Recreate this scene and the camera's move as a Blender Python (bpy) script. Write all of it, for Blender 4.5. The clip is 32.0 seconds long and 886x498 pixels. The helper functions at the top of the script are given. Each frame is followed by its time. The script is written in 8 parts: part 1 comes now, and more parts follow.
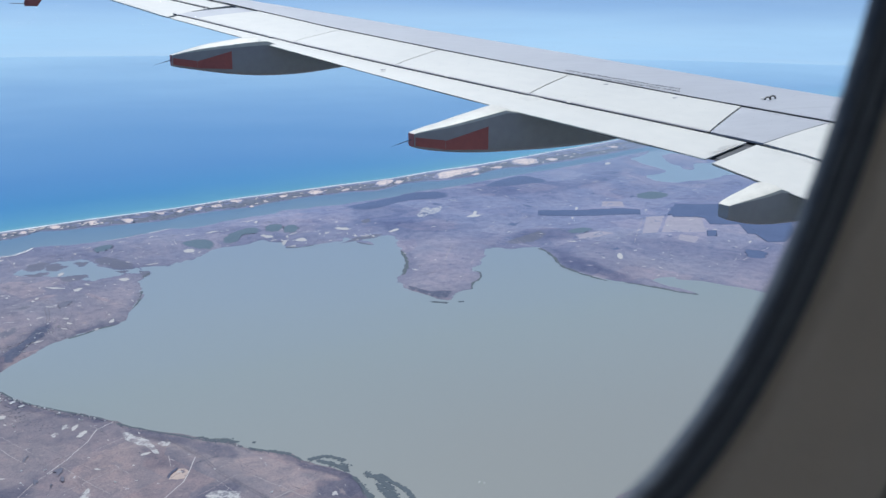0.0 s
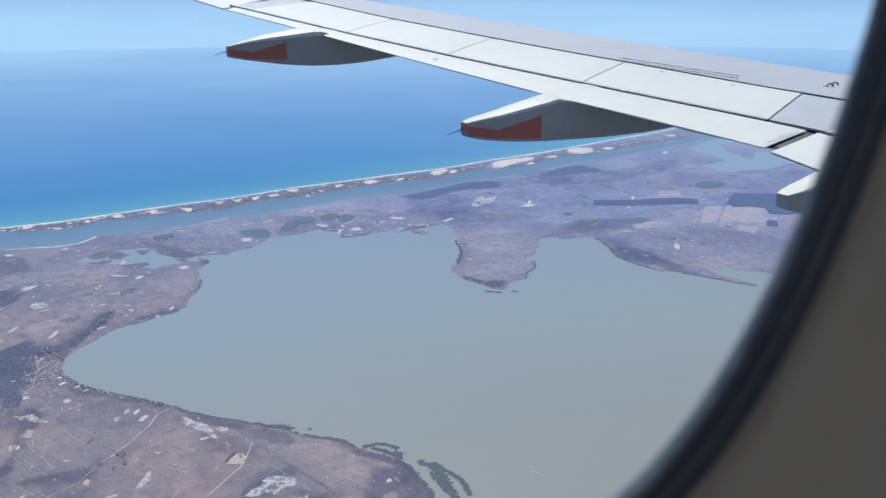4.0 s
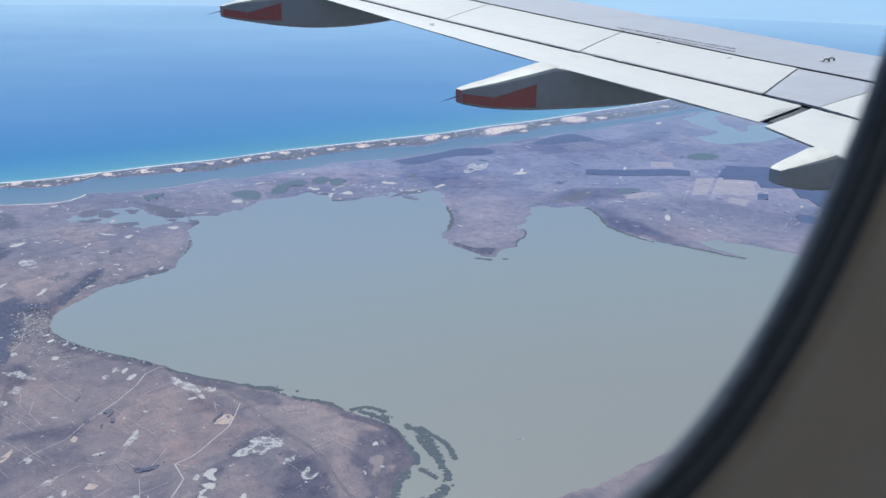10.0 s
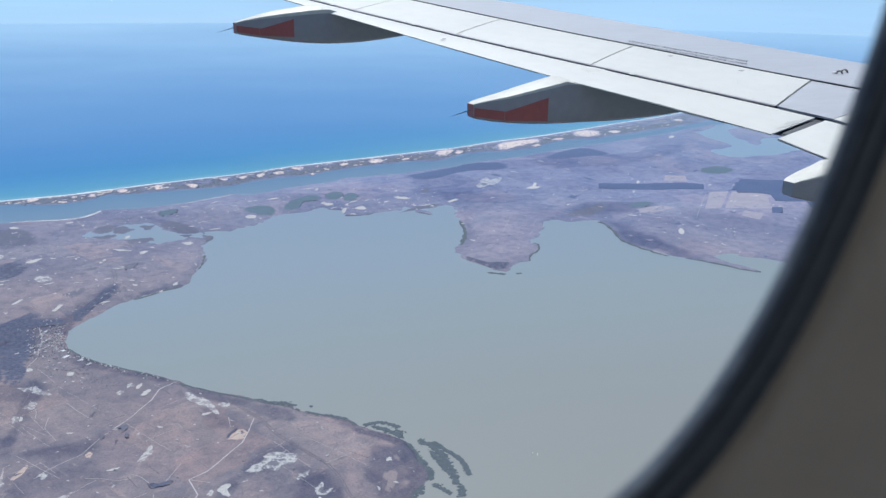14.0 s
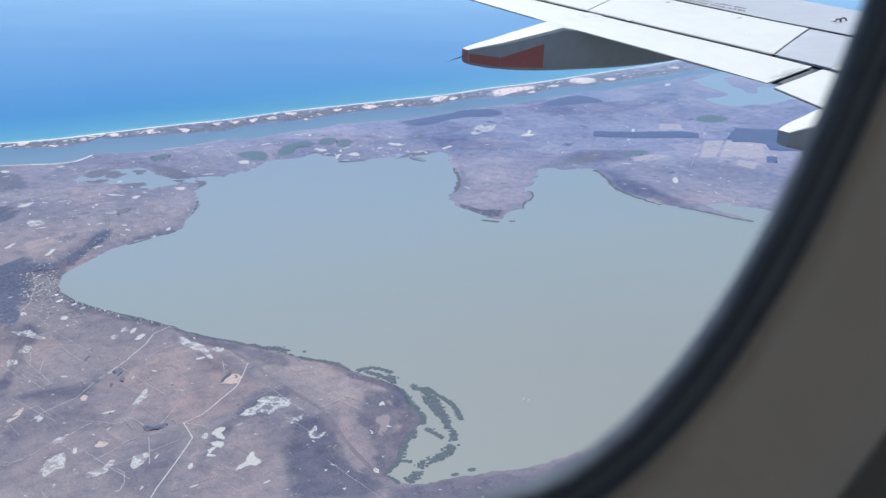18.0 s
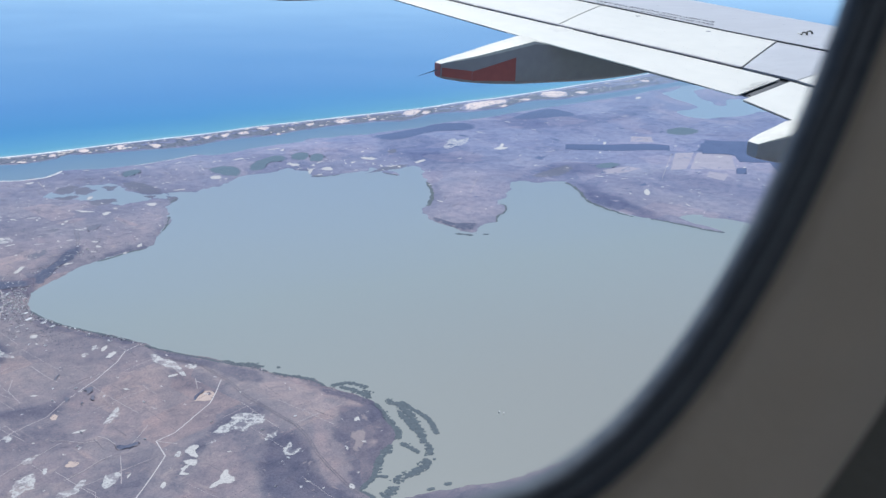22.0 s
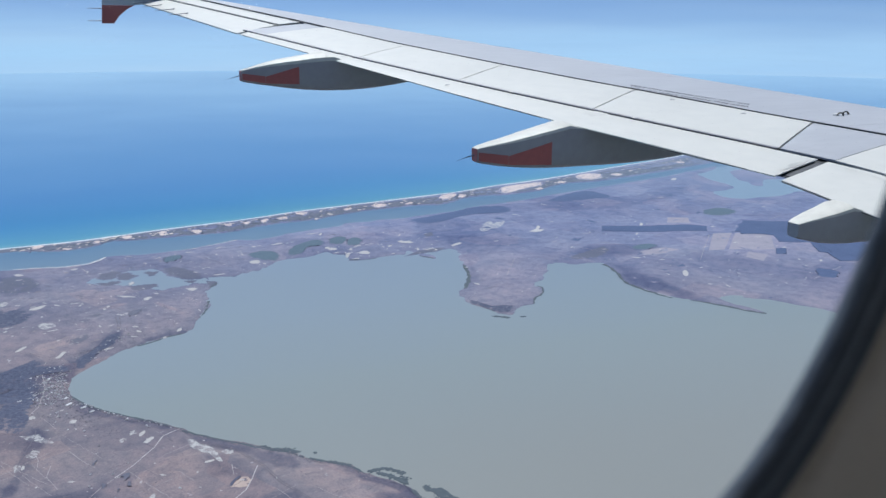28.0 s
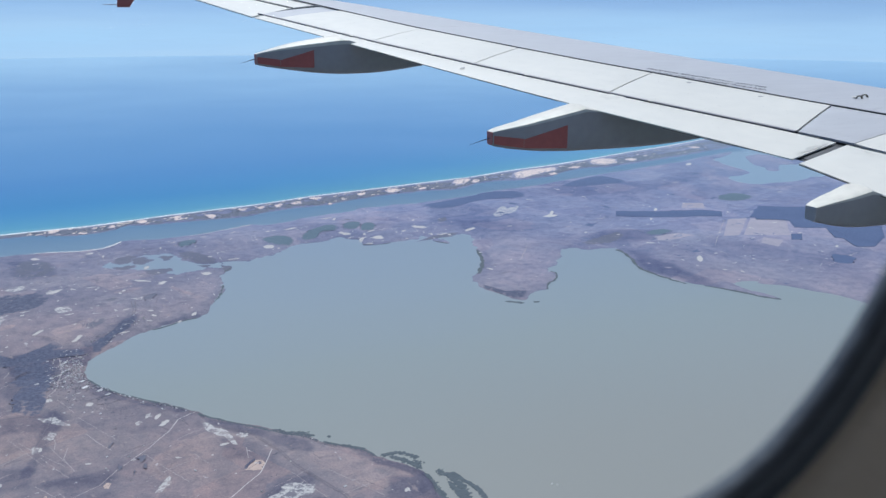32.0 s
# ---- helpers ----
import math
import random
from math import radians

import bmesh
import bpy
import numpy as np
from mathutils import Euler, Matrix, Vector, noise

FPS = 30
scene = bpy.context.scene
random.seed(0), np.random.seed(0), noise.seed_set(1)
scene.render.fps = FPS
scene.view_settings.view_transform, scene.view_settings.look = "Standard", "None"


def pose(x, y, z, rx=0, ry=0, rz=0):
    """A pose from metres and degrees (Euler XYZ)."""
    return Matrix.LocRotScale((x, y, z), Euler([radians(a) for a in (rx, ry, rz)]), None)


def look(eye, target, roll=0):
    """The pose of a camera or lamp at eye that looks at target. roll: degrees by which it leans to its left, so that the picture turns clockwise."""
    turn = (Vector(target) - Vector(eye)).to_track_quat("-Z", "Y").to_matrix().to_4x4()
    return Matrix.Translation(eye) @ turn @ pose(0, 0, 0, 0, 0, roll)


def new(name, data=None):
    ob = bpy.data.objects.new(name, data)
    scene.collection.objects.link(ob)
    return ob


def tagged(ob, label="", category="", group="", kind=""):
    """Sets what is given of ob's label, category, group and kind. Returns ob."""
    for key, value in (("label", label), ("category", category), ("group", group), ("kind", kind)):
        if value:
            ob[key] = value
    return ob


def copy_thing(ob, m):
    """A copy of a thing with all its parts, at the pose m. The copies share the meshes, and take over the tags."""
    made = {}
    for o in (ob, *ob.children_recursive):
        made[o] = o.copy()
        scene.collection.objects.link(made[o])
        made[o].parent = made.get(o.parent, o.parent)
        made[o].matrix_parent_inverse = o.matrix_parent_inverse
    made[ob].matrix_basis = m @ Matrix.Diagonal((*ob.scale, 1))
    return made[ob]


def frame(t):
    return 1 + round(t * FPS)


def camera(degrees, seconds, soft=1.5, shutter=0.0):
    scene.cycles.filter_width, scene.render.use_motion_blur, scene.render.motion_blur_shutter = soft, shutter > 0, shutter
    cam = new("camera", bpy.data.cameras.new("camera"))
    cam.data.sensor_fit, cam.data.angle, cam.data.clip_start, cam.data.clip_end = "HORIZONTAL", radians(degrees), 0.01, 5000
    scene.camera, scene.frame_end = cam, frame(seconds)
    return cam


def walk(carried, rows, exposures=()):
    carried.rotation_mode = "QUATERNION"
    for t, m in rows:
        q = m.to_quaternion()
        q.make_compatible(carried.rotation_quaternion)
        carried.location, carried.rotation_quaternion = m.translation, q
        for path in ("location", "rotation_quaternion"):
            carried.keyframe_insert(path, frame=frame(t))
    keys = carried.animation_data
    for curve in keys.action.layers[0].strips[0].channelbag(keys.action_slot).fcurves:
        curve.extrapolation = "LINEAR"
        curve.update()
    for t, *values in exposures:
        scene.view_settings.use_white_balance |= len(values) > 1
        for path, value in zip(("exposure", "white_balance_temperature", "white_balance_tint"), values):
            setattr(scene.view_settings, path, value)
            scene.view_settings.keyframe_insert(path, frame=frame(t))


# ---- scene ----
cam = camera(52.0, 32.0, 1.5)
cam.data.dof.use_dof, cam.data.dof.focus_distance, cam.data.dof.aperture_fstop = True, 14.0, 12.5

# seconds, eye x, y, z, turn x, y, z: x is forward along the aircraft, y outboard
ROWS = [
    (0, -0.0107, 0.0, 199.9988, 75.015, -0.587, -28.825),
    (0.5, -0.0057, 0.0, 199.9990, 74.735, -0.199, -28.010),
    (1, -0.0007, 0.0, 199.9991, 75.034, 0.497, -27.518),
    (1.5, 0.0005, 0.0, 199.9971, 75.228, 0.031, -27.698),
    (2, 0.0017, 0.0, 199.9952, 74.460, -0.757, -27.633),
    (2.5, 0.0059, 0.0, 199.9938, 73.525, -0.162, -27.340),
    (3, 0.0105, 0.0, 199.9955, 73.951, 0.537, -27.031),
    (3.5, 0.0100, 0.0, 199.9962, 74.684, 0.217, -26.284),
    (4, 0.0088, 0.0, 199.9967, 74.343, 0.128, -25.476),
    (4.5, 0.0055, 0.0, 199.9971, 73.746, -0.648, -25.580),
    (6.5, -0.0075, 0.0, 199.9987, 73.622, -0.760, -25.669),
    (7, -0.0052, 0.0, 200.0005, 73.540, -1.145, -26.259),
    (7.5, -0.0029, 0.0, 200.0023, 73.614, -1.457, -26.631),
    (8, -0.0006, 0.0, 200.0040, 73.599, -1.721, -26.349),
    (8.5, -0.0006, 0.0, 200.0046, 73.188, -1.818, -26.294),
    (9, -0.0005, 0.0, 200.0052, 72.925, -1.532, -26.010),
    (9.5, -0.0004, 0.0, 200.0058, 72.638, -1.113, -25.762),
    (10, -0.0003, 0.0, 200.0064, 72.208, -1.274, -25.671),
    (10.5, 0.0004, 0.0, 200.0051, 71.753, -1.127, -25.807),
    (11, 0.0012, 0.0, 200.0038, 71.985, -1.514, -24.821),
    (11.5, 0.0020, 0.0, 200.0025, 72.251, -1.190, -24.532),
    (12, 0.0028, 0.0, 200.0013, 71.901, -0.696, -23.785),
    (12.5, 0.0040, 0.0, 200.0017, 71.579, -0.476, -23.255),
    (13, 0.0052, 0.0, 200.0021, 71.952, -0.702, -23.887),
    (13.5, 0.0064, 0.0, 200.0025, 72.741, -0.893, -24.498),
    (14, 0.0084, 0.0, 200.0009, 73.114, -0.819, -24.942),
    (14.5, 0.0104, 0.0, 199.9994, 72.302, -0.865, -25.572),
    (16.5, 0.0066, 0.0, 199.9994, 70.930, -0.598, -24.978),
    (17, 0.0078, 0.0, 200.0000, 70.148, -1.654, -24.802),
    (17.5, 0.0090, 0.0, 200.0006, 69.664, -1.846, -24.951),
    (18, 0.0103, 0.0, 200.0012, 69.789, -1.356, -25.194),
    (18.5, 0.0115, 0.0, 200.0017, 70.320, -1.178, -25.501),
    (19, 0.0127, 0.0, 200.0023, 71.228, -1.152, -25.496),
    (19.5, 0.0127, 0.0, 200.0013, 71.377, -1.106, -25.557),
    (20, 0.0127, 0.0, 200.0002, 70.996, -0.883, -25.904),
    (20.5, 0.0127, 0.0, 199.9991, 70.849, -0.873, -26.276),
    (21, 0.0127, 0.0, 199.9981, 70.863, -0.950, -26.528),
    (21.5, 0.0095, 0.0, 199.9983, 70.648, -1.541, -26.588),
    (22, 0.0063, 0.0, 199.9986, 70.692, -1.395, -26.929),
    (22.5, 0.0030, 0.0, 199.9988, 70.851, -1.409, -26.349),
    (23, 0.0036, 0.0, 199.9999, 71.711, -0.904, -24.912),
    (23.5, 0.0042, 0.0, 200.0010, 72.817, -0.723, -24.810),
    (24, 0.0040, 0.0, 199.9998, 73.467, -0.758, -25.371),
    (24.5, 0.0038, 0.0, 199.9986, 73.125, -0.897, -25.603),
    (26.5, -0.0016, 0.0, 200.0017, 73.234, -0.780, -24.422),
    (27, 0.0027, 0.0, 200.0145, 75.390, -0.076, -24.610),
    (27.5, -0.0023, 0.0, 200.0094, 76.553, 0.105, -24.617),
    (28, -0.0072, 0.0, 200.0049, 75.872, -0.308, -24.839),
    (28.5, -0.0052, 0.0, 200.0042, 75.461, -0.619, -25.153),
    (29, -0.0032, 0.0, 200.0034, 75.418, -0.760, -25.042),
    (29.5, -0.0107, 0.0, 199.9965, 75.412, -0.644, -24.013),
    (30, -0.0183, 0.0, 199.9895, 74.858, -0.296, -23.147),
    (30.5, -0.0153, 0.0, 199.9954, 74.396, 0.041, -22.955),
    (31, -0.0119, 0.0, 200.0009, 74.415, 0.315, -23.199),
    (31.5, -0.0164, 0.0, 199.9964, 74.708, 0.027, -23.648),
    (32, -0.0208, 0.0, 199.9920, 74.926, -0.202, -23.985),
]

walk(cam, [(t, pose(x, y, z, rx, ry, rz)) for t, x, y, z, rx, ry, rz in ROWS], [(t, e, 5790, 6) for t, e in ((0, 0.19), (3, 0.22), (8, 0.20), (12, 0.26), (14, 0.28), (16.5, 0.34), (18, 0.46), (20, 0.38), (22, 0.41), (23, 0.34), (24.2, 0.12), (25.5, 0.14), (27, 0.22), (28, 0.15), (32, 0.17))])

# ---- light ----
world = bpy.data.worlds.new("sky")
scene.world = world
world.use_nodes = True
SUN_DIR = Vector((0.10, 0.50, 0.86)).normalized()
nt = world.node_tree
bg = nt.nodes["Background"]
sky = nt.nodes.new("ShaderNodeTexSky")
sky.sky_type, sky.sun_disc = "NISHITA", False
sky.sun_elevation = math.asin(SUN_DIR.z)
sky.sun_rotation = math.atan2(SUN_DIR.x, SUN_DIR.y)
sky.altitude, sky.air_density, sky.dust_density, sky.ozone_density = 3000, 1.0, 0.25, 3.0
tc = nt.nodes.new("ShaderNodeTexCoord")
mp = nt.nodes.new("ShaderNodeMapping")
mp.inputs["Location"].default_value = (0, 0, 0.30)   # horizon set lower than this height gives, for a bluer low sky
nt.links.new(tc.outputs["Generated"], mp.inputs["Vector"])
nt.links.new(mp.outputs["Vector"], sky.inputs["Vector"])
nt.links.new(sky.outputs["Color"], bg.inputs["Color"])
bg.inputs["Strength"].default_value = 0.10
sun = new("sun", bpy.data.lights.new("sun", "SUN"))
sun.data.energy, sun.data.angle, sun.data.color = 3.7, radians(0.5), (1.0, 0.96, 0.90)
sun.matrix_world = look(SUN_DIR * 400, (0, 0, 0))

# ---- materials ----
def mat(name, base, rough=0.6, metal=0.0, vary=0.15, scale=3.0, bump=0.0, bump_scale=40.0, second=None, detail=6.0, amount=(0.35, 0.65), spec=0.5, coords="Object", stretch=None):
    """Two colours mixed by noise at two scales, with relief."""
    m = bpy.data.materials.new(name)
    m.use_nodes = True
    t = m.node_tree
    b = t.nodes["Principled BSDF"]
    b.inputs["Roughness"].default_value, b.inputs["Metallic"].default_value = rough, metal
    b.inputs["Specular IOR Level"].default_value = spec
    c = t.nodes.new("ShaderNodeTexCoord")
    n1, n2 = t.nodes.new("ShaderNodeTexNoise"), t.nodes.new("ShaderNodeTexNoise")
    st = t.nodes.new("ShaderNodeMapping")
    st.inputs["Scale"].default_value = stretch or (1, 1, 1)
    t.links.new(c.outputs[coords], st.inputs["Vector"])
    n1.inputs["Scale"].default_value, n2.inputs["Scale"].default_value = scale, scale * 9
    n1.inputs["Detail"].default_value = n2.inputs["Detail"].default_value = detail
    for n in (n1, n2):
        t.links.new(st.outputs["Vector"], n.inputs["Vector"])
    mx = t.nodes.new("ShaderNodeMath")
    mx.operation, mx.inputs[1].default_value = "MULTIPLY_ADD", 0.5
    hf = t.nodes.new("ShaderNodeMath")
    hf.operation, hf.inputs[1].default_value = "MULTIPLY", 0.5
    t.links.new(n2.outputs["Fac"], hf.inputs[0])
    t.links.new(n1.outputs["Fac"], mx.inputs[0])
    t.links.new(hf.outputs[0], mx.inputs[2])
    r = t.nodes.new("ShaderNodeValToRGB")
    r.color_ramp.elements[0].position, r.color_ramp.elements[1].position = amount
    other = second or tuple(v * (1 - vary) for v in base)
    r.color_ramp.elements[0].color, r.color_ramp.elements[1].color = (*other, 1), (*base, 1)
    t.links.new(mx.outputs[0], r.inputs["Fac"])
    t.links.new(r.outputs["Color"], b.inputs["Base Color"])
    if bump:
        n3 = t.nodes.new("ShaderNodeTexNoise")
        n3.inputs["Scale"].default_value, n3.inputs["Detail"].default_value = bump_scale, 4
        t.links.new(c.outputs[coords], n3.inputs["Vector"])
        bp = t.nodes.new("ShaderNodeBump")
        bp.inputs["Strength"].default_value, bp.inputs["Distance"].default_value = bump, 0.02
        t.links.new(n3.outputs["Fac"], bp.inputs["Height"])
        t.links.new(bp.outputs["Normal"], b.inputs["Normal"])
    return m


def land_colour(t, c):
    """Nodes for dry grazing land: soil and grass at several scales, tinted with air haze, with paddocks of differing
    tone. Returns the colour and a node maker.
    """
    rot = t.nodes.new("ShaderNodeMapping")
    rot.inputs["Rotation"].default_value = (0, 0, radians(-24))
    t.links.new(c.outputs["Object"], rot.inputs["Vector"])
    def noise_node(scale, detail, rough=0.6, src=None):
        n = t.nodes.new("ShaderNodeTexNoise")
        n.inputs["Scale"].default_value, n.inputs["Detail"].default_value, n.inputs["Roughness"].default_value = scale, detail, rough
        t.links.new(src or c.outputs["Object"], n.inputs["Vector"])
        return n.outputs["Fac"]
    def ramp(fac, stops):
        r = t.nodes.new("ShaderNodeValToRGB")
        els = r.color_ramp.elements
        while len(els) < len(stops):
            els.new(0.5)
        for e, (pos, col) in zip(els, stops):
            e.position, e.color = pos, (*col, 1)
        t.links.new(fac, r.inputs["Fac"])
        return r.outputs["Color"]
    def mix(kind, fac, one, two):
        x = t.nodes.new("ShaderNodeMix")
        x.data_type, x.blend_type = "RGBA", kind
        if isinstance(fac, float):
            x.inputs["Factor"].default_value = fac
        else:
            t.links.new(fac, x.inputs["Factor"])
        t.links.new(one, x.inputs["A"])
        t.links.new(two, x.inputs["B"])
        return x.outputs["Result"]
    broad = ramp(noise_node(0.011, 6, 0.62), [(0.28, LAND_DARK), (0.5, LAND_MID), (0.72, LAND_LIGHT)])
    cells = t.nodes.new("ShaderNodeTexVoronoi")
    cells.distance, cells.inputs["Scale"].default_value, cells.inputs["Randomness"].default_value = "CHEBYCHEV", 0.024, 0.9
    t.links.new(rot.outputs["Vector"], cells.inputs["Vector"])
    sep = t.nodes.new("ShaderNodeSeparateColor")
    t.links.new(cells.outputs["Color"], sep.inputs["Color"])
    paddock = ramp(sep.outputs["Red"], [(0.0, (0.82, 0.83, 0.89)), (0.6, (1.0, 1.0, 1.0)), (1.0, (1.18, 1.06, 1.0))])
    col = mix("MULTIPLY", 0.85, broad, paddock)
    fine = ramp(noise_node(0.13, 8, 0.66), [(0.36, (0.80, 0.83, 0.88)), (0.5, (1, 1, 1)), (0.66, (1.14, 1.09, 1.05))])
    col = mix("MULTIPLY", 1.0, col, fine)
    grit = ramp(noise_node(1.1, 6, 0.75), [(0.36, (0.74, 0.76, 0.82)), (0.5, (1, 1, 1)), (0.66, (1.22, 1.20, 1.17))])
    col = mix("MULTIPLY", 0.8, col, grit)
    folds = t.nodes.new("ShaderNodeMapping")
    folds.inputs["Scale"].default_value, folds.inputs["Rotation"].default_value = (0.035, 0.011, 1), (0, 0, radians(-30))
    t.links.new(c.outputs["Object"], folds.inputs["Vector"])
    gully = ramp(noise_node(1.0, 6, 0.52, folds.outputs["Vector"]), [(0.38, (0.76, 0.79, 0.88)), (0.47, (1, 1, 1)), (0.60, (1.08, 1.04, 1.0))])
    col = mix("MULTIPLY", 0.22, col, gully)
    scrub = ramp(noise_node(0.045, 10, 0.72), [(0.37, (0.58, 0.62, 0.72)), (0.47, (1, 1, 1))])
    col = mix("MULTIPLY", 0.20, col, scrub)
    streak = t.nodes.new("ShaderNodeMapping")
    streak.inputs["Scale"].default_value, streak.inputs["Rotation"].default_value = (0.012, 0.09, 1), (0, 0, radians(38))
    t.links.new(c.outputs["Object"], streak.inputs["Vector"])
    pale = ramp(noise_node(1.0, 7, 0.65, streak.outputs["Vector"]), [(0.60, (1, 1, 1)), (0.70, (1.20, 1.14, 1.06))])
    col = mix("MULTIPLY", 0.5, col, pale)
    # heavy dark low ground and pale bare rises
    so = t.nodes.new("ShaderNodeAttribute")
    so.attribute_name = "soil"
    half = t.nodes.new("ShaderNodeMath")
    half.operation, half.inputs[1].default_value, half.inputs[2].default_value = "MULTIPLY_ADD", 0.5, 0.5
    t.links.new(so.outputs["Fac"], half.inputs[0])
    tone = ramp(half.outputs[0], [(0.0, (0.52, 0.57, 0.70)), (0.5, (1, 1, 1)), (1.0, (1.24, 1.16, 1.10))])
    col = mix("MULTIPLY", 1.0, col, tone)
    # blue air haze put into the land colour, stronger towards the coast
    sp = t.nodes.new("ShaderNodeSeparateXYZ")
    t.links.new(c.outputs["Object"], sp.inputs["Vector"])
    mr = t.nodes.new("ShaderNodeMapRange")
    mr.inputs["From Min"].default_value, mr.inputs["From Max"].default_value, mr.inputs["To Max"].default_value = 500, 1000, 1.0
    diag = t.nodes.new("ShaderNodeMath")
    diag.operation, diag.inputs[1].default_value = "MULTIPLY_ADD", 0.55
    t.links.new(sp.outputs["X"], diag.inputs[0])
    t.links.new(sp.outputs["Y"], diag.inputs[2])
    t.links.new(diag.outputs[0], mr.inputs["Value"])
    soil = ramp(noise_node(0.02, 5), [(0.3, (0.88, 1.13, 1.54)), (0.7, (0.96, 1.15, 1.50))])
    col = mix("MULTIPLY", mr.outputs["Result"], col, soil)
    return col, noise_node, ramp, mix


def land_material():
    m = bpy.data.materials.new("hazed_dry_land")
    m.use_nodes = True
    t = m.node_tree
    b = t.nodes["Principled BSDF"]
    b.inputs["Roughness"].default_value, b.inputs["Specular IOR Level"].default_value = 0.95, 0.1
    c = t.nodes.new("ShaderNodeTexCoord")
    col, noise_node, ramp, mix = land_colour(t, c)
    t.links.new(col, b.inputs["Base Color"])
    bp = t.nodes.new("ShaderNodeBump")
    bp.inputs["Strength"].default_value, bp.inputs["Distance"].default_value = 0.5, 0.3
    t.links.new(noise_node(0.8, 6), bp.inputs["Height"])
    t.links.new(bp.outputs["Normal"], b.inputs["Normal"])
    return m


def cover_material(name, one, two, patchy=0.9, scale=0.22, bump=0.4, full=1.0, floor=0.9, ground=None):
    """Land cover that thins out into the bare land towards its edge (attribute cover)."""
    m = bpy.data.materials.new(name)
    m.use_nodes = True
    t = m.node_tree
    b = t.nodes["Principled BSDF"]
    b.inputs["Roughness"].default_value, b.inputs["Specular IOR Level"].default_value = 0.95, 0.1
    c = t.nodes.new("ShaderNodeTexCoord")
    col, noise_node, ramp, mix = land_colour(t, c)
    if ground:
        col = ramp(noise_node(0.7, 6), [(0.35, tuple(v * 0.925 for v in ground)), (0.65, ground)])
        b.inputs["Roughness"].default_value, b.inputs["Specular IOR Level"].default_value = 0.46, 0.5
    own = ramp(noise_node(scale * 2.5, 7, 0.7), [(0.34, two), (0.62, one)])
    at = t.nodes.new("ShaderNodeAttribute")
    at.attribute_name = "cover"
    k = t.nodes.new("ShaderNodeMath")
    k.operation, k.inputs[1].default_value, k.inputs[2].default_value = "MULTIPLY_ADD", patchy * 4, -patchy * 2
    t.links.new(noise_node(scale, 8, 0.68), k.inputs[0])
    e = t.nodes.new("ShaderNodeMath")
    e.operation, e.inputs[1].default_value = "MULTIPLY_ADD", 2.4
    t.links.new(at.outputs["Fac"], e.inputs[0])
    t.links.new(k.outputs[0], e.inputs[2])
    d = t.nodes.new("ShaderNodeMath")
    d.operation, d.inputs[1].default_value, d.use_clamp = "SUBTRACT", floor, True
    t.links.new(e.outputs[0], d.inputs[0])
    g = t.nodes.new("ShaderNodeMath")
    g.operation, g.inputs[1].default_value = "MULTIPLY", full
    t.links.new(d.outputs[0], g.inputs[0])
    t.links.new(mix("MIX", g.outputs[0], col, own), b.inputs["Base Color"])
    bp = t.nodes.new("ShaderNodeBump")
    bp.inputs["Strength"].default_value, bp.inputs["Distance"].default_value = bump, 0.3
    t.links.new(noise_node(0.9, 6), bp.inputs["Height"])
    t.links.new(bp.outputs["Normal"], b.inputs["Normal"])
    return m


def salt_material():
    """Dry salt crust: thin white rims and blotches winding over the bare land, thinning out towards the edge (attribute cover)."""
    m = bpy.data.materials.new("salt_crust")
    m.use_nodes = True
    t = m.node_tree
    b = t.nodes["Principled BSDF"]
    b.inputs["Roughness"].default_value, b.inputs["Specular IOR Level"].default_value = 0.9, 0.15
    c = t.nodes.new("ShaderNodeTexCoord")
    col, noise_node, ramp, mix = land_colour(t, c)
    rims = ramp(noise_node(0.17, 5, 0.62), [(0.40, (0.1, 0.1, 0.1)), (0.47, (0.9, 0.9, 0.9)), (0.50, (0.9, 0.9, 0.9)), (0.55, (0.3, 0.3, 0.3)), (0.62, (0.15, 0.15, 0.15)), (0.66, (0.85, 0.85, 0.85))])
    edge = t.nodes.new("ShaderNodeAttribute")
    edge.attribute_name = "cover"
    fade = ramp(edge.outputs["Fac"], [(0.05, (0, 0, 0)), (0.45, (0.95, 0.95, 0.95))])
    amount = mix("MULTIPLY", 1.0, rims, fade)
    crust = ramp(noise_node(1.6, 6, 0.7), [(0.34, (0.38, 0.36, 0.35)), (0.62, (0.60, 0.585, 0.555))])
    t.links.new(mix("MIX", amount, col, crust), b.inputs["Base Color"])
    return m


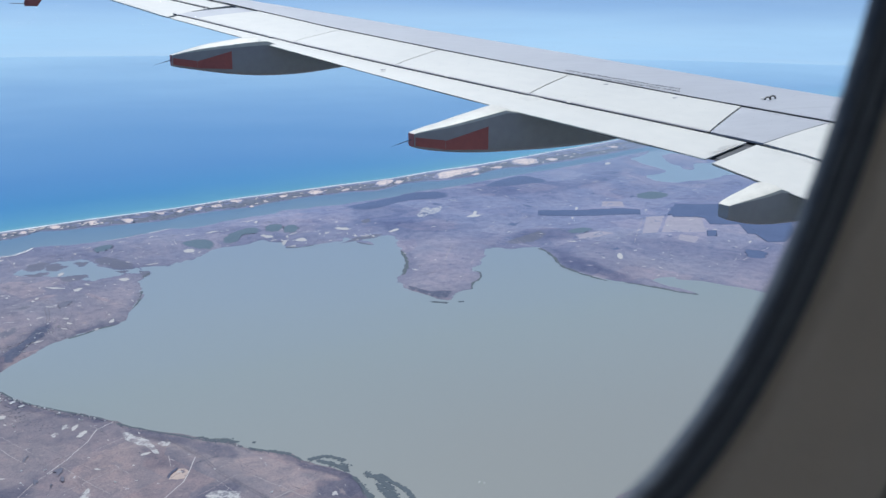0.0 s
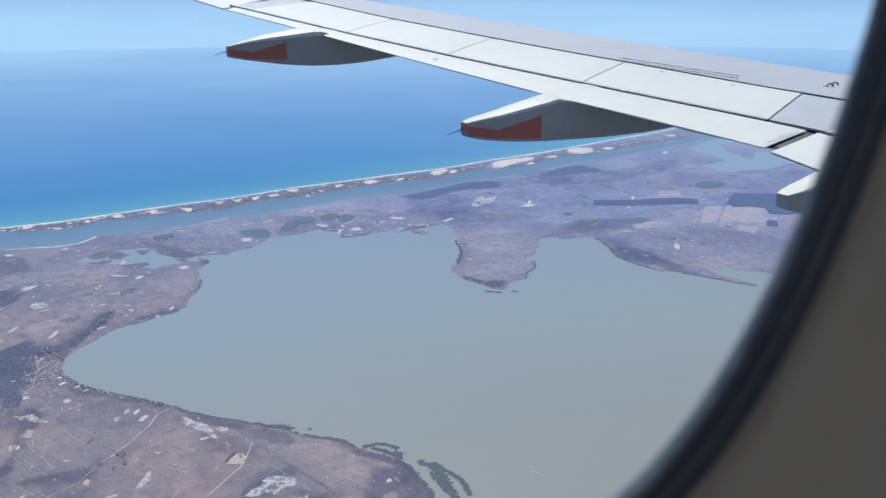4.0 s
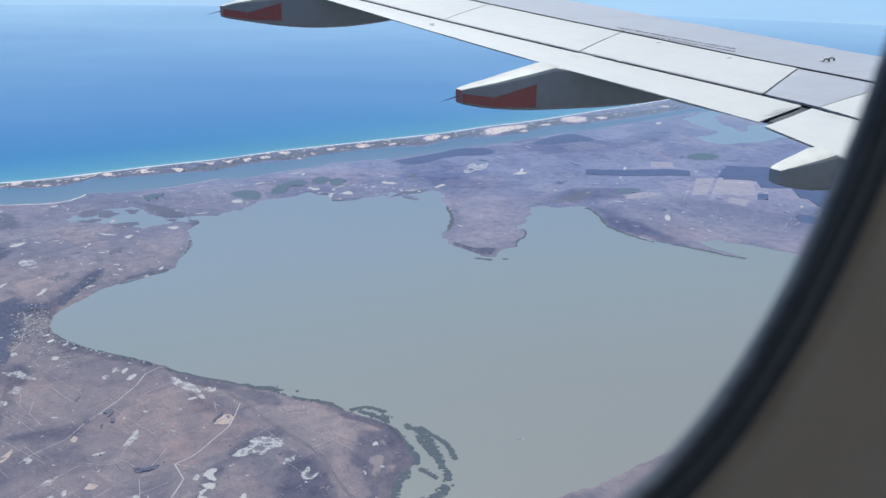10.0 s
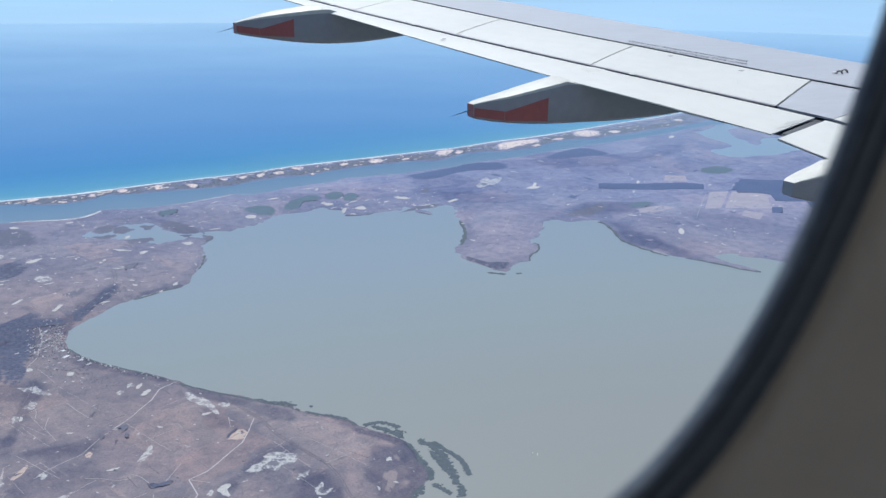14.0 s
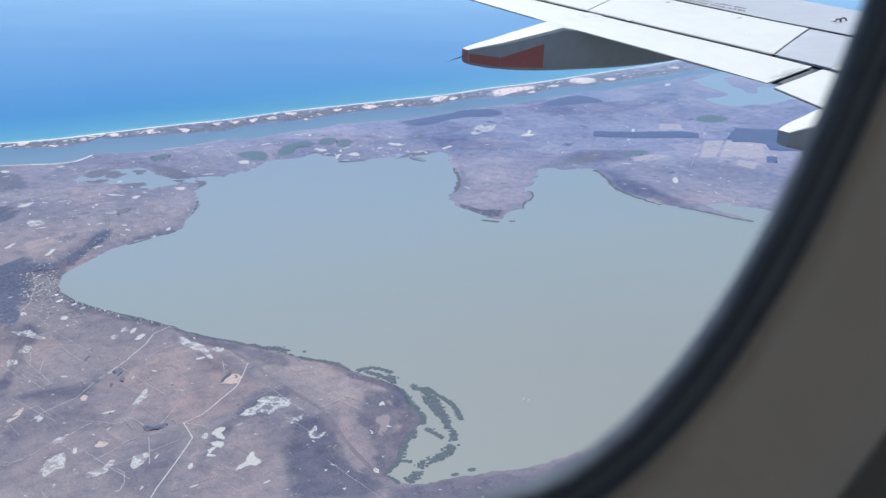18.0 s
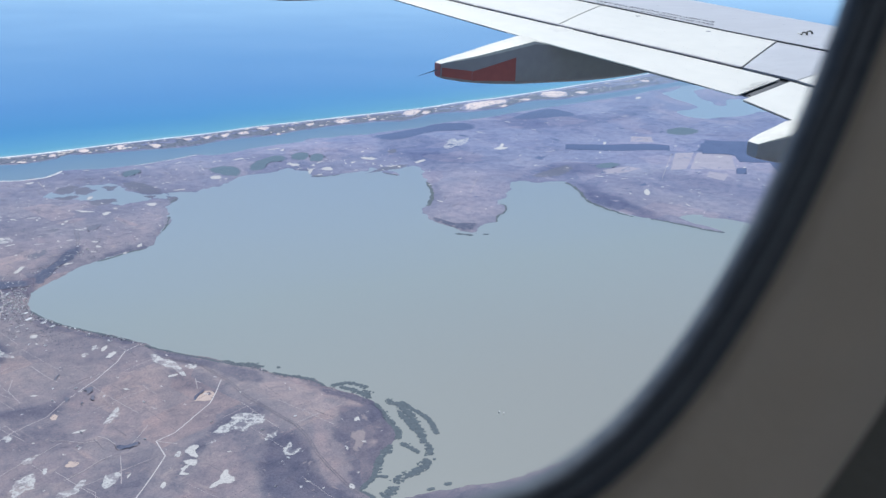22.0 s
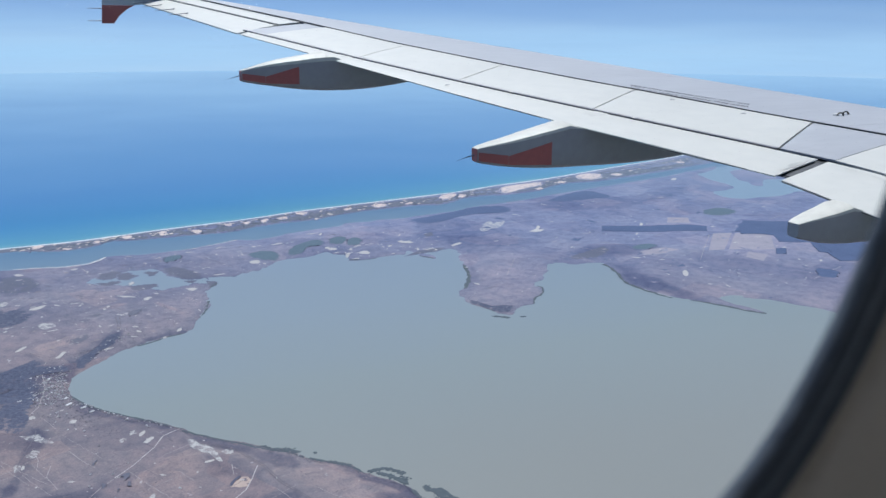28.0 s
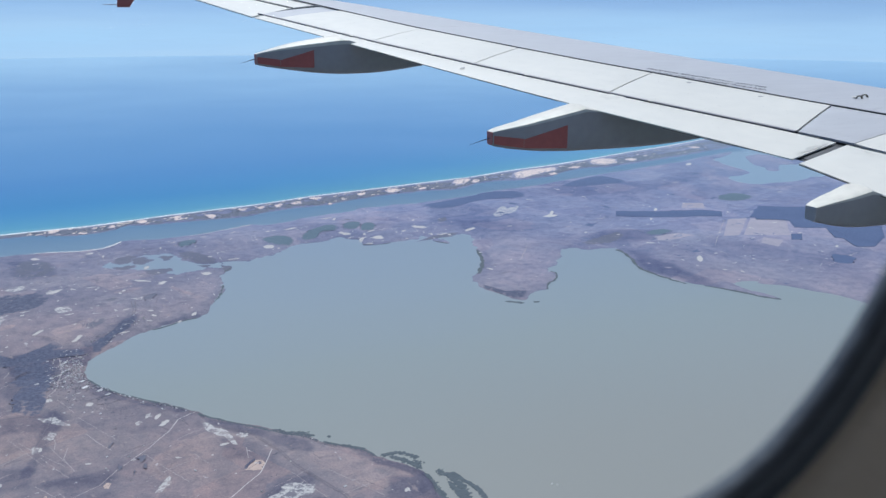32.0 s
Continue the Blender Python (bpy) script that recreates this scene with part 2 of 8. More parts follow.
def water_material(name, stops, rough, ripple, reach=1.0, spec=0.5):
    """Water whose body colour follows a tone value, an attribute of the mesh."""
    m = bpy.data.materials.new(name)
    m.use_nodes = True
    t = m.node_tree
    b = t.nodes["Principled BSDF"]
    b.inputs["Roughness"].default_value, b.inputs["IOR"].default_value = rough, 1.33
    b.inputs["Specular IOR Level"].default_value = spec
    a = t.nodes.new("ShaderNodeAttribute")
    a.attribute_name = "water_tone"
    c = t.nodes.new("ShaderNodeTexCoord")
    n = t.nodes.new("ShaderNodeTexNoise")
    n.inputs["Scale"].default_value, n.inputs["Detail"].default_value = 0.011, 4
    t.links.new(c.outputs["Object"], n.inputs["Vector"])
    s = t.nodes.new("ShaderNodeMath")
    s.operation, s.inputs[1].default_value, s.inputs[2].default_value = "MULTIPLY_ADD", 0.10 * reach, -0.05 * reach
    t.links.new(n.outputs["Fac"], s.inputs[0])
    add = t.nodes.new("ShaderNodeMath")
    t.links.new(a.outputs["Fac"], add.inputs[0])
    t.links.new(s.outputs[0], add.inputs[1])
    r = t.nodes.new("ShaderNodeValToRGB")
    els = r.color_ramp.elements
    while len(els) < len(stops):
        els.new(0.5)
    for e, (pos, col) in zip(els, stops):
        e.position, e.color = pos, (*col, 1)
    t.links.new(add.outputs[0], r.inputs["Fac"])
    t.links.new(r.outputs["Color"], b.inputs["Base Color"])
    w = t.nodes.new("ShaderNodeTexNoise")
    w.inputs["Scale"].default_value, w.inputs["Detail"].default_value = 1.5, 5
    t.links.new(c.outputs["Object"], w.inputs["Vector"])
    bp = t.nodes.new("ShaderNodeBump")
    bp.inputs["Strength"].default_value, bp.inputs["Distance"].default_value = ripple, 0.05
    t.links.new(w.outputs["Fac"], bp.inputs["Height"])
    t.links.new(bp.outputs["Normal"], b.inputs["Normal"])
    return m


# brown soil shifted to grey-mauve, air haze put into the tones
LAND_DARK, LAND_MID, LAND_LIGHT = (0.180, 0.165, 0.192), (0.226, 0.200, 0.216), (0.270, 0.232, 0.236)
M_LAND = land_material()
# the paler blue farther out at sea has air haze put into it
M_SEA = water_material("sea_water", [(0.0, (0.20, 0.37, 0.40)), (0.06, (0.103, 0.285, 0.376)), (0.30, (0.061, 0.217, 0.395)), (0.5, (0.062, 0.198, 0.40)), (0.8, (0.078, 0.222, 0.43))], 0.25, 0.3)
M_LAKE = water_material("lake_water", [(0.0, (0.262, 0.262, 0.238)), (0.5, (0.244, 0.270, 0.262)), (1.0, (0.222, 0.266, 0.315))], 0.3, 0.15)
M_LAGOON = water_material("lagoon_water", [(0.0, (0.255, 0.325, 0.38)), (0.14, (0.24, 0.305, 0.355)), (0.4, (0.152, 0.218, 0.28)), (1.0, (0.105, 0.18, 0.268))], 0.3, 0.15)
M_WOOD = cover_material("woodland", (0.122, 0.131, 0.182), (0.056, 0.068, 0.112), 1.9, 0.20, 0.8, 0.92, 0.95)
# far woods and scrub, turned bluer to hold the air haze
M_FARHAZED = cover_material("far_cover_hazed", (0.105, 0.135, 0.23), (0.085, 0.112, 0.195), 0.4, 0.30, 0.8, 1.0, 0.35)
M_GROVE = cover_material("grove", (0.13, 0.175, 0.215), (0.11, 0.148, 0.19), 0.7, 0.30, 0.8)
M_MARSH = cover_material("marsh", (0.150, 0.155, 0.195), (0.115, 0.122, 0.160), 1.3, 0.35, 0.5, 0.8, 0.9)
M_REED = mat("reeds", (0.126, 0.143, 0.158), 0.95, scale=0.5, second=(0.088, 0.106, 0.120), bump=0.6, bump_scale=3.0, spec=0.1)
M_SALT = salt_material()
M_SCALD = cover_material("salt_scald", (0.60, 0.57, 0.53), (0.40, 0.375, 0.365), 1.1, 0.5, 0.2, 0.85, 0.6)
M_SAND = cover_material("dune_sand", (0.72, 0.59, 0.525), (0.52, 0.44, 0.42), 1.9, 0.24, 0.5, 1.0, 1.2)
M_BLOW = mat("blowout_sand", (0.74, 0.64, 0.56), 0.95, scale=0.12, second=(0.56, 0.48, 0.44), spec=0.1)
M_SCRUB = mat("coastal_scrub", (0.145, 0.16, 0.205), 0.95, scale=0.3, second=(0.11, 0.126, 0.165), spec=0.1)
M_BARRIER = cover_material("barrier_scrub", (0.18, 0.188, 0.232), (0.125, 0.14, 0.18), 0.8, 0.14, 0.6)
M_BEACH = mat("beach_sand", (0.70, 0.66, 0.62), 0.95, scale=0.12, second=(0.52, 0.50, 0.50), spec=0.1)
M_SURF = mat("surf", (0.85, 0.88, 0.90), 0.8, scale=0.3, second=(0.55, 0.68, 0.74))
# stubble made mauve to sit with the haze in the land colour
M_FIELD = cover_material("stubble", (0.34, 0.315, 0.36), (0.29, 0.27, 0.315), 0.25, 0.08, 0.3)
M_PIT = mat("pit_sand", (0.50, 0.39, 0.33), 0.95, scale=0.4, second=(0.42, 0.335, 0.30), spec=0.1)
M_BARE = cover_material("bare_soil", (0.35, 0.29, 0.275), (0.28, 0.237, 0.235), 0.9, 0.5, 0.3, 0.6, 0.7)
M_HEATH = cover_material("heath", (0.185, 0.172, 0.205), (0.14, 0.135, 0.16), 0.9, 0.5, 0.3, 0.6, 0.7)
M_LACE = cover_material("salt_lace", (0.62, 0.60, 0.58), (0.36, 0.34, 0.345), 1.6, 0.9, 0.2, 0.9, 1.0)
M_ROAD = mat("gravel_road", (0.54, 0.50, 0.49), 0.95, scale=0.3, vary=0.15, spec=0.1)
M_PATH = mat("earth_track", (0.41, 0.365, 0.365), 0.95, scale=0.3, vary=0.2, spec=0.1)
M_TRACK = mat("dark_track", (0.185, 0.172, 0.20), 0.95, scale=0.3, vary=0.3, spec=0.1)
M_TREE = mat("tree_crowns", (0.12, 0.13, 0.165), 0.95, scale=0.4, second=(0.09, 0.10, 0.13), spec=0.1)
M_HOUSE = mat("house_wall", (0.72, 0.70, 0.68), 0.8, scale=0.4, vary=0.3)
def roof_material():
    m = mat("house_roof", (0.60, 0.60, 0.62), 0.6, scale=0.5, vary=0.12)
    t = m.node_tree
    info, ramp, mx = t.nodes.new("ShaderNodeObjectInfo"), t.nodes.new("ShaderNodeValToRGB"), t.nodes.new("ShaderNodeMix")
    els = ramp.color_ramp.elements
    els.new(0.4)
    for e, (pos, col) in zip(els, ((0.0, (0.32, 0.31, 0.33)), (0.55, (0.60, 0.59, 0.60)), (1.0, (1.15, 1.13, 1.1)))):
        e.position, e.color = pos, (*col, 1)
    mx.data_type, mx.blend_type, mx.inputs["Factor"].default_value = "RGBA", "MULTIPLY", 1.0
    b = t.nodes["Principled BSDF"]
    t.links.new(info.outputs["Random"], ramp.inputs["Fac"])
    t.links.new(b.inputs["Base Color"].links[0].from_socket, mx.inputs["A"])
    t.links.new(ramp.outputs["Color"], mx.inputs["B"])
    t.links.new(mx.outputs["Result"], b.inputs["Base Color"])
    return m


M_ROOF = roof_material()
M_PAINT = mat("white_wing_paint", (0.735, 0.705, 0.625), 0.46, scale=0.7, second=(0.675, 0.65, 0.58), bump=0.02, bump_scale=6)
M_GREY = mat("grey_wing_skin", (0.54, 0.535, 0.535), 0.45, scale=0.8, second=(0.475, 0.47, 0.475), bump=0.03, bump_scale=5, stretch=(0.4, 1.6, 1))
M_STAIN = cover_material("stained_paint", (0.50, 0.465, 0.41), (0.36, 0.335, 0.30), 1.3, 5.0, 0.0, 0.42, 0.95, (0.735, 0.705, 0.625))
M_GAPDARK = mat("dark_gap_and_edge_shade", (0.05, 0.052, 0.058), 0.7, scale=4)
M_GAPFILL = mat("dark_gap_filler", (0.11, 0.11, 0.115), 0.7, scale=6, second=(0.07, 0.07, 0.075))
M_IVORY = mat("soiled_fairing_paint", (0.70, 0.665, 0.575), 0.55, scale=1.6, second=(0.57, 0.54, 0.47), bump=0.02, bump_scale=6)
# grey for seals and marks, and for the shade on fairing sides
M_FAIR = mat("fairing_shade_grey", (0.37, 0.345, 0.357), 0.5, scale=1.6, second=(0.32, 0.297, 0.308))
M_RED = mat("orange_red_marking", (0.45, 0.115, 0.098), 0.5, scale=2.5, second=(0.37, 0.098, 0.086))
M_LOOP = mat("dull_loop_metal", (0.20, 0.19, 0.16), 0.5, metal=0.4, scale=30, second=(0.13, 0.125, 0.11))
M_LETTER = mat("dark_lettering", (0.14, 0.14, 0.155), 0.6, scale=8)
M_SEAL = mat("window_seal_rubber", (0.105, 0.122, 0.15), 0.7, scale=20, second=(0.068, 0.08, 0.105), bump=0.1, bump_scale=120, spec=0.15)
M_SEAL2 = mat("window_seal_lip", (0.115, 0.135, 0.175), 0.45, scale=20, second=(0.09, 0.105, 0.14))
M_PANEL = mat("cabin_panel_plastic", (0.455, 0.402, 0.345), 0.55, scale=5, second=(0.42, 0.37, 0.315), bump=0.15, bump_scale=260)
M_DARKPANEL = mat("cabin_dark_grey", (0.13, 0.13, 0.125), 0.6, scale=5, bump=0.15, bump_scale=260)

# ---- helpers of this scene ----
def link_mesh(name, verts, faces, material, parent=None, label="", smooth=False):
    me = bpy.data.meshes.new(name)
    me.from_pydata([tuple(v) for v in verts], [], [tuple(f) for f in faces])
    me.materials.append(material)
    if smooth:
        me.polygons.foreach_set("use_smooth", [True] * len(me.polygons))
    me.update()
    ob = new(name, me)
    if parent:
        ob.parent = parent
    if label:
        tagged(ob, label)
    return ob


def part(name, bm, material, parent, label="", smooth=False):
    me = bpy.data.meshes.new(name)
    bm.normal_update()
    bm.to_mesh(me)
    bm.free()
    me.materials.append(material)
    if smooth:
        me.polygons.foreach_set("use_smooth", [True] * len(me.polygons))
    ob = new(name, me)
    if parent:
        ob.parent = parent
    if label:
        tagged(ob, label)
    return ob


def value_noise(x, y, scale, seed):
    """Smooth noise in -1..1 for arrays of places."""
    x, y = x / scale, y / scale
    xi, yi = np.floor(x).astype(np.int64), np.floor(y).astype(np.int64)
    fx, fy = x - xi, y - yi
    fx, fy = fx * fx * (3 - 2 * fx), fy * fy * (3 - 2 * fy)
    def h(a, b):
        n = (a * 374761393 + b * 668265263 + seed * 69069) & 0x7FFFFFFF
        n = ((n ^ (n >> 13)) * 1274126177) & 0x7FFFFFFF
        return ((n ^ (n >> 16)) & 0xFFFF) / 32767.5 - 1
    a, b, c, d = h(xi, yi), h(xi + 1, yi), h(xi, yi + 1), h(xi + 1, yi + 1)
    return (a * (1 - fx) + b * fx) * (1 - fy) + (c * (1 - fx) + d * fx) * fy


def smooth_line(points, step):
    """A smooth line through the points, in steps of about that length."""
    p = np.array([tuple(v) for v in points], float)
    ext = np.vstack([2 * p[0] - p[1], p, 2 * p[-1] - p[-2]])
    d = ext[2:] - ext[:-2]
    d /= np.linalg.norm(d, axis=1)[:, None] + 1e-9
    out = []
    for k in range(len(p) - 1):
        b, c = p[k], p[k + 1]
        size = np.linalg.norm(c - b)
        n = max(1, int(size / step))
        for u in np.arange(n) / n:
            h1, h2, h3, h4 = 2 * u ** 3 - 3 * u * u + 1, u ** 3 - 2 * u * u + u, 3 * u * u - 2 * u ** 3, u ** 3 - u * u
            out.append(h1 * b + h2 * size * d[k] + h3 * c + h4 * size * d[k + 1])
    out.append(p[-1])
    return np.array(out)


def inside(poly, x, y):
    res = np.zeros(x.shape, bool)
    for (x1, y1), (x2, y2) in zip(poly, np.roll(poly, -1, axis=0)):
        if y1 != y2:
            res ^= ((y1 > y) != (y2 > y)) & (x < (x2 - x1) * (y - y1) / (y2 - y1) + x1)
    return res


def shore_distance(poly, x, y):
    """Signed distance to a closed outline: positive inside."""
    best = np.full(x.shape, 1e12)
    for (x1, y1), (x2, y2) in zip(poly, np.roll(poly, -1, axis=0)):
        dx, dy = x2 - x1, y2 - y1
        u = np.clip(((x - x1) * dx + (y - y1) * dy) / (dx * dx + dy * dy + 1e-9), 0, 1)
        best = np.minimum(best, (x - x1 - u * dx) ** 2 + (y - y1 - u * dy) ** 2)
    d = np.sqrt(best)
    return np.where(inside(poly, x, y), d, -d)

# ---- the land: shorelines in metres, the aircraft over (0, 0) ----
COAST = [(-16.9, 878.2), (6.1, 879.8), (34.6, 882.2), (61.8, 887.9), (79.7, 892), (106.2, 898.8), (133.3, 903.4), (161.3, 908.1), (190.4, 913), (221.1, 920.7), (253.9, 931.6), (286.5, 937.2), (320.4, 943.1), (362.8, 950.4), (392.2, 955.5), (430.3, 962), (469.9, 968.9), (533.7, 989.3), (592.8, 1001.4), (660.4, 1021.8), (729.5, 1045), (778.7, 1061.4), (842.4, 1081.1), (922.4, 1110.4)]
BARRIER = [(-16.9, 862.8), (9.9, 851.9), (32.6, 848.9), (52, 858.1), (67.7, 871.6), (81.8, 864.8), (106.9, 866.2), (119.4, 864.7), (142.7, 864.6), (163.5, 863), (180.1, 865.3), (205.1, 878.3), (223.3, 883.4), (249.4, 883.6), (267.9, 886.3), (292.2, 896.1), (312.7, 901.7), (333.8, 907.5), (360.2, 908.9), (388.5, 913.1), (412.5, 905.9), (428.6, 911), (458.3, 929.2), (489.9, 934), (509.2, 928.4), (533.8, 932.1), (559.1, 935.8), (594.9, 956.2), (626.3, 967.3), (666.5, 964.2), (707.8, 973.8), (750.9, 983.8), (809.7, 999.8), (875.7, 1021)]
LAGOON = [(-17.2, 798.5), (-0.5, 796.7), (20.6, 791.5), (38.1, 793.4), (50, 803.3), (55.2, 811.7), (71.1, 810.6), (89.3, 806.7), (113.5, 809.4), (133.8, 813.7), (155.5, 822.4), (172.2, 828.7), (186.3, 821.8), (202.6, 823.6), (221.7, 834.5), (239.5, 838.9), (263.8, 844.1), (279.2, 847.1), (291.3, 856.8), (314.7, 855), (328.4, 859.1), (351.6, 854.8), (365.9, 859), (394.3, 864.9), (422.4, 868.4), (456.8, 883), (487.1, 886.9), (520, 893.9), (547.7, 903), (584.9, 913.6), (632.8, 926), (671.7, 934.4), (724.6, 948), (780.6, 962.4), (835.3, 983.6)]
NORTH_SHORE = [(11.1, 521.6), (13.4, 529.9), (19.2, 540.1), (27.6, 548.9), (36.4, 557.9), (43.7, 564.8), (53.5, 571.1), (61.8, 574.8), (69.5, 580.1), (78.7, 582.6), (84.4, 584.2), (90, 589.5), (94, 598), (98.8, 610.5), (107.2, 629.2), (111.3, 644.9), (114.6, 664.8), (119.9, 682), (126, 691.4), (122.9, 702.6), (123.6, 711), (133.4, 711.1), (143.1, 704.3), (151.6, 712), (166.7, 717.8), (178.4, 727), (188.2, 737.3), (201.4, 740.8), (217.2, 743.7), (226.3, 748.9), (235.1, 752.3), (239.1, 740.5), (247, 737.9), (248.4, 731.2), (245.4, 718.1), (255.9, 714.6), (269.3, 716.1), (286, 718.7), (296.1, 717.4)]
NORTH_SHORE2 = [(302.7, 725.7), (307, 718), (305.8, 706), (314.4, 695), (315.6, 702.7), (312.6, 711.9), (319.1, 718.2), (331.7, 718.2), (340.7, 719.6), (344.5, 709.8), (336.7, 687.5), (326.9, 663.5), (321.8, 643.1), (308.1, 616.6), (299.3, 603.4), (292.7, 597.7), (285.7, 584.8), (287.5, 576.7), (284.6, 568.9), (285.4, 560), (289.6, 550.1), (291.9, 537), (297.1, 529.8), (301.3, 530.9), (308.1, 539.3), (316.5, 544.6), (327, 546.6), (337.3, 560.5), (344.3, 564.1), (354.1, 579.4), (352.2, 584.8), (355.7, 591.8), (361.9, 594.6), (374, 611), (382.7, 616.8), (393.1, 635.4), (401.9, 640), (409.3, 633.7), (413.3, 626.6), (427.8, 627.4), (438.4, 621.8)]
NORTH_SHORE3 = [(438.4, 621.8), (437.2, 607.3), (433, 590.6), (425.1, 576), (422, 563.7), (421.1, 552.7), (424.1, 542.1), (427, 531.8), (430.1, 518.6), (438.2, 506.9), (448, 493.3), (453.3, 483), (458.8, 471.4), (466.9, 459), (466.7, 468.5), (462.3, 481.2), (459.1, 492.2), (460.1, 502), (471.4, 503.9), (482.8, 498.4), (478.8, 496.4), (490.2, 486.2), (498.2, 472.4), (506.1, 458.9), (512.2, 444.1), (514.1, 428.1), (516, 412.8), (516.5, 394.6), (516.8, 379.4), (525, 394), (533.7, 409.5), (551.6, 415.4), (565.8, 415)]
SOUTH_SHORE = [(10.1, 514.8), (10.4, 504.3), (13.3, 494.8), (18.4, 486.3), (22.2, 480), (27.3, 474.1), (33.6, 466.2), (41.1, 457.9), (48.6, 450.5), (53.3, 444.2), (59.2, 436.8), (62.1, 429.3), (69.3, 422.9), (76.2, 415.4), (81.9, 409.7), (86.6, 405.9), (92.1, 399.7), (95.2, 395.2), (100, 392.6), (104.1, 387.1), (107.8, 380.6), (111.8, 375.2), (116.4, 372.2), (122.5, 365.4), (126.1, 357.9), (131.2, 350.6), (136.5, 342.7), (140.3, 335), (140.9, 326.5), (139.8, 317.5), (140, 309.8), (137.9, 302.3), (133.5, 297.9), (128.6, 295.3), (124.8, 291.4), (121.7, 286.1), (118.3, 281.1), (114.1, 277), (109.6, 273.7), (112, 267.2), (116.3, 263.8)]
SOUTH_SHORE2 = [(121.2, 261.8), (132.6, 261.4), (145.8, 259.2), (156.6, 256.7), (168.6, 255.8), (182.2, 257), (195.8, 257.5)]
LOBE = [(37, 741), (52.7, 751), (60.3, 754), (75.5, 757), (90.6, 755), (96, 734), (104, 713), (121.3, 711), (123, 698), (104.9, 697), (85.7, 690), (76.4, 700), (67.2, 711), (53.5, 717), (38, 728)]
FAR_LAKE = [(820.7, 957.5), (861.5, 978.9), (920.2, 1011.1), (973.4, 1027.4), (988.9, 987.1), (993.6, 927.3), (991, 884.5), (992.1, 829.7), (968.9, 773.7), (952, 808.9), (897.8, 808.1), (838.3, 799.2), (786.4, 796), (747, 805.8), (747.1, 838.2), (766.8, 856.4), (794.5, 860.2), (808.4, 882.9), (809.2, 916.8)]
FAR_ISLE = [(879.9, 961.1), (912.5, 972.2), (922.1, 933.2), (954.1, 895.6), (929.3, 874.2), (893.2, 889.7), (868.4, 887), (836.2, 854.4), (841.6, 881.3), (846.6, 914.1)]

LAKE_EAST = [(620, 395), (650, 330), (560, 300), (460, 290), (386.7, 296.7), (375.5, 297), (357, 293.9), (340, 291.7), (327, 286.2)]

COAST_LINE = smooth_line([(-3700, 520), (-900, 812), *COAST, (1900, 1470), (3300, 2000)], 12)
LAKE = np.vstack([smooth_line([*NORTH_SHORE, *NORTH_SHORE2, *NORTH_SHORE3[1:], *LAKE_EAST, *SOUTH_SHORE2[::-1], *SOUTH_SHORE[::-1]], 5)])
STRIP = np.vstack([smooth_line([(-900, 775), (-300, 838), *BARRIER, (1250, 1130), (1900, 1330)], 10), smooth_line([(-900, 690), (-300, 775), *LAGOON, (1200, 1085), (1850, 1260)], 10)[::-1]])
SEA = np.vstack([COAST_LINE, [(4600, 6000), (-4600, 6000)]])

# soil tones of the land: below nought dark heavy low ground, above nought pale bare rises
SOILS = []


def soil(tone, soft, outline):
    SOILS.append((tone, soft, outline))


soil(-0.9, 8, [(89.3, 328.8), (96.9, 325.7), (101.2, 313.4), (100.4, 300), (99.1, 287.7), (103.8, 275.2), (105.7, 268.2), (90.5, 262.3), (70.1, 270.8), (75.7, 293.2), (81.2, 312.3)])
soil(-0.8, 5, [(124.3, 335.3), (130.6, 334.4), (138.1, 331.5), (135.8, 319.1), (134.5, 309.5), (126.7, 303), (124.1, 290.3), (117.6, 280.1), (109.4, 274.5), (108.9, 282.9), (111.2, 295.6), (110.9, 311.8), (118.7, 323.4)])
soil(-0.9, 3, [(138.5, 335.2), (141.2, 325.9), (140.5, 309.6), (138.4, 300.6), (128.2, 293.1), (123.4, 288.4), (123.9, 297.2), (132.7, 312.7)])
soil(-0.7, 3, [(116, 371), (125.9, 357.4), (132.5, 346.6), (139.1, 335.5), (135.3, 332.6), (127.9, 341.6), (120.9, 352.4)])
soil(-0.8, 3, [(124.7, 355.5), (132.5, 346.6), (138.9, 335), (138.6, 327.4), (137.4, 331.2), (129.9, 339.7), (120.9, 352.4)])
soil(0.8, 3, [(107.5, 321.4), (112.8, 322.3), (111.2, 295.6), (105.3, 281.9), (100.2, 279.1), (101.2, 299.7)])
soil(0.7, 5, [(99.4, 369.8), (115.5, 369.4), (121.2, 349.4), (123, 339.1), (115.7, 322.1), (109.8, 325.5), (106, 338.9), (100.4, 354.8)])
soil(0.7, 5, [(69.1, 328.8), (75.3, 330.1), (78.2, 320.4), (76.6, 301.1), (70.1, 270.8), (43.3, 281.9), (48.2, 300.5), (60.5, 315.4)])
soil(-0.6, 6, [(-15.7, 388.4), (-1, 392.1), (16.2, 388.5), (9.7, 379.2), (-6, 378.8)])
soil(-0.7, 3, [(58.6, 433.5), (68.8, 420.4), (81.2, 406.6), (91.6, 392.1), (99.5, 380.1), (99.8, 371.4), (86.6, 382.7), (74.4, 400.1), (63.9, 416.1)])
soil(-0.6, 5, [(92.6, 349.7), (94.6, 345.1), (81.4, 331), (74.3, 331), (67.4, 331.8), (61.3, 324.9), (51.2, 307.3), (44, 302.2), (51.4, 320), (66.3, 337.1), (81.1, 349)])
soil(-0.5, 6, [(64.8, 398.8), (78.4, 393.4), (83.8, 382), (77.1, 364.2), (69.3, 375.2), (61.5, 380.7)])
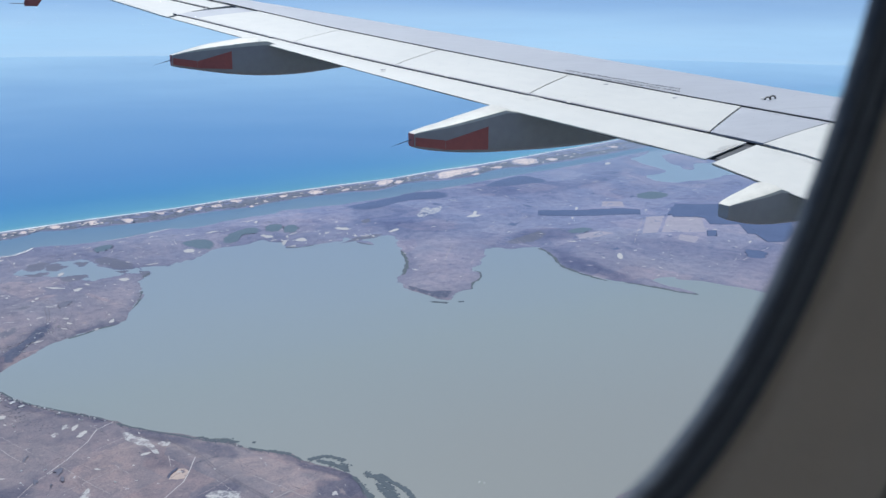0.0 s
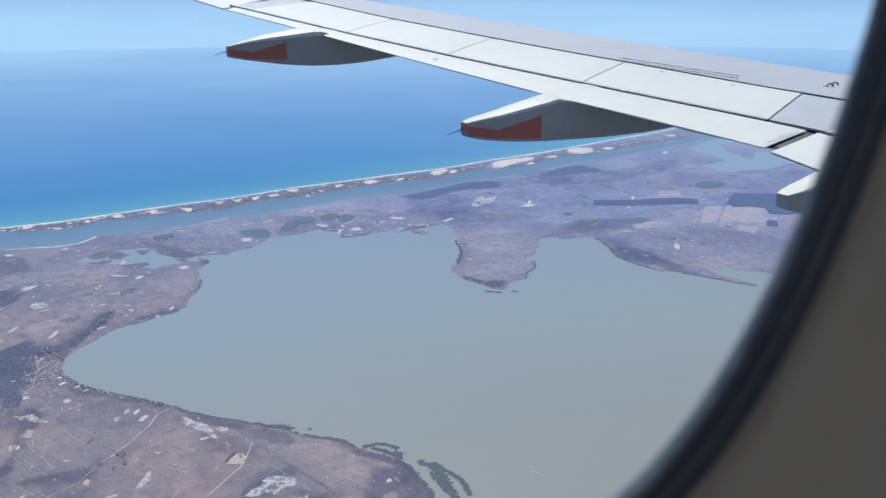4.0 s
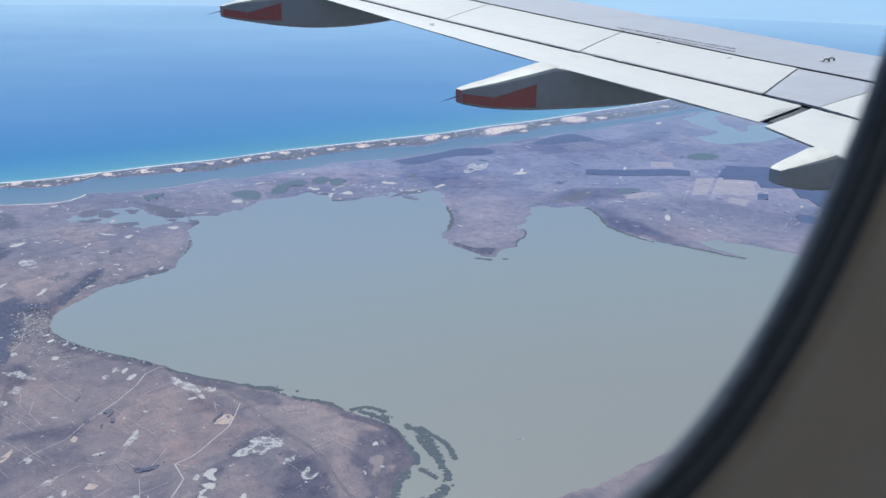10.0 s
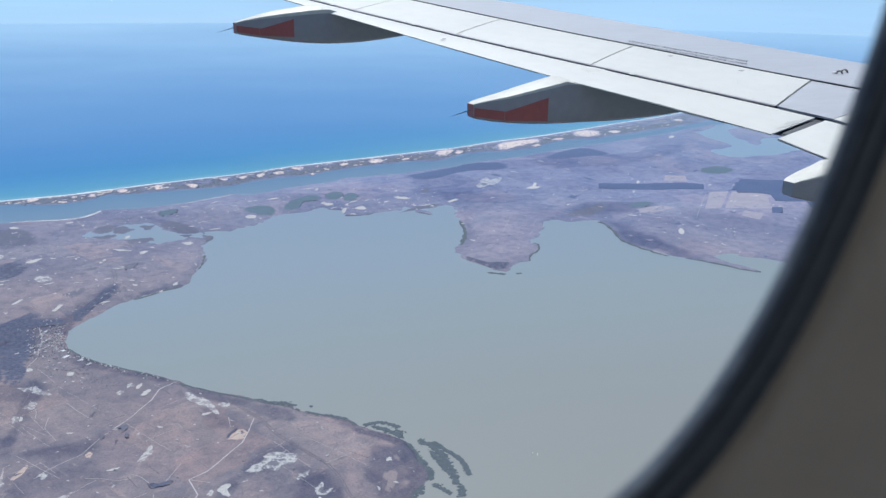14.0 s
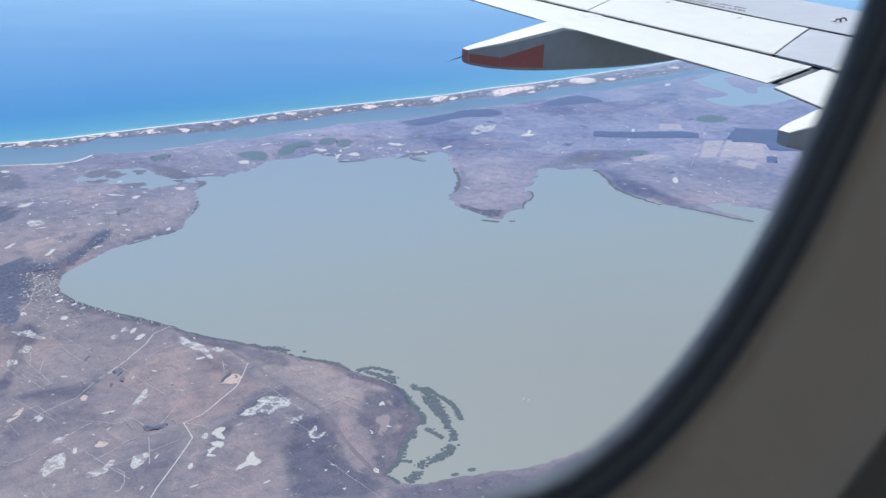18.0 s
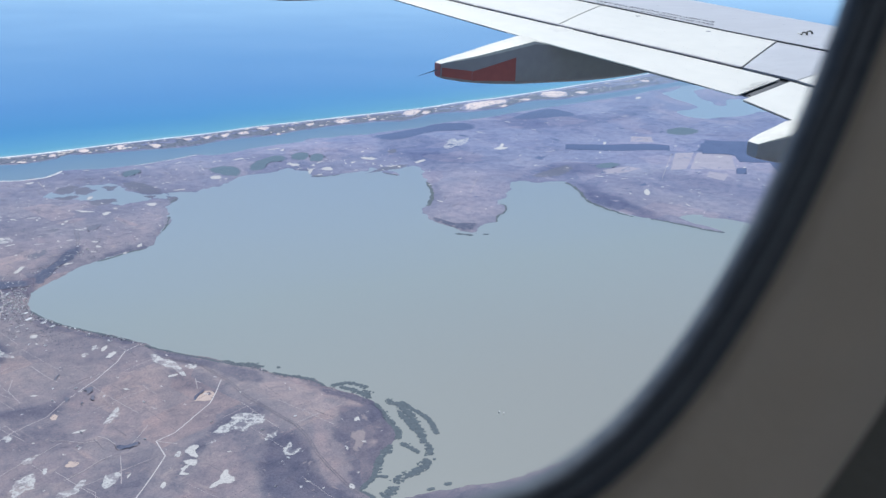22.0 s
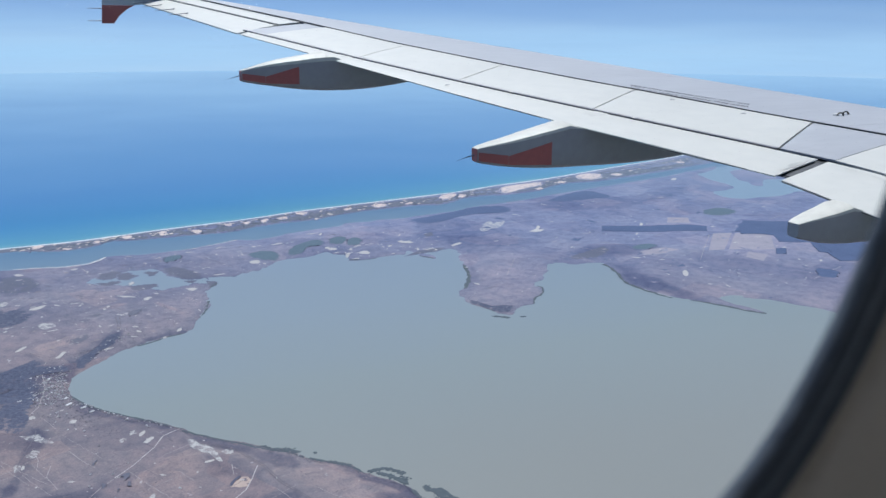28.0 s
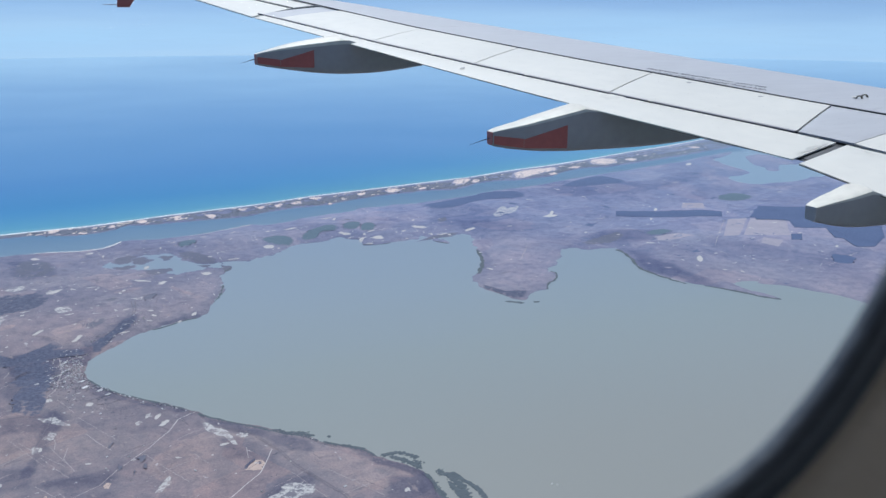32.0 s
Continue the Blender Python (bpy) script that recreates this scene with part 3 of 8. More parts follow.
soil(0.5, 8, [(21.9, 386.2), (51.4, 404.1), (56.3, 372.5), (45.4, 350.5), (27, 348.2), (15.6, 367.5)])
soil(0.5, 8, [(35.7, 423.2), (55.2, 429.1), (58.3, 414.3), (40, 396.3), (21.4, 380.9), (15, 389)])
soil(0.4, 8, [(-18.8, 431.8), (-4, 438.8), (9.6, 414.4), (10.5, 390.8), (-5.6, 391.7), (-19, 397.1)])
soil(-0.4, 8, [(-19.1, 366.9), (-6.4, 368.9), (6.9, 371), (23.5, 356.8), (22.6, 347.6), (9.7, 348.2), (-7.1, 348.3), (-19.2, 348.8)])
soil(0.4, 8, [(-13.2, 346.4), (7.1, 342.5), (23.5, 335.8), (9.6, 320.3), (-8, 319.7), (-19.3, 324.4)])
soil(-0.4, 8, [(14.7, 310.4), (33.1, 327.5), (41.9, 328.3), (42.6, 319.3), (28.8, 296.2), (17, 294.6)])
soil(-0.9, 4, [(-30.1, 551), (-3.1, 556.3), (15.3, 553.4), (29.4, 580), (46.2, 599.3), (42.2, 579.8), (28.6, 560.9), (14.9, 536), (10.2, 526.5), (-0.9, 530.7), (-6, 506.3), (-18.6, 483.3), (-28.9, 469)])
soil(-0.7, 3, [(9.8, 508.8), (22.1, 479.2), (47.1, 450.3), (59, 436.2), (55.8, 433.1), (43.6, 444.3), (21.2, 467.9), (11.5, 487.3)])
soil(0.6, 8, [(-31.2, 625.1), (2.2, 622.6), (40.7, 623.6), (43.1, 604), (26.8, 580.9), (12.7, 562.6), (-6, 566.5), (-30.2, 555.8)])
soil(0.5, 8, [(52.9, 619.2), (104.6, 671.4), (111.6, 659.7), (101.9, 621.4), (87.8, 594), (61, 582.1), (48, 590.3)])
soil(-0.6, 4, [(86.7, 591.9), (97.9, 609.5), (110.5, 646.7), (109.8, 654.3), (95.4, 617), (84.3, 595.2)])
soil(-0.8, 3, [(53.5, 571.1), (69.5, 580.1), (85.6, 584.9), (83.6, 590.5), (69.4, 587.2), (55.2, 577.3)])
soil(-0.6, 6, [(-29.3, 770.2), (-9.2, 772.2), (-0.9, 746.8), (-3, 721.5), (-28.9, 725.8)])
soil(-0.6, 5, [(45.7, 777.4), (80.2, 769.6), (91.4, 769.7), (117.3, 720.2), (120, 698.5), (107.9, 716.4), (95.6, 751.2), (80.2, 769.6)])
soil(0.6, 8, [(234.9, 822.9), (304.2, 826.2), (340.7, 827.9), (337.2, 790.3), (316.5, 768), (286.5, 777.7), (247, 790.5), (217.7, 800)])
soil(-0.22, 6, [(346.6, 812.8), (395.1, 810.8), (416.1, 765.1), (370.3, 688.6), (342.7, 677.5), (346, 707.1), (337.5, 725), (328.3, 768.9)])
soil(-0.25, 6, [(427.3, 649.1), (463.3, 668.2), (498.3, 656.6), (475.3, 633), (442.6, 628.1)])
soil(-0.3, 6, [(434.6, 611.8), (421.7, 568.8), (429.5, 538.6), (439.7, 510.8), (451.9, 526.1), (445.6, 560.4), (438.4, 588.8)])
soil(-0.4, 3, [(327.4, 663.4), (322.2, 642.9), (307.1, 613.6), (309.7, 607.8), (326.6, 636.1), (337.7, 669.4)])
soil(0.4, 8, [(335.7, 642), (366.7, 640.6), (369.6, 612.5), (340.2, 565.5), (313.2, 560.2), (299.8, 579.8)])
soil(-0.6, 8, [(110.5, 263.2), (132.3, 260.8), (156.3, 256), (180.9, 255), (194.2, 255.1), (184.4, 240.5), (146.9, 238.9), (107.3, 255.3)])
soil(0.5, 8, [(620.9, 669.4), (653.6, 649.1), (603.2, 589.9), (565.4, 563.4), (551.6, 597.2)])
soil(0.4, 10, [(616.7, 761.2), (645.1, 740.9), (604.4, 674.7), (541.1, 610.8), (523.5, 648.3), (528.2, 680.4)])
soil(-0.9, 3, [(-7.7, 461.7), (-5.5, 450.2), (-9.9, 426.2), (-13.6, 415.8), (-17.3, 403.2), (-19.5, 398.7), (-24, 398), (-17.1, 423.3), (-11.9, 446.3)])
soil(-0.6, 6, [(-53.9, 461.9), (-38.5, 462.6), (-20.2, 460.8), (-3.6, 462.9), (-8.6, 443), (-29.3, 444.7), (-44.8, 437.9), (-54.5, 435.6)])
soil(-0.5, 5, [(-41.2, 411.7), (-27, 411.6), (-15.9, 401), (-24.4, 387.6), (-42.4, 389.9)])
soil(-0.6, 10, [(442.2, 618.3), (432.7, 584.3), (424.9, 552.7), (429.1, 531.2), (437, 507.6), (446.1, 493.2), (453.3, 508.3), (445.2, 552.5), (450.2, 605.1)])
soil(-0.5, 12, [(461.7, 674.1), (519.1, 650), (499.1, 631.7), (450.6, 639.3), (434.1, 659)])
soil(-0.4, 12, [(351.6, 767.8), (391.1, 739), (429.7, 710.8), (399.8, 700), (352.5, 719.8)])
soil(-0.5, 14, [(572.2, 1012.6), (569.2, 873.3), (640, 862.9), (737.6, 882.2), (678.6, 828.9), (563.6, 807.7), (506.7, 831)])
soil(0.5, 5, [(-53.1, 499), (-35.7, 517.1), (-18, 518.9), (-19.4, 469.5), (-38.4, 466.1), (-53.9, 461.9)])
soil(0.5, 10, [(578.7, 641), (643.6, 635.9), (597.3, 581), (552.5, 590.4)])
soil(0.5, 16, [(519.5, 488.5), (602.3, 515.1), (707.7, 523.9), (642.5, 465.6), (541.8, 425.9), (508.4, 452.7)])
soil(0.4, 12, [(366.8, 670.4), (403.7, 676.1), (362.9, 596.1), (317.7, 551.2), (298.7, 559.3)])


def build_ground():
    """One sheet of land to the horizon, dipping under every water surface."""
    az = np.radians(np.concatenate([np.linspace(-30, -8, 60, endpoint=False), np.linspace(-8, 62, 760, endpoint=False), np.linspace(62, 90, 60)]))
    r = np.concatenate([np.linspace(60, 240, 12, endpoint=False), np.geomspace(240, 1500, 520, endpoint=False), np.geomspace(1500, 3770, 60)])
    A, R = np.meshgrid(az, r)
    x, y = R * np.sin(A), R * np.cos(A)
    jag = 0.7 * value_noise(x, y, 14, 3) + 0.8 * value_noise(x, y, 5, 5) + 0.6 * value_noise(x, y, 2.2, 6)
    wet = shore_distance(LAKE, x, y) + jag * np.clip(0.8 + (y - 500) / 120, 0.8, 2.0)
    wet = np.maximum(wet, shore_distance(STRIP, x, y) + jag * 1.3)
    wet = np.maximum(wet, shore_distance(SEA, x, y) + 0.3 * jag)
    wet = np.maximum(wet, shore_distance(smooth_line([*LOBE, LOBE[0]], 5), x, y) + jag * 3.0 - 0.5)
    far = np.minimum(shore_distance(smooth_line([*FAR_LAKE, FAR_LAKE[0]], 12), x, y), -shore_distance(smooth_line([*FAR_ISLE, FAR_ISLE[0]], 12), x, y))
    far = far + 5 * value_noise(x, y, 45, 31) + 4 * value_noise(x, y, 18, 32)
    wet = np.maximum(wet, far + jag)
    z = np.where(wet > 0, -np.minimum(wet * 0.05, 0.6), np.minimum(-wet * 0.06, 0.25))
    up = np.clip(-wet / 30, 0, 1)
    z = z + up * (1.4 + 1.3 * value_noise(x, y, 120, 11) + 1.1 * value_noise(x, y, 37, 12) + 0.30 * value_noise(x, y, 14, 13))
    wob = 3.5 * value_noise(x, y, 16, 41) + 2.0 * value_noise(x, y, 6, 42) + 1.0 * value_noise(x, y, 2.5, 43)
    soil = np.zeros(x.shape)
    for tone, soft, outline in SOILS:
        o = np.array(outline)
        near = (x > o[:, 0].min() - 40) & (x < o[:, 0].max() + 40) & (y > o[:, 1].min() - 40) & (y < o[:, 1].max() + 40)
        d = shore_distance(smooth_line([*outline, outline[0]], 4), x[near], y[near]) + wob[near] * 0.8
        soil[near] += tone * np.clip(0.5 + d / (0.75 * soft), 0, 1)
    z = np.where(wet < 0, np.maximum(z, 0.02), z)
    n, m = x.shape
    idx = np.arange(n * m).reshape(n, m)
    f = np.stack([idx[:-1, :-1], idx[1:, :-1], idx[1:, 1:], idx[:-1, 1:]], -1).reshape(-1, 4)
    me = bpy.data.meshes.new("ground")
    me.vertices.add(n * m)
    me.vertices.foreach_set("co", np.stack([x, y, z], -1).astype(np.float32).ravel())
    me.loops.add(f.size)
    me.loops.foreach_set("vertex_index", f[:, ::-1].ravel().astype(np.int32))
    me.polygons.add(len(f))
    me.polygons.foreach_set("loop_start", (np.arange(len(f)) * 4).astype(np.int32))
    me.polygons.foreach_set("use_smooth", np.ones(len(f), bool))
    me.update(calc_edges=True)
    me.materials.append(M_LAND)
    at = me.attributes.new("soil", "FLOAT", "POINT")
    at.data.foreach_set("value", np.clip(soil, -1, 1).astype(np.float32).ravel())
    tagged(new("ground", me), "dry grazing land seen from high above, air haze in its mauve-brown", "ground", kind="structure")
    return az, r, z, np.clip(soil, -1, 1)


AZ, RAD, HEIGHT, SOIL = build_ground()


def ground_z(x, y, grid=None):
    """Height (or another property) of the land at arrays of places."""
    grid = HEIGHT if grid is None else grid
    x, y = np.asarray(x, float), np.asarray(y, float)
    a, r = np.arctan2(x, y), np.hypot(x, y)
    i = np.clip(np.interp(r, RAD, np.arange(len(RAD))), 0, len(RAD) - 1.001)
    j = np.clip(np.interp(a, AZ, np.arange(len(AZ))), 0, len(AZ) - 1.001)
    i0, j0 = i.astype(int), j.astype(int)
    u, v = i - i0, j - j0
    return (grid[i0, j0] * (1 - u) + grid[i0 + 1, j0] * u) * (1 - v) + (grid[i0, j0 + 1] * (1 - u) + grid[i0 + 1, j0 + 1] * u) * v


def soil_of(ob):
    """The land's soil tone, carried over to a sheet that lies on it."""
    p = np.array([tuple(v.co) for v in ob.data.vertices])
    ob.data.attributes.new("soil", "FLOAT", "POINT").data.foreach_set("value", ground_z(p[:, 0], p[:, 1], SOIL))


def water_sheet(name, rows, water_tones, material, label, level=0.0):
    """A flat sheet between lines of equal length, with its tone value at each line."""
    n = len(rows[0])
    v = [(x, y, level) for row in rows for x, y in row]
    f = [(i * n + k, (i + 1) * n + k, (i + 1) * n + k + 1, i * n + k + 1) for i in range(len(rows) - 1) for k in range(n - 1)]
    ob = link_mesh(name, v, f, material)
    at = ob.data.attributes.new("water_tone", "FLOAT", "POINT")
    at.data.foreach_set("value", [d for d in water_tones for _ in range(n)])
    if ob.data.polygons[0].normal.z < 0:
        ob.data.flip_normals()
    return tagged(ob, label, "water", kind="structure")


def sea_rows():
    """Lines from the beach out to the horizon."""
    line = COAST_LINE[::2]
    n = len(line)
    ang = np.radians(np.interp(line[:, 0], [-3700, 3300], [-82.0, 58.5]))
    rim = 3790 * np.stack([np.sin(ang), np.cos(ang)], -1)
    way = rim - line
    far = np.linalg.norm(way, axis=1)[:, None]
    out = [line - [0, 14], line]
    for o in (6, 14, 26, 45, 80):
        out.append(line + np.array([0, 1.0]) * np.minimum(o, far * 0.3))
    base = out[-1]
    for u in (0.02, 0.05, 0.12, 0.25, 0.5, 0.75, 1.0):
        out.append(base + (rim - base) * u)
    return out


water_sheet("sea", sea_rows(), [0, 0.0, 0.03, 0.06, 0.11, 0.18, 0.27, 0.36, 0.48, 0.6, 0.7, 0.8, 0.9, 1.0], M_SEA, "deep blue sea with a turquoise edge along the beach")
# lake rows turn from grey-green to bluer away from the aircraft
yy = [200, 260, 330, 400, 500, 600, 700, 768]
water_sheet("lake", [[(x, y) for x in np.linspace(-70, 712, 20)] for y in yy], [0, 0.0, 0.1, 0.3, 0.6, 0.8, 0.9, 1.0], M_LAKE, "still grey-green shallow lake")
bar = smooth_line([(-900, 790), (-300, 850), *[(x, y + 12) for x, y in BARRIER], (1250, 1142), (1900, 1345)], 10)
lag = smooth_line([(-900, 680), (-300, 768), *[(x, y - 6) for x, y in LAGOON], (1200, 1078), (1850, 1250)], 10)
k = min(len(bar), len(lag))
pick = lambda l: l[np.linspace(0, len(l) - 1, k).astype(int)]
water_sheet("lagoon", [pick(lag), pick(bar)], [0.3, 1.0], M_LAGOON, "long narrow grey-blue lagoon behind the dunes")
far = np.array(FAR_LAKE)
water_sheet("far_lagoon", [[(x, y) for x in np.linspace(far[:, 0].min() - 25, far[:, 0].max() + 25, 8)] for y in (far[:, 1].min() - 25, far[:, 1].max() + 20)], [0.05, 0.1], M_LAGOON, "pale blue far lagoon with a scrubby island", -0.04)


def patch(name, outline, material, label, category, height=0.0, lift=0.05, ragged=1.0, seed=1, crown=0.0, kind="", straight=False):
    """A low piece of land cover with a ragged outline, draped on the ground; height makes it stand up like a wood."""
    if straight:
        o = np.array([*outline, outline[0]], float)
        line = np.vstack([a + (b - a) * np.linspace(0, 1, max(2, int(np.linalg.norm(b - a) / 2)), endpoint=False)[:, None] for a, b in zip(o, o[1:])])
    else:
        o = np.array(outline, float)
        o = o.mean(0) + (o - o.mean(0)) * (0.9 if material in (M_SCALD, M_SAND) else 0.72 if material == M_MARSH and height else 1.0 if material in (M_WOOD, M_FARHAZED, M_GROVE, M_PIT) else 1.1)
        line = smooth_line([*o, o[0]], np.clip(np.ptp(o, axis=0).max() / 70, 0.15, 1.5))[:-1]
    c = line.mean(0)
    size = max(1.0, np.ptp(line, axis=0).max())
    rag = min(ragged, 0.16 * size)
    f1, f2 = min(4.0, size / 3), min(1.6, size / 9)
    dirs = line - c
    dist = np.linalg.norm(dirs, axis=1)[:, None] + 1e-6
    line = line + dirs / dist * (rag * (value_noise(line[:, 0], line[:, 1], f1, seed) + 0.7 * value_noise(line[:, 0], line[:, 1], f2, seed + 1)))[:, None]
    inner = np.linspace(0.95, 0.1, int(np.clip(size / 3.5, 6, 24)))
    n = len(line)
    pts, zz, cov = [line], [np.zeros(n)], [1.0 if straight else 0.0]
    if height:
        pts.append(line - dirs / dist * min(0.6, 0.03 * size))
        zz.append(np.full(n, height * (1.0 if straight else 0.5)))
        cov.append(1.0 if straight else 0.15)
    for s, w in zip(inner, np.interp(inner, (0.62, 0.8, 0.93, 1.0), (1.0, 0.8, 0.45, 0.0))):
        p = c + (line - c) * s
        pts.append(p)
        zz.append(np.full(n, height) * (1.0 if straight else w) + crown * value_noise(p[:, 0], p[:, 1], 2.5, seed + 4))
        cov.append(1.0 if straight else w)
    P = np.vstack([*pts, c[None]])
    Z = np.concatenate([*zz, [height]]) + np.maximum(ground_z(P[:, 0], P[:, 1]), 0) + lift
    Z[:n] -= lift + 0.03 if height else 0.02
    f = []
    for i in range(len(pts) - 1):
        f += [(i * n + k, i * n + (k + 1) % n, (i + 1) * n + (k + 1) % n, (i + 1) * n + k) for k in range(n)]
    last = (len(pts) - 1) * n
    f += [(last + k, last + (k + 1) % n, len(pts) * n) for k in range(n)]
    ob = link_mesh(name, np.column_stack([P, Z]), f, material, smooth=True)
    at = ob.data.attributes.new("cover", "FLOAT", "POINT")
    at.data.foreach_set("value", [w for w in cov for _ in range(n)] + [1.0])
    soil_of(ob)
    if sum(p.normal.z for p in ob.data.polygons) < 0:
        ob.data.flip_normals()
    return tagged(ob, label, category, kind=kind)


def ribbon(name, points, width, material, label, category, lift=0.10, ragged=0.0, step=3.0, seed=2, height=0.0):
    if step < 0:
        o = np.array(points, float)
        line = np.vstack([a + (b - a) * np.linspace(0, 1, max(2, int(np.linalg.norm(b - a) / -step)), endpoint=False)[:, None] for a, b in zip(o, o[1:])] + [o[-1:]])
    else:
        line = smooth_line(points, step) if step else np.array(points, float)
    tang = np.gradient(line, axis=0)
    nrm = np.stack([-tang[:, 1], tang[:, 0]], -1) / (np.linalg.norm(tang, axis=1)[:, None] + 1e-9)
    w1 = 0.5 * width * (1 + ragged * value_noise(line[:, 0], line[:, 1], 4.0, seed))
    w2 = 0.5 * width * (1 + ragged * value_noise(line[:, 0], line[:, 1], 4.0, seed + 7))
    a, b = line + nrm * w1[:, None], line - nrm * w2[:, None]
    n = len(line)
    P = np.vstack([a, line, b])
    Z = np.maximum(ground_z(P[:, 0], P[:, 1]), 0) + lift
    Z[n:2 * n] += height + 0.01
    f = [(i * n + k, (i + 1) * n + k, (i + 1) * n + k + 1, i * n + k + 1) for i in (0, 1) for k in range(n - 1)]
    ob = link_mesh(name, np.column_stack([P, Z]), f, material, smooth=True)
    if sum(p.normal.z for p in ob.data.polygons) < 0:
        ob.data.flip_normals()
    return tagged(ob, label, category)


def reed_bed(points, spread, seed):
    """Ragged clumps of reeds standing in the shallows along a line."""
    g = np.random.default_rng(seed)
    line = smooth_line(points, 0.8)
    v, f = [], []
    for x, y in line:
        for _ in range(9):
            if value_noise(np.array([x]), np.array([y]), 6.0, seed)[0] < -0.55:
                continue
            cx, cy = x + g.normal(0, spread * 0.46), y + g.normal(0, spread * 0.46)
            s = g.uniform(0.3, 1.05)
            b, n = len(v), 7
            for k in range(n):
                a = 6.2832 * k / n
                r = s * g.uniform(0.6, 1.3)
                v.append((cx + r * math.cos(a), cy + r * math.sin(a), -0.03))
            for k in range(n):
                a = 6.2832 * (k + 0.5) / n
                v.append((cx + 0.8 * s * math.cos(a), cy + 0.6 * s * math.sin(a), 0.09 + 0.05 * g.uniform()))
            f += [(b + k, b + (k + 1) % n, b + n + (k + 1) % n, b + n + k) for k in range(n)] + [tuple(range(b + n, b + 2 * n))]
    return tagged(link_mesh("reed_bed", v, f, M_REED), "dark green-grey reed bed standing in shallow water", "reed bed", kind="stuff")


def barrier_cover():
    """Dark scrub over the whole dune barrier."""
    a = smooth_line([(-300, 838), *BARRIER, (1250, 1130), (1900, 1330)], 6)
    b = smooth_line([(-300, 862), *COAST, (1900, 1470)], 6)
    n = 420
    a, b = (l[np.linspace(0, len(l) - 1, n).astype(int)] for l in (a, b))
    us = (0.0, 0.12, 0.3, 0.5, 0.68, 0.8)
    P = np.vstack([a + (b - a) * u for u in us])
    Z = np.maximum(ground_z(P[:, 0], P[:, 1]), -0.2) + 0.05
    Z[:n] -= 0.1
    f = [(i * n + k, i * n + k + 1, (i + 1) * n + k + 1, (i + 1) * n + k) for i in range(len(us) - 1) for k in range(n - 1)]
    ob = link_mesh("barrier_scrub", np.column_stack([P, Z]), f, M_BARRIER, smooth=True)
    at = ob.data.attributes.new("cover", "FLOAT", "POINT")
    at.data.foreach_set("value", [w for w in (0.5, 0.9, 1.0, 1.0, 0.8, 0.3) for _ in range(n)])
    if ob.data.polygons[0].normal.z < 0:
        ob.data.flip_normals()
    tagged(ob, "dark low scrub covering the sandy dune barrier", "scrub", kind="stuff")


barrier_cover()
ribbon("sand_shore", [(x, y - 1.5) for x, y in LAGOON[:6]], 2.2, M_BEACH, "thin pale sand rim on the lagoon shore", "beach", ragged=0.8)
ribbon("sand_shore", [(x, y - 1.5) for x, y in LAGOON[8:12]], 1.6, M_BEACH, "thin pale sand rim on the lagoon shore", "beach", ragged=0.9)
mid = COAST_LINE[(COAST_LINE[:, 0] > -700) & (COAST_LINE[:, 0] < 1900)]
ribbon("beach", mid - [0, 2.2], 2.8, M_BEACH, "pale straight sand beach along the sea", "beach", ragged=0.3, step=0)
ribbon("surf_line", mid + [0, 0.9], 1.5, M_SURF, "white line of breaking surf along the beach", "surf", lift=0.04, ragged=0.6, step=0)
patch("wood", [(349.3, 841.5), (378.9, 852.1), (414, 864.9), (440.7, 878.3), (461.5, 878.4), (478.2, 870.2), (478.3, 848.3), (457.3, 830.8), (432.9, 835.4), (403, 827.6), (376.5, 811.3), (360, 808.6), (349.3, 811.9), (347.2, 825.8)], M_FARHAZED, "dark patch of woodland on dry grazing land", "woodland", seed=17, lift=0.05, height=0.3, crown=0.12, ragged=1.0)
patch("wood", [(533.4, 869.9), (560.3, 892.3), (589.6, 908.6), (615.6, 912.1), (622.3, 891.9), (617.5, 861.6), (593.8, 855.1), (556.9, 856.3), (536.9, 862.2)], M_FARHAZED, "dark patch of woodland on dry grazing land", "woodland", seed=24, lift=0.05, height=0.3, crown=0.12, ragged=1.0)
patch("wood", [(516.2, 735.6), (543.6, 729.5), (581.1, 714.9), (617.1, 698.3), (597.4, 674.6), (543.8, 701.7), (506.5, 721.1)], M_FARHAZED, "long rectangular dark plantation block", "woodland", seed=31, lift=0.05, height=0.3, crown=0.12, ragged=0.2, straight=True)
patch("wood", [(664.9, 698.8), (714.3, 675.1), (747, 654.1), (682.4, 593.4), (645.5, 605.6), (630.5, 617.2), (653.6, 649.1), (625.3, 668)], M_FARHAZED, "stepped dark plantation block beside pale fields", "woodland", seed=38, lift=0.05, height=0.3, crown=0.12, ragged=0.3, straight=True)
patch("wood", [(605.7, 593.2), (616.8, 591.6), (600.5, 574.7), (591.1, 577.9)], M_FARHAZED, "small square dark plantation block", "woodland", seed=45, lift=0.05, height=0.3, crown=0.12, ragged=0.2, straight=True)
patch("wood", [(202.5, 763.1), (217.3, 779.8), (236.6, 791.6), (243.6, 784.7), (238.2, 770.7), (225.1, 770.6), (211.9, 751.6), (199.3, 747.6)], M_GROVE, "green tree grove near the lake shore", "woodland", seed=52, lift=0.05, height=0.3, crown=0.12, ragged=1.0)
patch("wood", [(165.7, 764.9), (179.8, 772.7), (192.7, 764.2), (193.4, 747.5), (182, 737.4), (169.5, 749.5)], M_GROVE, "green tree grove near the lake shore", "woodland", seed=59, lift=0.05, height=0.3, crown=0.12, ragged=1.0)
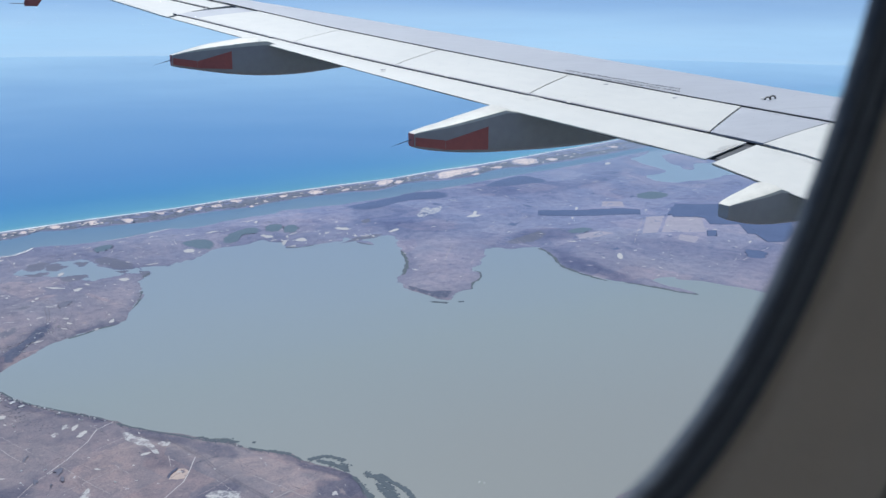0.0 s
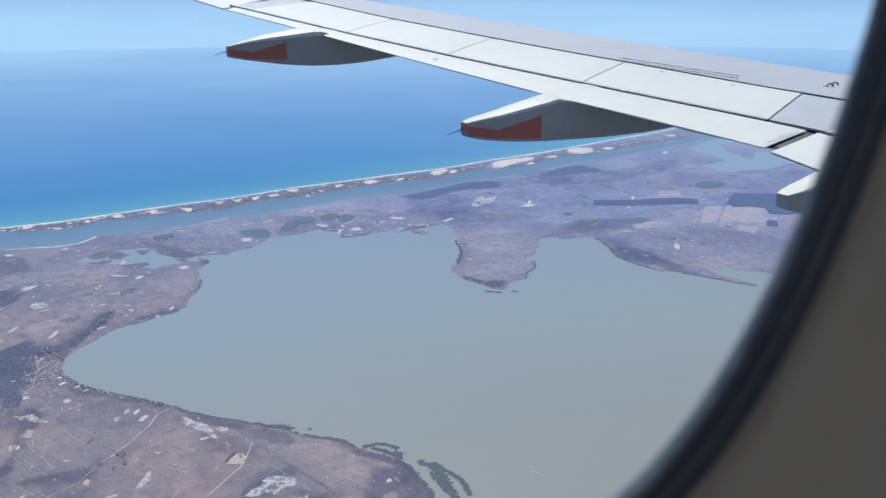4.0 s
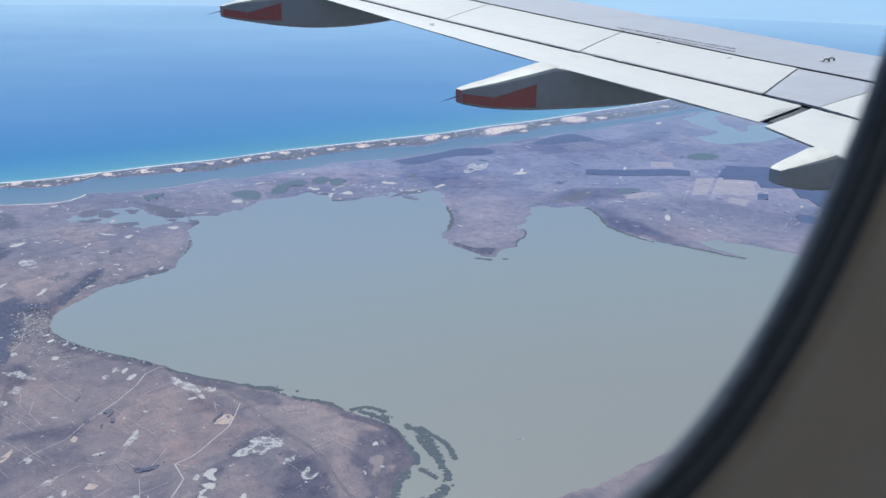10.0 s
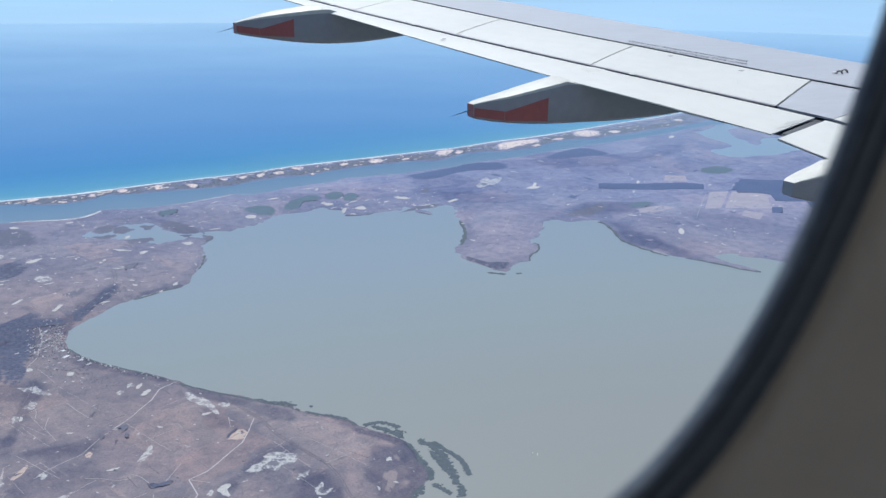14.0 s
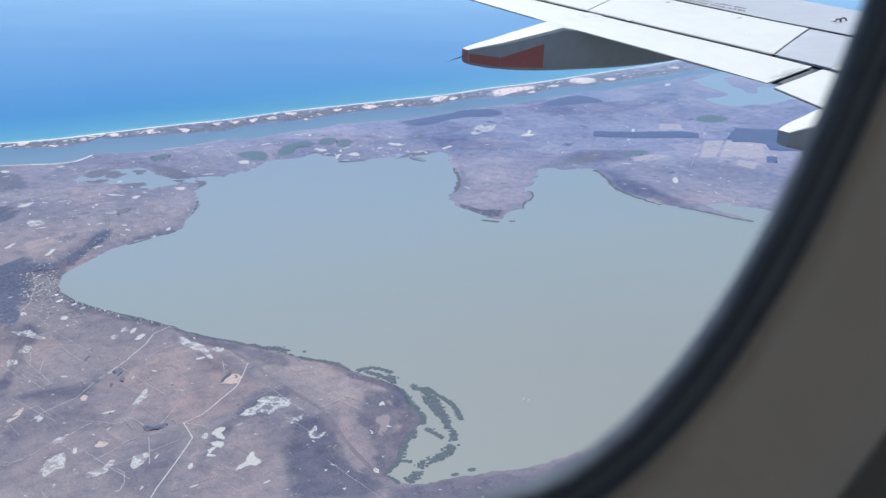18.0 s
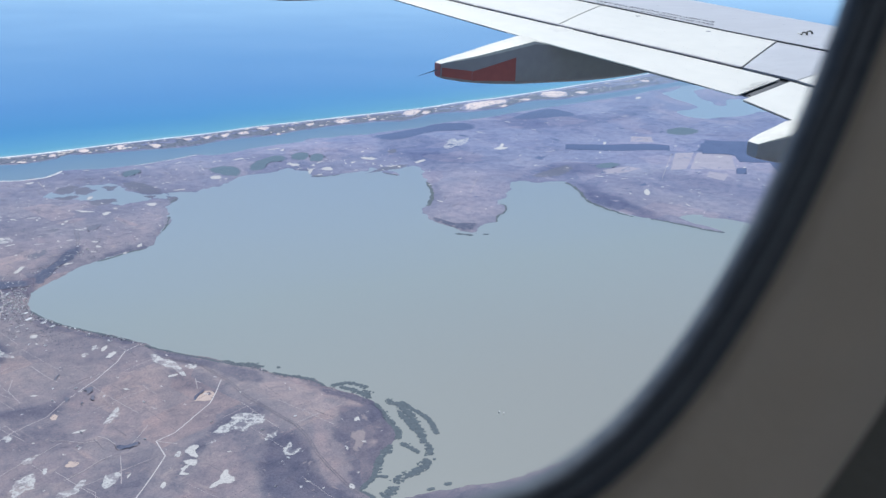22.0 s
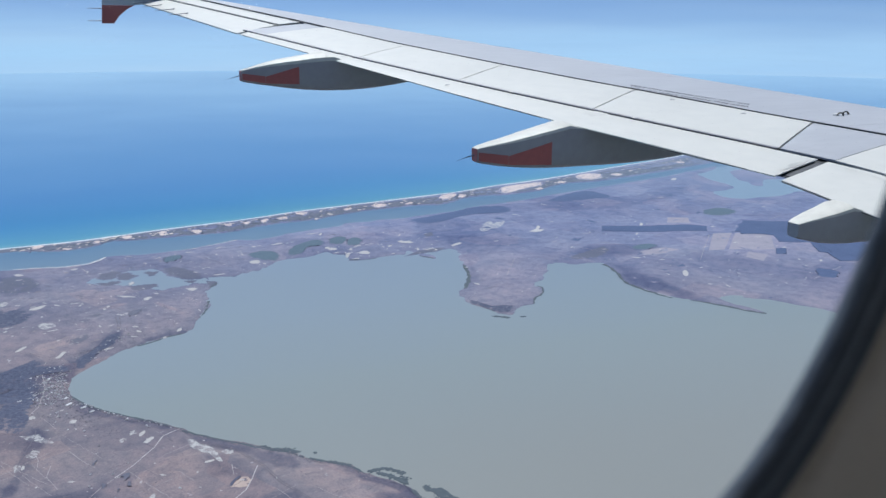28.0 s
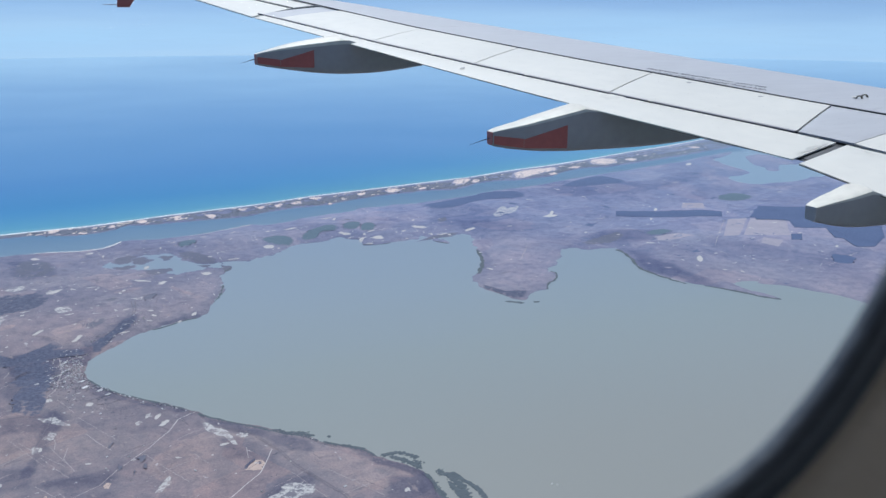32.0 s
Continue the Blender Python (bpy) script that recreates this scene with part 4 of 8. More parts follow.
patch("wood", [(246.5, 783.7), (258.9, 793.6), (265.9, 786.7), (256.6, 766.9), (245.4, 768.4)], M_GROVE, "green tree grove near the lake shore", "woodland", seed=66, lift=0.05, height=0.3, crown=0.12, ragged=1.0)
patch("wood", [(263.6, 778.2), (273.9, 784.1), (275.5, 769.8), (266.4, 754.9), (257.8, 757.7)], M_GROVE, "green tree grove near the lake shore", "woodland", seed=73, lift=0.05, height=0.3, crown=0.12, ragged=1.0)
patch("wood", [(663.5, 761.4), (695.9, 766.6), (698.7, 744.5), (676.1, 731.2), (652.9, 741.3)], M_GROVE, "green tree grove on far grazing land", "woodland", seed=80, lift=0.05, height=0.3, crown=0.12, ragged=1.0)
patch("wood", [(492.3, 654.3), (512.2, 658.6), (515.8, 646.5), (504.5, 639.7), (488.4, 642.9)], M_GROVE, "green tree grove beside a pale field", "woodland", seed=87, lift=0.05, height=0.3, crown=0.12, ragged=1.0)
patch("wood", [(286.9, 575.4), (290.3, 565.4), (295.2, 552.3), (300.5, 544.8), (310.8, 545.3), (307.7, 539.5), (300.5, 531.2), (293.8, 536.3), (289.6, 550.1), (284.6, 563.1)], M_WOOD, "dark wood along the end of the headland", "woodland", seed=94, lift=0.05, height=0.3, crown=0.12, ragged=0.7)
patch("wood", [(-24.9, 676.2), (-14.2, 672.4), (-10.1, 660.2), (-7.5, 646.1), (-16.2, 636.6), (-24.7, 637.2)], M_WOOD, "dark patch of woodland on dry grazing land", "woodland", seed=101, lift=0.05, height=0.3, crown=0.12, ragged=1.0)
patch("wood", [(-50, 657.9), (-34.9, 682.6), (-20.1, 679.7), (-12.3, 656.6), (-20.7, 639.6), (-36.9, 631.9), (-48.8, 631.7)], M_WOOD, "dark patch of woodland on dry grazing land", "woodland", seed=108, lift=0.05, height=0.3, crown=0.12, ragged=1.0)
patch("wood", [(53.3, 640.2), (59.4, 644.8), (67.2, 643.4), (61.7, 629.1), (53.4, 624.2)], M_MARSH, "dark patch of woodland on dry grazing land", "woodland", seed=115, lift=0.05, height=0.3, crown=0.12, ragged=1.0)
patch("wood", [(98.4, 777.2), (107.6, 786.2), (114.9, 781.7), (111, 769), (98.8, 767.2)], M_GROVE, "dark green scrub on the lagoon plain", "woodland", seed=122, lift=0.05, height=0.3, crown=0.12, ragged=1.0)
patch("wood", [(-27.1, 544.3), (-15.4, 549.3), (-3.3, 552.4), (13.6, 550.1), (14.7, 541.8), (2.4, 540.7), (-6.6, 538.4), (-15.5, 530.8), (-26.9, 522.8)], M_WOOD, "dark trees round the lakeside village", "woodland", seed=129, lift=0.05, height=0.3, crown=0.12, ragged=2.0)
patch("wood", [(-26.9, 519.4), (-12.7, 527.9), (-5.2, 526.9), (-6, 514.9), (-12.9, 510.7), (-26.7, 502)], M_WOOD, "dark trees round the lakeside village", "woodland", seed=136, lift=0.05, height=0.3, crown=0.12, ragged=2.0)
patch("wood", [(14.7, 553.7), (29.9, 577.6), (45.3, 597.2), (41.5, 580), (28.8, 563.9), (16.3, 539.3)], M_WOOD, "dark trees behind the lake shore", "woodland", seed=143, lift=0.05, height=0.3, crown=0.12, ragged=1.5)
patch("wood", [(-26.7, 499.6), (-16.4, 490.1), (-12.9, 475.8), (-12.2, 466.1), (-18.7, 465), (-26.3, 468)], M_WOOD, "dark patch of woodland on dry grazing land", "woodland", seed=150, lift=0.05, height=0.3, crown=0.12, ragged=1.5)
patch("wood", [(-23.1, 506.4), (-10.4, 533.4), (-10.5, 484.1), (-14.1, 461.9), (-24.7, 464.9)], M_WOOD, "narrow strip of dark trees on dry land", "woodland", seed=157, lift=0.05, height=0.3, crown=0.12, ragged=1.5)
patch("wood", [(25.3, 397.4), (30.4, 398.9), (29.3, 393.5), (25.8, 390.3)], M_MARSH, "dark patch of woodland on dry grazing land", "woodland", seed=164, lift=0.05, height=0.3, crown=0.12, ragged=1.0)
patch("wood", [(26, 387.4), (28.3, 391), (29.6, 387.1), (27.6, 384)], M_MARSH, "dark patch of woodland on dry grazing land", "woodland", seed=171, lift=0.05, height=0.3, crown=0.12, ragged=1.0)
patch("wood", [(16.2, 388.5), (17.7, 392.4), (18.4, 387.6), (16.7, 386.1)], M_MARSH, "dark patch of woodland on dry grazing land", "woodland", seed=178, lift=0.05, height=0.3, crown=0.12, ragged=1.0)
patch("wood", [(21.9, 381.8), (23, 385.8), (24.1, 385.3), (22.7, 380.4)], M_MARSH, "dark patch of woodland on dry grazing land", "woodland", seed=185, lift=0.05, height=0.3, crown=0.12, ragged=1.0)
patch("wood", [(67.2, 367), (70.8, 372.4), (74.3, 374.4), (73.8, 372.3), (70.8, 370.1), (68.2, 366)], M_WOOD, "dark trees round a bare sand pit", "woodland", seed=192, lift=0.05, height=0.3, crown=0.12, ragged=0.4)
patch("wood", [(30.8, 342.9), (34.5, 340.5), (40.1, 341), (39.1, 338.6), (34.1, 337.8), (31.6, 338.8)], M_WOOD, "dark trees round a farmstead", "woodland", seed=199, lift=0.05, height=0.3, crown=0.12, ragged=0.6)
patch("wood", [(13.5, 412.9), (16, 417.4), (17.9, 419.2), (16.5, 414.1), (14.2, 410.2)], M_MARSH, "dark patch of woodland on dry grazing land", "woodland", seed=206, lift=0.05, height=0.3, crown=0.12, ragged=1.0)
patch("salt_pan", [(401.3, 777.4), (416.7, 790.6), (427.3, 792.6), (436.9, 795), (425.7, 779.9), (412, 774), (400.1, 767.7)], M_SALT, "white crusted dry salt pan", "salt pan", seed=213, lift=0.09, ragged=1.0)
patch("salt_pan", [(412.4, 792), (422.5, 799.5), (422.3, 791.5), (412.2, 784.2)], M_SALT, "white crusted dry salt pan", "salt pan", seed=220, lift=0.09, ragged=1.0)
patch("salt_pan", [(59, 418.7), (61.3, 419.9), (63.6, 414.2), (66.8, 409.6), (68.8, 404.3), (69.2, 393.9), (69.1, 390.9), (67.6, 392.7), (66.4, 400.1), (63.3, 405.1), (60.1, 409.6)], M_SALT, "white crusted dry salt pan", "salt pan", seed=227, lift=0.09, ragged=1.0)
patch("salt_pan", [(29.1, 362.6), (33, 369.8), (36.1, 373.9), (36.8, 372), (35, 366.9), (32.2, 362.9)], M_SALT, "white crusted dry salt pan", "salt pan", seed=234, lift=0.09, ragged=1.0)
patch("salt_pan", [(68.8, 335.6), (72.5, 338.5), (76.5, 340.4), (81.6, 345.1), (85.2, 345.7), (88.2, 342.9), (90.8, 340.3), (88.8, 335), (85.1, 333.9), (80.7, 331.8), (77.5, 334.5), (72.4, 333.2)], M_SALT, "white crusted dry salt pan", "salt pan", seed=241, lift=0.09, ragged=1.0)
patch("salt_pan", [(-8.4, 320.3), (-5.9, 324.7), (-3.8, 327.9), (-1.3, 330.5), (0.4, 329.4), (-1, 324.3), (-4.1, 321.6), (-6.9, 318.9)], M_SALT, "white crusted dry salt pan", "salt pan", seed=248, lift=0.09, ragged=1.0)
patch("salt_pan", [(6.9, 316.3), (12.3, 317.2), (16.9, 321.4), (15.5, 316.3), (11, 313.4), (7.3, 314.2)], M_SALT, "white crusted dry salt pan", "salt pan", seed=255, lift=0.09, ragged=1.0)
patch("salt_pan", [(86.1, 321.4), (89.7, 324.2), (93.4, 325.2), (91.6, 322.5), (87.1, 320)], M_SALT, "white crusted dry salt pan", "salt pan", seed=262, lift=0.09, ragged=1.0)
patch("salt_pan", [(90.6, 309.8), (94.3, 312.9), (95.3, 313), (94.6, 309.1), (97.9, 308.2), (95.7, 305.9), (91.5, 306.8)], M_SALT, "white crusted dry salt pan", "salt pan", seed=269, lift=0.09, ragged=1.0)
patch("salt_pan", [(-2.8, 629.3), (0.8, 634.2), (7.6, 629.3), (6.2, 622.3), (0.4, 622)], M_SALT, "white crusted dry salt pan", "salt pan", seed=276, lift=0.09, ragged=1.0)
patch("salt_pan", [(-8.6, 366.4), (-6.4, 367), (-5.4, 365.1), (-7.2, 362.5)], M_SALT, "white crusted dry salt pan", "salt pan", seed=283, lift=0.09, ragged=1.0)
patch("salt_pan", [(-3.1, 344.4), (0.6, 345.1), (-0.2, 341.1), (-2.9, 340.9)], M_SALT, "white crusted dry salt pan", "salt pan", seed=290, lift=0.09, ragged=1.0)
patch("salt_pan", [(2.8, 332.2), (4.2, 335), (5.3, 333.2), (3.9, 330.5)], M_SALT, "white crusted dry salt pan", "salt pan", seed=297, lift=0.09, ragged=1.0)
patch("salt_pan", [(71.9, 401.1), (74.9, 402.5), (77, 399.7), (73.4, 397.9)], M_SALT, "white crusted dry salt pan", "salt pan", seed=304, lift=0.09, ragged=1.0)
patch("salt_pan", [(23.8, 320.6), (27.1, 322.2), (28.9, 319.8), (26.2, 314.3), (23.5, 313.8)], M_SALT, "white crusted dry salt pan", "salt pan", seed=311, lift=0.09, ragged=1.0)
patch("salt_pan", [(51.3, 325.4), (53.1, 326.5), (53, 323.8), (51.4, 323.1)], M_SALT, "white crusted dry salt pan", "salt pan", seed=318, lift=0.09, ragged=1.0)
patch("salt_pan", [(-14.9, 456.5), (-7.3, 455), (-3.7, 448), (-0.8, 444.2), (-3.8, 444), (-11.2, 451)], M_SALT, "white crusted dry salt pan", "salt pan", seed=325, lift=0.09, ragged=1.0)
patch("salt_pan", [(-12.8, 434.5), (-7.8, 439), (-7.1, 436.1), (-10.6, 431.1)], M_SALT, "white crusted dry salt pan", "salt pan", seed=332, lift=0.09, ragged=1.0)
patch("salt_pan", [(29, 433.9), (31, 435.8), (31.3, 433.6), (29.5, 431.6)], M_SALT, "white crusted dry salt pan", "salt pan", seed=339, lift=0.09, ragged=1.0)
patch("salt_pan", [(33.7, 441), (36.2, 443.6), (36.4, 440.7), (34.2, 438.1)], M_SALT, "white crusted dry salt pan", "salt pan", seed=346, lift=0.09, ragged=1.0)
patch("salt_pan", [(435.6, 743.9), (450.3, 754.1), (461.7, 768.5), (461.9, 763.2), (452.1, 748.5), (455.5, 742.4), (442.2, 736.9)], M_SCALD, "white crusted dry salt pan", "salt pan", seed=353, lift=0.09, ragged=0.6)
patch("salt_pan", [(304.5, 760.3), (318.5, 753.5), (315, 747.8), (305, 753.3)], M_SCALD, "white crusted dry salt pan", "salt pan", seed=360, lift=0.09, ragged=0.6)
patch("salt_pan", [(345, 729.1), (358.5, 733.6), (358.2, 729.2), (346.2, 724.3)], M_SCALD, "white crusted dry salt pan", "salt pan", seed=367, lift=0.09, ragged=0.6)
patch("salt_pan", [(238.7, 764), (244.8, 759.8), (246.2, 752.9), (239.1, 755.2)], M_SCALD, "white crusted dry salt pan", "salt pan", seed=374, lift=0.09, ragged=0.6)
patch("salt_pan", [(257.2, 734.5), (265.8, 737.9), (269.2, 728.4), (261.8, 726.8)], M_SCALD, "white crusted dry salt pan", "salt pan", seed=381, lift=0.09, ragged=0.6)
patch("salt_pan", [(162, 742.1), (168.2, 744), (173.5, 740.2), (170.5, 733.5), (163.5, 735.9)], M_SCALD, "white crusted dry salt pan", "salt pan", seed=388, lift=0.09, ragged=0.6)
patch("salt_pan", [(100.7, 685.4), (108.9, 684.2), (110.4, 680.5), (104.6, 676.1)], M_SCALD, "white crusted dry salt pan", "salt pan", seed=395, lift=0.09, ragged=0.6)
patch("salt_pan", [(-17.3, 778.5), (-13.2, 780.7), (-9.6, 774.1), (-14.9, 772.3)], M_SCALD, "white crusted dry salt pan", "salt pan", seed=402, lift=0.09, ragged=0.6)
patch("salt_pan", [(24.2, 777.2), (29.5, 781), (31.9, 778.3), (27.4, 774.2)], M_SCALD, "white crusted dry salt pan", "salt pan", seed=409, lift=0.09, ragged=0.6)
patch("salt_pan", [(38.5, 426.8), (40.6, 431.4), (44.5, 431.9), (42.5, 427.2), (40.1, 424.8)], M_SCALD, "white crusted dry salt pan", "salt pan", seed=416, lift=0.09, ragged=0.6)
patch("salt_pan", [(54.6, 324.9), (56.8, 329.1), (60.2, 330.5), (62.2, 328.7), (59.2, 323.5), (59.1, 318.6), (56.6, 321.4)], M_SCALD, "white crusted dry salt pan", "salt pan", seed=423, lift=0.09, ragged=0.6)
patch("salt_pan", [(52.9, 319.4), (56.2, 319.4), (59.2, 316.8), (56.4, 314), (53.8, 316.4)], M_SCALD, "white crusted dry salt pan", "salt pan", seed=430, lift=0.09, ragged=0.6)
patch("salt_pan", [(50.1, 310.7), (52.3, 315.3), (55, 315.9), (52.5, 311.8)], M_SCALD, "white crusted dry salt pan", "salt pan", seed=437, lift=0.09, ragged=0.6)
patch("salt_pan", [(56.3, 296.8), (59.2, 299.6), (61.9, 300.9), (65.2, 305.8), (68, 307.6), (68, 303.8), (69.7, 299.8), (67.3, 297.1), (63.4, 297.9), (58.7, 296.2)], M_SCALD, "white crusted dry salt pan", "salt pan", seed=444, lift=0.09, ragged=0.6)
patch("salt_pan", [(69.5, 580.1), (72.2, 581.5), (72.8, 578.9), (70.2, 577.5)], M_SCALD, "white crusted dry salt pan", "salt pan", seed=451, lift=0.09, ragged=0.6)
patch("salt_pan", [(53.7, 603.9), (56.7, 605.2), (58, 603.5), (55.3, 602.1)], M_SCALD, "white crusted dry salt pan", "salt pan", seed=458, lift=0.09, ragged=0.6)
patch("salt_pan", [(42, 659.4), (44.1, 661.5), (45.3, 658.2), (43.2, 656.2)], M_SCALD, "white crusted dry salt pan", "salt pan", seed=465, lift=0.09, ragged=0.6)
patch("salt_pan", [(478.1, 566.2), (484.5, 569.3), (478.1, 557.6), (471.2, 553.2)], M_SCALD, "white crusted dry salt pan", "salt pan", seed=472, lift=0.09, ragged=0.6)
patch("salt_pan", [(557.8, 730.2), (566.3, 738), (563.3, 731), (556.4, 725.4)], M_SCALD, "white crusted dry salt pan", "salt pan", seed=479, lift=0.09, ragged=0.6)
patch("salt_pan", [(126.3, 322.9), (128.6, 323.5), (128.5, 320.5), (125.7, 320.1)], M_SCALD, "white crusted dry salt pan", "salt pan", seed=486, lift=0.09, ragged=0.6)
patch("salt_pan", [(758.7, 934.3), (772.8, 943), (768.3, 931.6), (753.8, 923.3)], M_SCALD, "white crusted dry salt pan", "salt pan", seed=493, lift=0.09, ragged=0.6)
patch("salt_pan", [(-12, 480), (-8.5, 480.2), (-7.6, 476.8), (-10.8, 475.8)], M_SCALD, "white crusted dry salt pan", "salt pan", seed=500, lift=0.09, ragged=0.6)
patch("salt_pan", [(6.9, 464.4), (9, 468.8), (11.6, 467.1), (10, 463.2)], M_SCALD, "white crusted dry salt pan", "salt pan", seed=507, lift=0.09, ragged=0.6)
patch("salt_pan", [(63.5, 718), (67.8, 723.2), (69.1, 719.4), (64.6, 712.6)], M_SCALD, "white crusted dry salt pan", "salt pan", seed=514, lift=0.09, ragged=0.6)
patch("salt_pan", [(68.6, 667.4), (74.2, 671.4), (74.3, 665.4), (69.2, 659.8)], M_SCALD, "white crusted dry salt pan", "salt pan", seed=521, lift=0.09, ragged=0.6)
patch("salt_pan", [(-10.6, 673.9), (0.4, 679.8), (4.8, 679.7), (-3.5, 670)], M_SCALD, "white crusted dry salt pan", "salt pan", seed=528, lift=0.09, ragged=0.6)
patch("salt_pan", [(-50.6, 626.2), (-40.1, 638.2), (-37.7, 627.2), (-47.6, 613), (-52.5, 613.8)], M_SALT, "white crusted dry salt pan", "salt pan", seed=535, lift=0.09, ragged=1.0)
patch("salt_pan", [(-1.5, 631.9), (5.1, 633.2), (3.3, 626), (-0.3, 626.1)], M_SALT, "white crusted dry salt pan", "salt pan", seed=542, lift=0.09, ragged=1.0)
patch("salt_pan", [(-40.5, 352.7), (-35.7, 361), (-34.3, 359.5), (-37.3, 352.3), (-39.9, 350.7)], M_SALT, "white crusted dry salt pan", "salt pan", seed=549, lift=0.09, ragged=1.0)
patch("salt_pan", [(-8.7, 322.9), (-5.1, 330), (-0.6, 331.2), (-2.4, 325.3), (-6.5, 320.6)], M_SALT, "white crusted dry salt pan", "salt pan", seed=556, lift=0.09, ragged=1.0)
patch("salt_pan", [(-43.5, 402.2), (-37.7, 400.8), (-36.8, 397), (-41.5, 395.7)], M_SALT, "white crusted dry salt pan", "salt pan", seed=563, lift=0.09, ragged=1.0)
patch("salt_pan", [(-19.1, 422), (-16.2, 426), (-14.7, 422.8), (-17.6, 419.5)], M_SALT, "white crusted dry salt pan", "salt pan", seed=570, lift=0.09, ragged=1.0)
patch("bare_rise", [(119.4, 309.3), (123.6, 313), (126.6, 311.7), (124.8, 305.7), (120.7, 300.3), (118, 297.7), (116.6, 299.7), (119.1, 303.8)], M_BARE, "pale grey bare ground in dark marsh", "bare ground", seed=577, lift=0.05, ragged=0.8)
patch("sand_pit", [(68.3, 366.6), (70.8, 370.1), (74, 372.8), (77.3, 370.4), (75.5, 364.8), (71.8, 364.1)], M_PIT, "pinkish bare sand pit beside a road", "sand pit", seed=584, lift=0.05, ragged=0.5)
patch("sand_pit", [(11.3, 333.8), (13.8, 336.7), (16.1, 334.4), (13.8, 331.9)], M_PIT, "pinkish bare sand pit in dry paddocks", "sand pit", seed=591, lift=0.05, ragged=0.6)
patch("sand_pit", [(-20.4, 367.4), (-15.3, 374), (-12.9, 377), (-14.5, 370.7), (-18.1, 366.5)], M_PIT, "pinkish bare scar in dry paddocks", "sand pit", seed=598, lift=0.05, ragged=0.6)
patch("sand_pit", [(9.3, 377.3), (11.9, 378.3), (13.3, 375.7), (10.6, 373.6)], M_PIT, "pinkish bare scar in dry paddocks", "sand pit", seed=605, lift=0.05, ragged=0.6)
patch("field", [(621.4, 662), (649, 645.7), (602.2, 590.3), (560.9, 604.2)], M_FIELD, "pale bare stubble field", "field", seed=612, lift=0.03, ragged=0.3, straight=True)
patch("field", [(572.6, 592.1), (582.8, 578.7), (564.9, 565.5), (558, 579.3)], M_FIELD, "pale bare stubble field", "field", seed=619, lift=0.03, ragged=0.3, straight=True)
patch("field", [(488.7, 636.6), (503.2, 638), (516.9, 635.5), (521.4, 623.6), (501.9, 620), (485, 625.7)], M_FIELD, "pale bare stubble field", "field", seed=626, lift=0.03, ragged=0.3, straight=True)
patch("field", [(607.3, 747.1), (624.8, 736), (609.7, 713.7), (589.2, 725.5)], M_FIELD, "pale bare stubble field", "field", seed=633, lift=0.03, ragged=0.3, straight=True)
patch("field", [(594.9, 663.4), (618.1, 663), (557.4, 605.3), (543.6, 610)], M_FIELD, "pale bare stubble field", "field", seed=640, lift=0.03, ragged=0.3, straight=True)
patch("sand_dune", [(-3.3, 871.5), (3.8, 880.5), (9.6, 871.9), (3.8, 860.4), (-1.2, 859.9)], M_SAND, "bare pale pinkish sand dune on the barrier", "sand dune", seed=647, lift=0.05, height=0.25, crown=0.15, ragged=0.9)
patch("sand_dune", [(20.5, 855), (26.2, 857.6), (31.4, 851.4), (25.7, 848.9)], M_SAND, "bare pale pinkish sand dune on the barrier", "sand dune", seed=654, lift=0.05, height=0.25, crown=0.15, ragged=0.9)
patch("sand_dune", [(73.6, 881.7), (81.9, 888.9), (85.9, 875.4), (79.6, 867.8)], M_SAND, "bare pale pinkish sand dune on the barrier", "sand dune", seed=661, lift=0.05, height=0.25, crown=0.15, ragged=0.9)
patch("sand_dune", [(108, 885.6), (115.8, 893.2), (118.2, 877.3), (111.1, 867.3)], M_SAND, "bare pale pinkish sand dune on the barrier", "sand dune", seed=668, lift=0.05, height=0.25, crown=0.15, ragged=0.9)
patch("sand_dune", [(136.4, 876.6), (144.6, 881.6), (149.9, 872.3), (143.1, 867)], M_SAND, "bare pale pinkish sand dune on the barrier", "sand dune", seed=675, lift=0.05, height=0.25, crown=0.15, ragged=0.9)
patch("sand_dune", [(170.3, 886.5), (179.1, 897.1), (183.8, 893), (176.5, 879.3)], M_SAND, "bare pale pinkish sand dune on the barrier", "sand dune", seed=682, lift=0.05, height=0.25, crown=0.15, ragged=0.9)
patch("sand_dune", [(226.2, 899.1), (234.8, 905), (243.5, 902.3), (233.5, 891.3)], M_SAND, "bare pale pinkish sand dune on the barrier", "sand dune", seed=689, lift=0.05, height=0.25, crown=0.15, ragged=0.9)
patch("sand_dune", [(249.3, 915.1), (260.8, 923.5), (269, 918), (258.1, 903.6)], M_SAND, "bare pale pinkish sand dune on the barrier", "sand dune", seed=696, lift=0.05, height=0.25, crown=0.15, ragged=0.9)
patch("sand_dune", [(263.6, 887.6), (269.5, 891.5), (270.7, 885.4), (266.1, 884)], M_SAND, "bare pale pinkish sand dune on the barrier", "sand dune", seed=703, lift=0.05, height=0.25, crown=0.15, ragged=0.9)
patch("sand_dune", [(339.8, 927.7), (355.3, 939.3), (364.5, 926.7), (345.6, 913.3)], M_SAND, "bare pale pinkish sand dune on the barrier", "sand dune", seed=710, lift=0.05, height=0.25, crown=0.15, ragged=0.9)
patch("sand_dune", [(425.6, 935.4), (437.7, 952.8), (460.4, 964.3), (463, 952.6), (440.4, 927.6), (426.4, 921.6)], M_SAND, "bare pale pinkish sand dune on the barrier", "sand dune", seed=717, lift=0.05, height=0.25, crown=0.15, ragged=0.9)
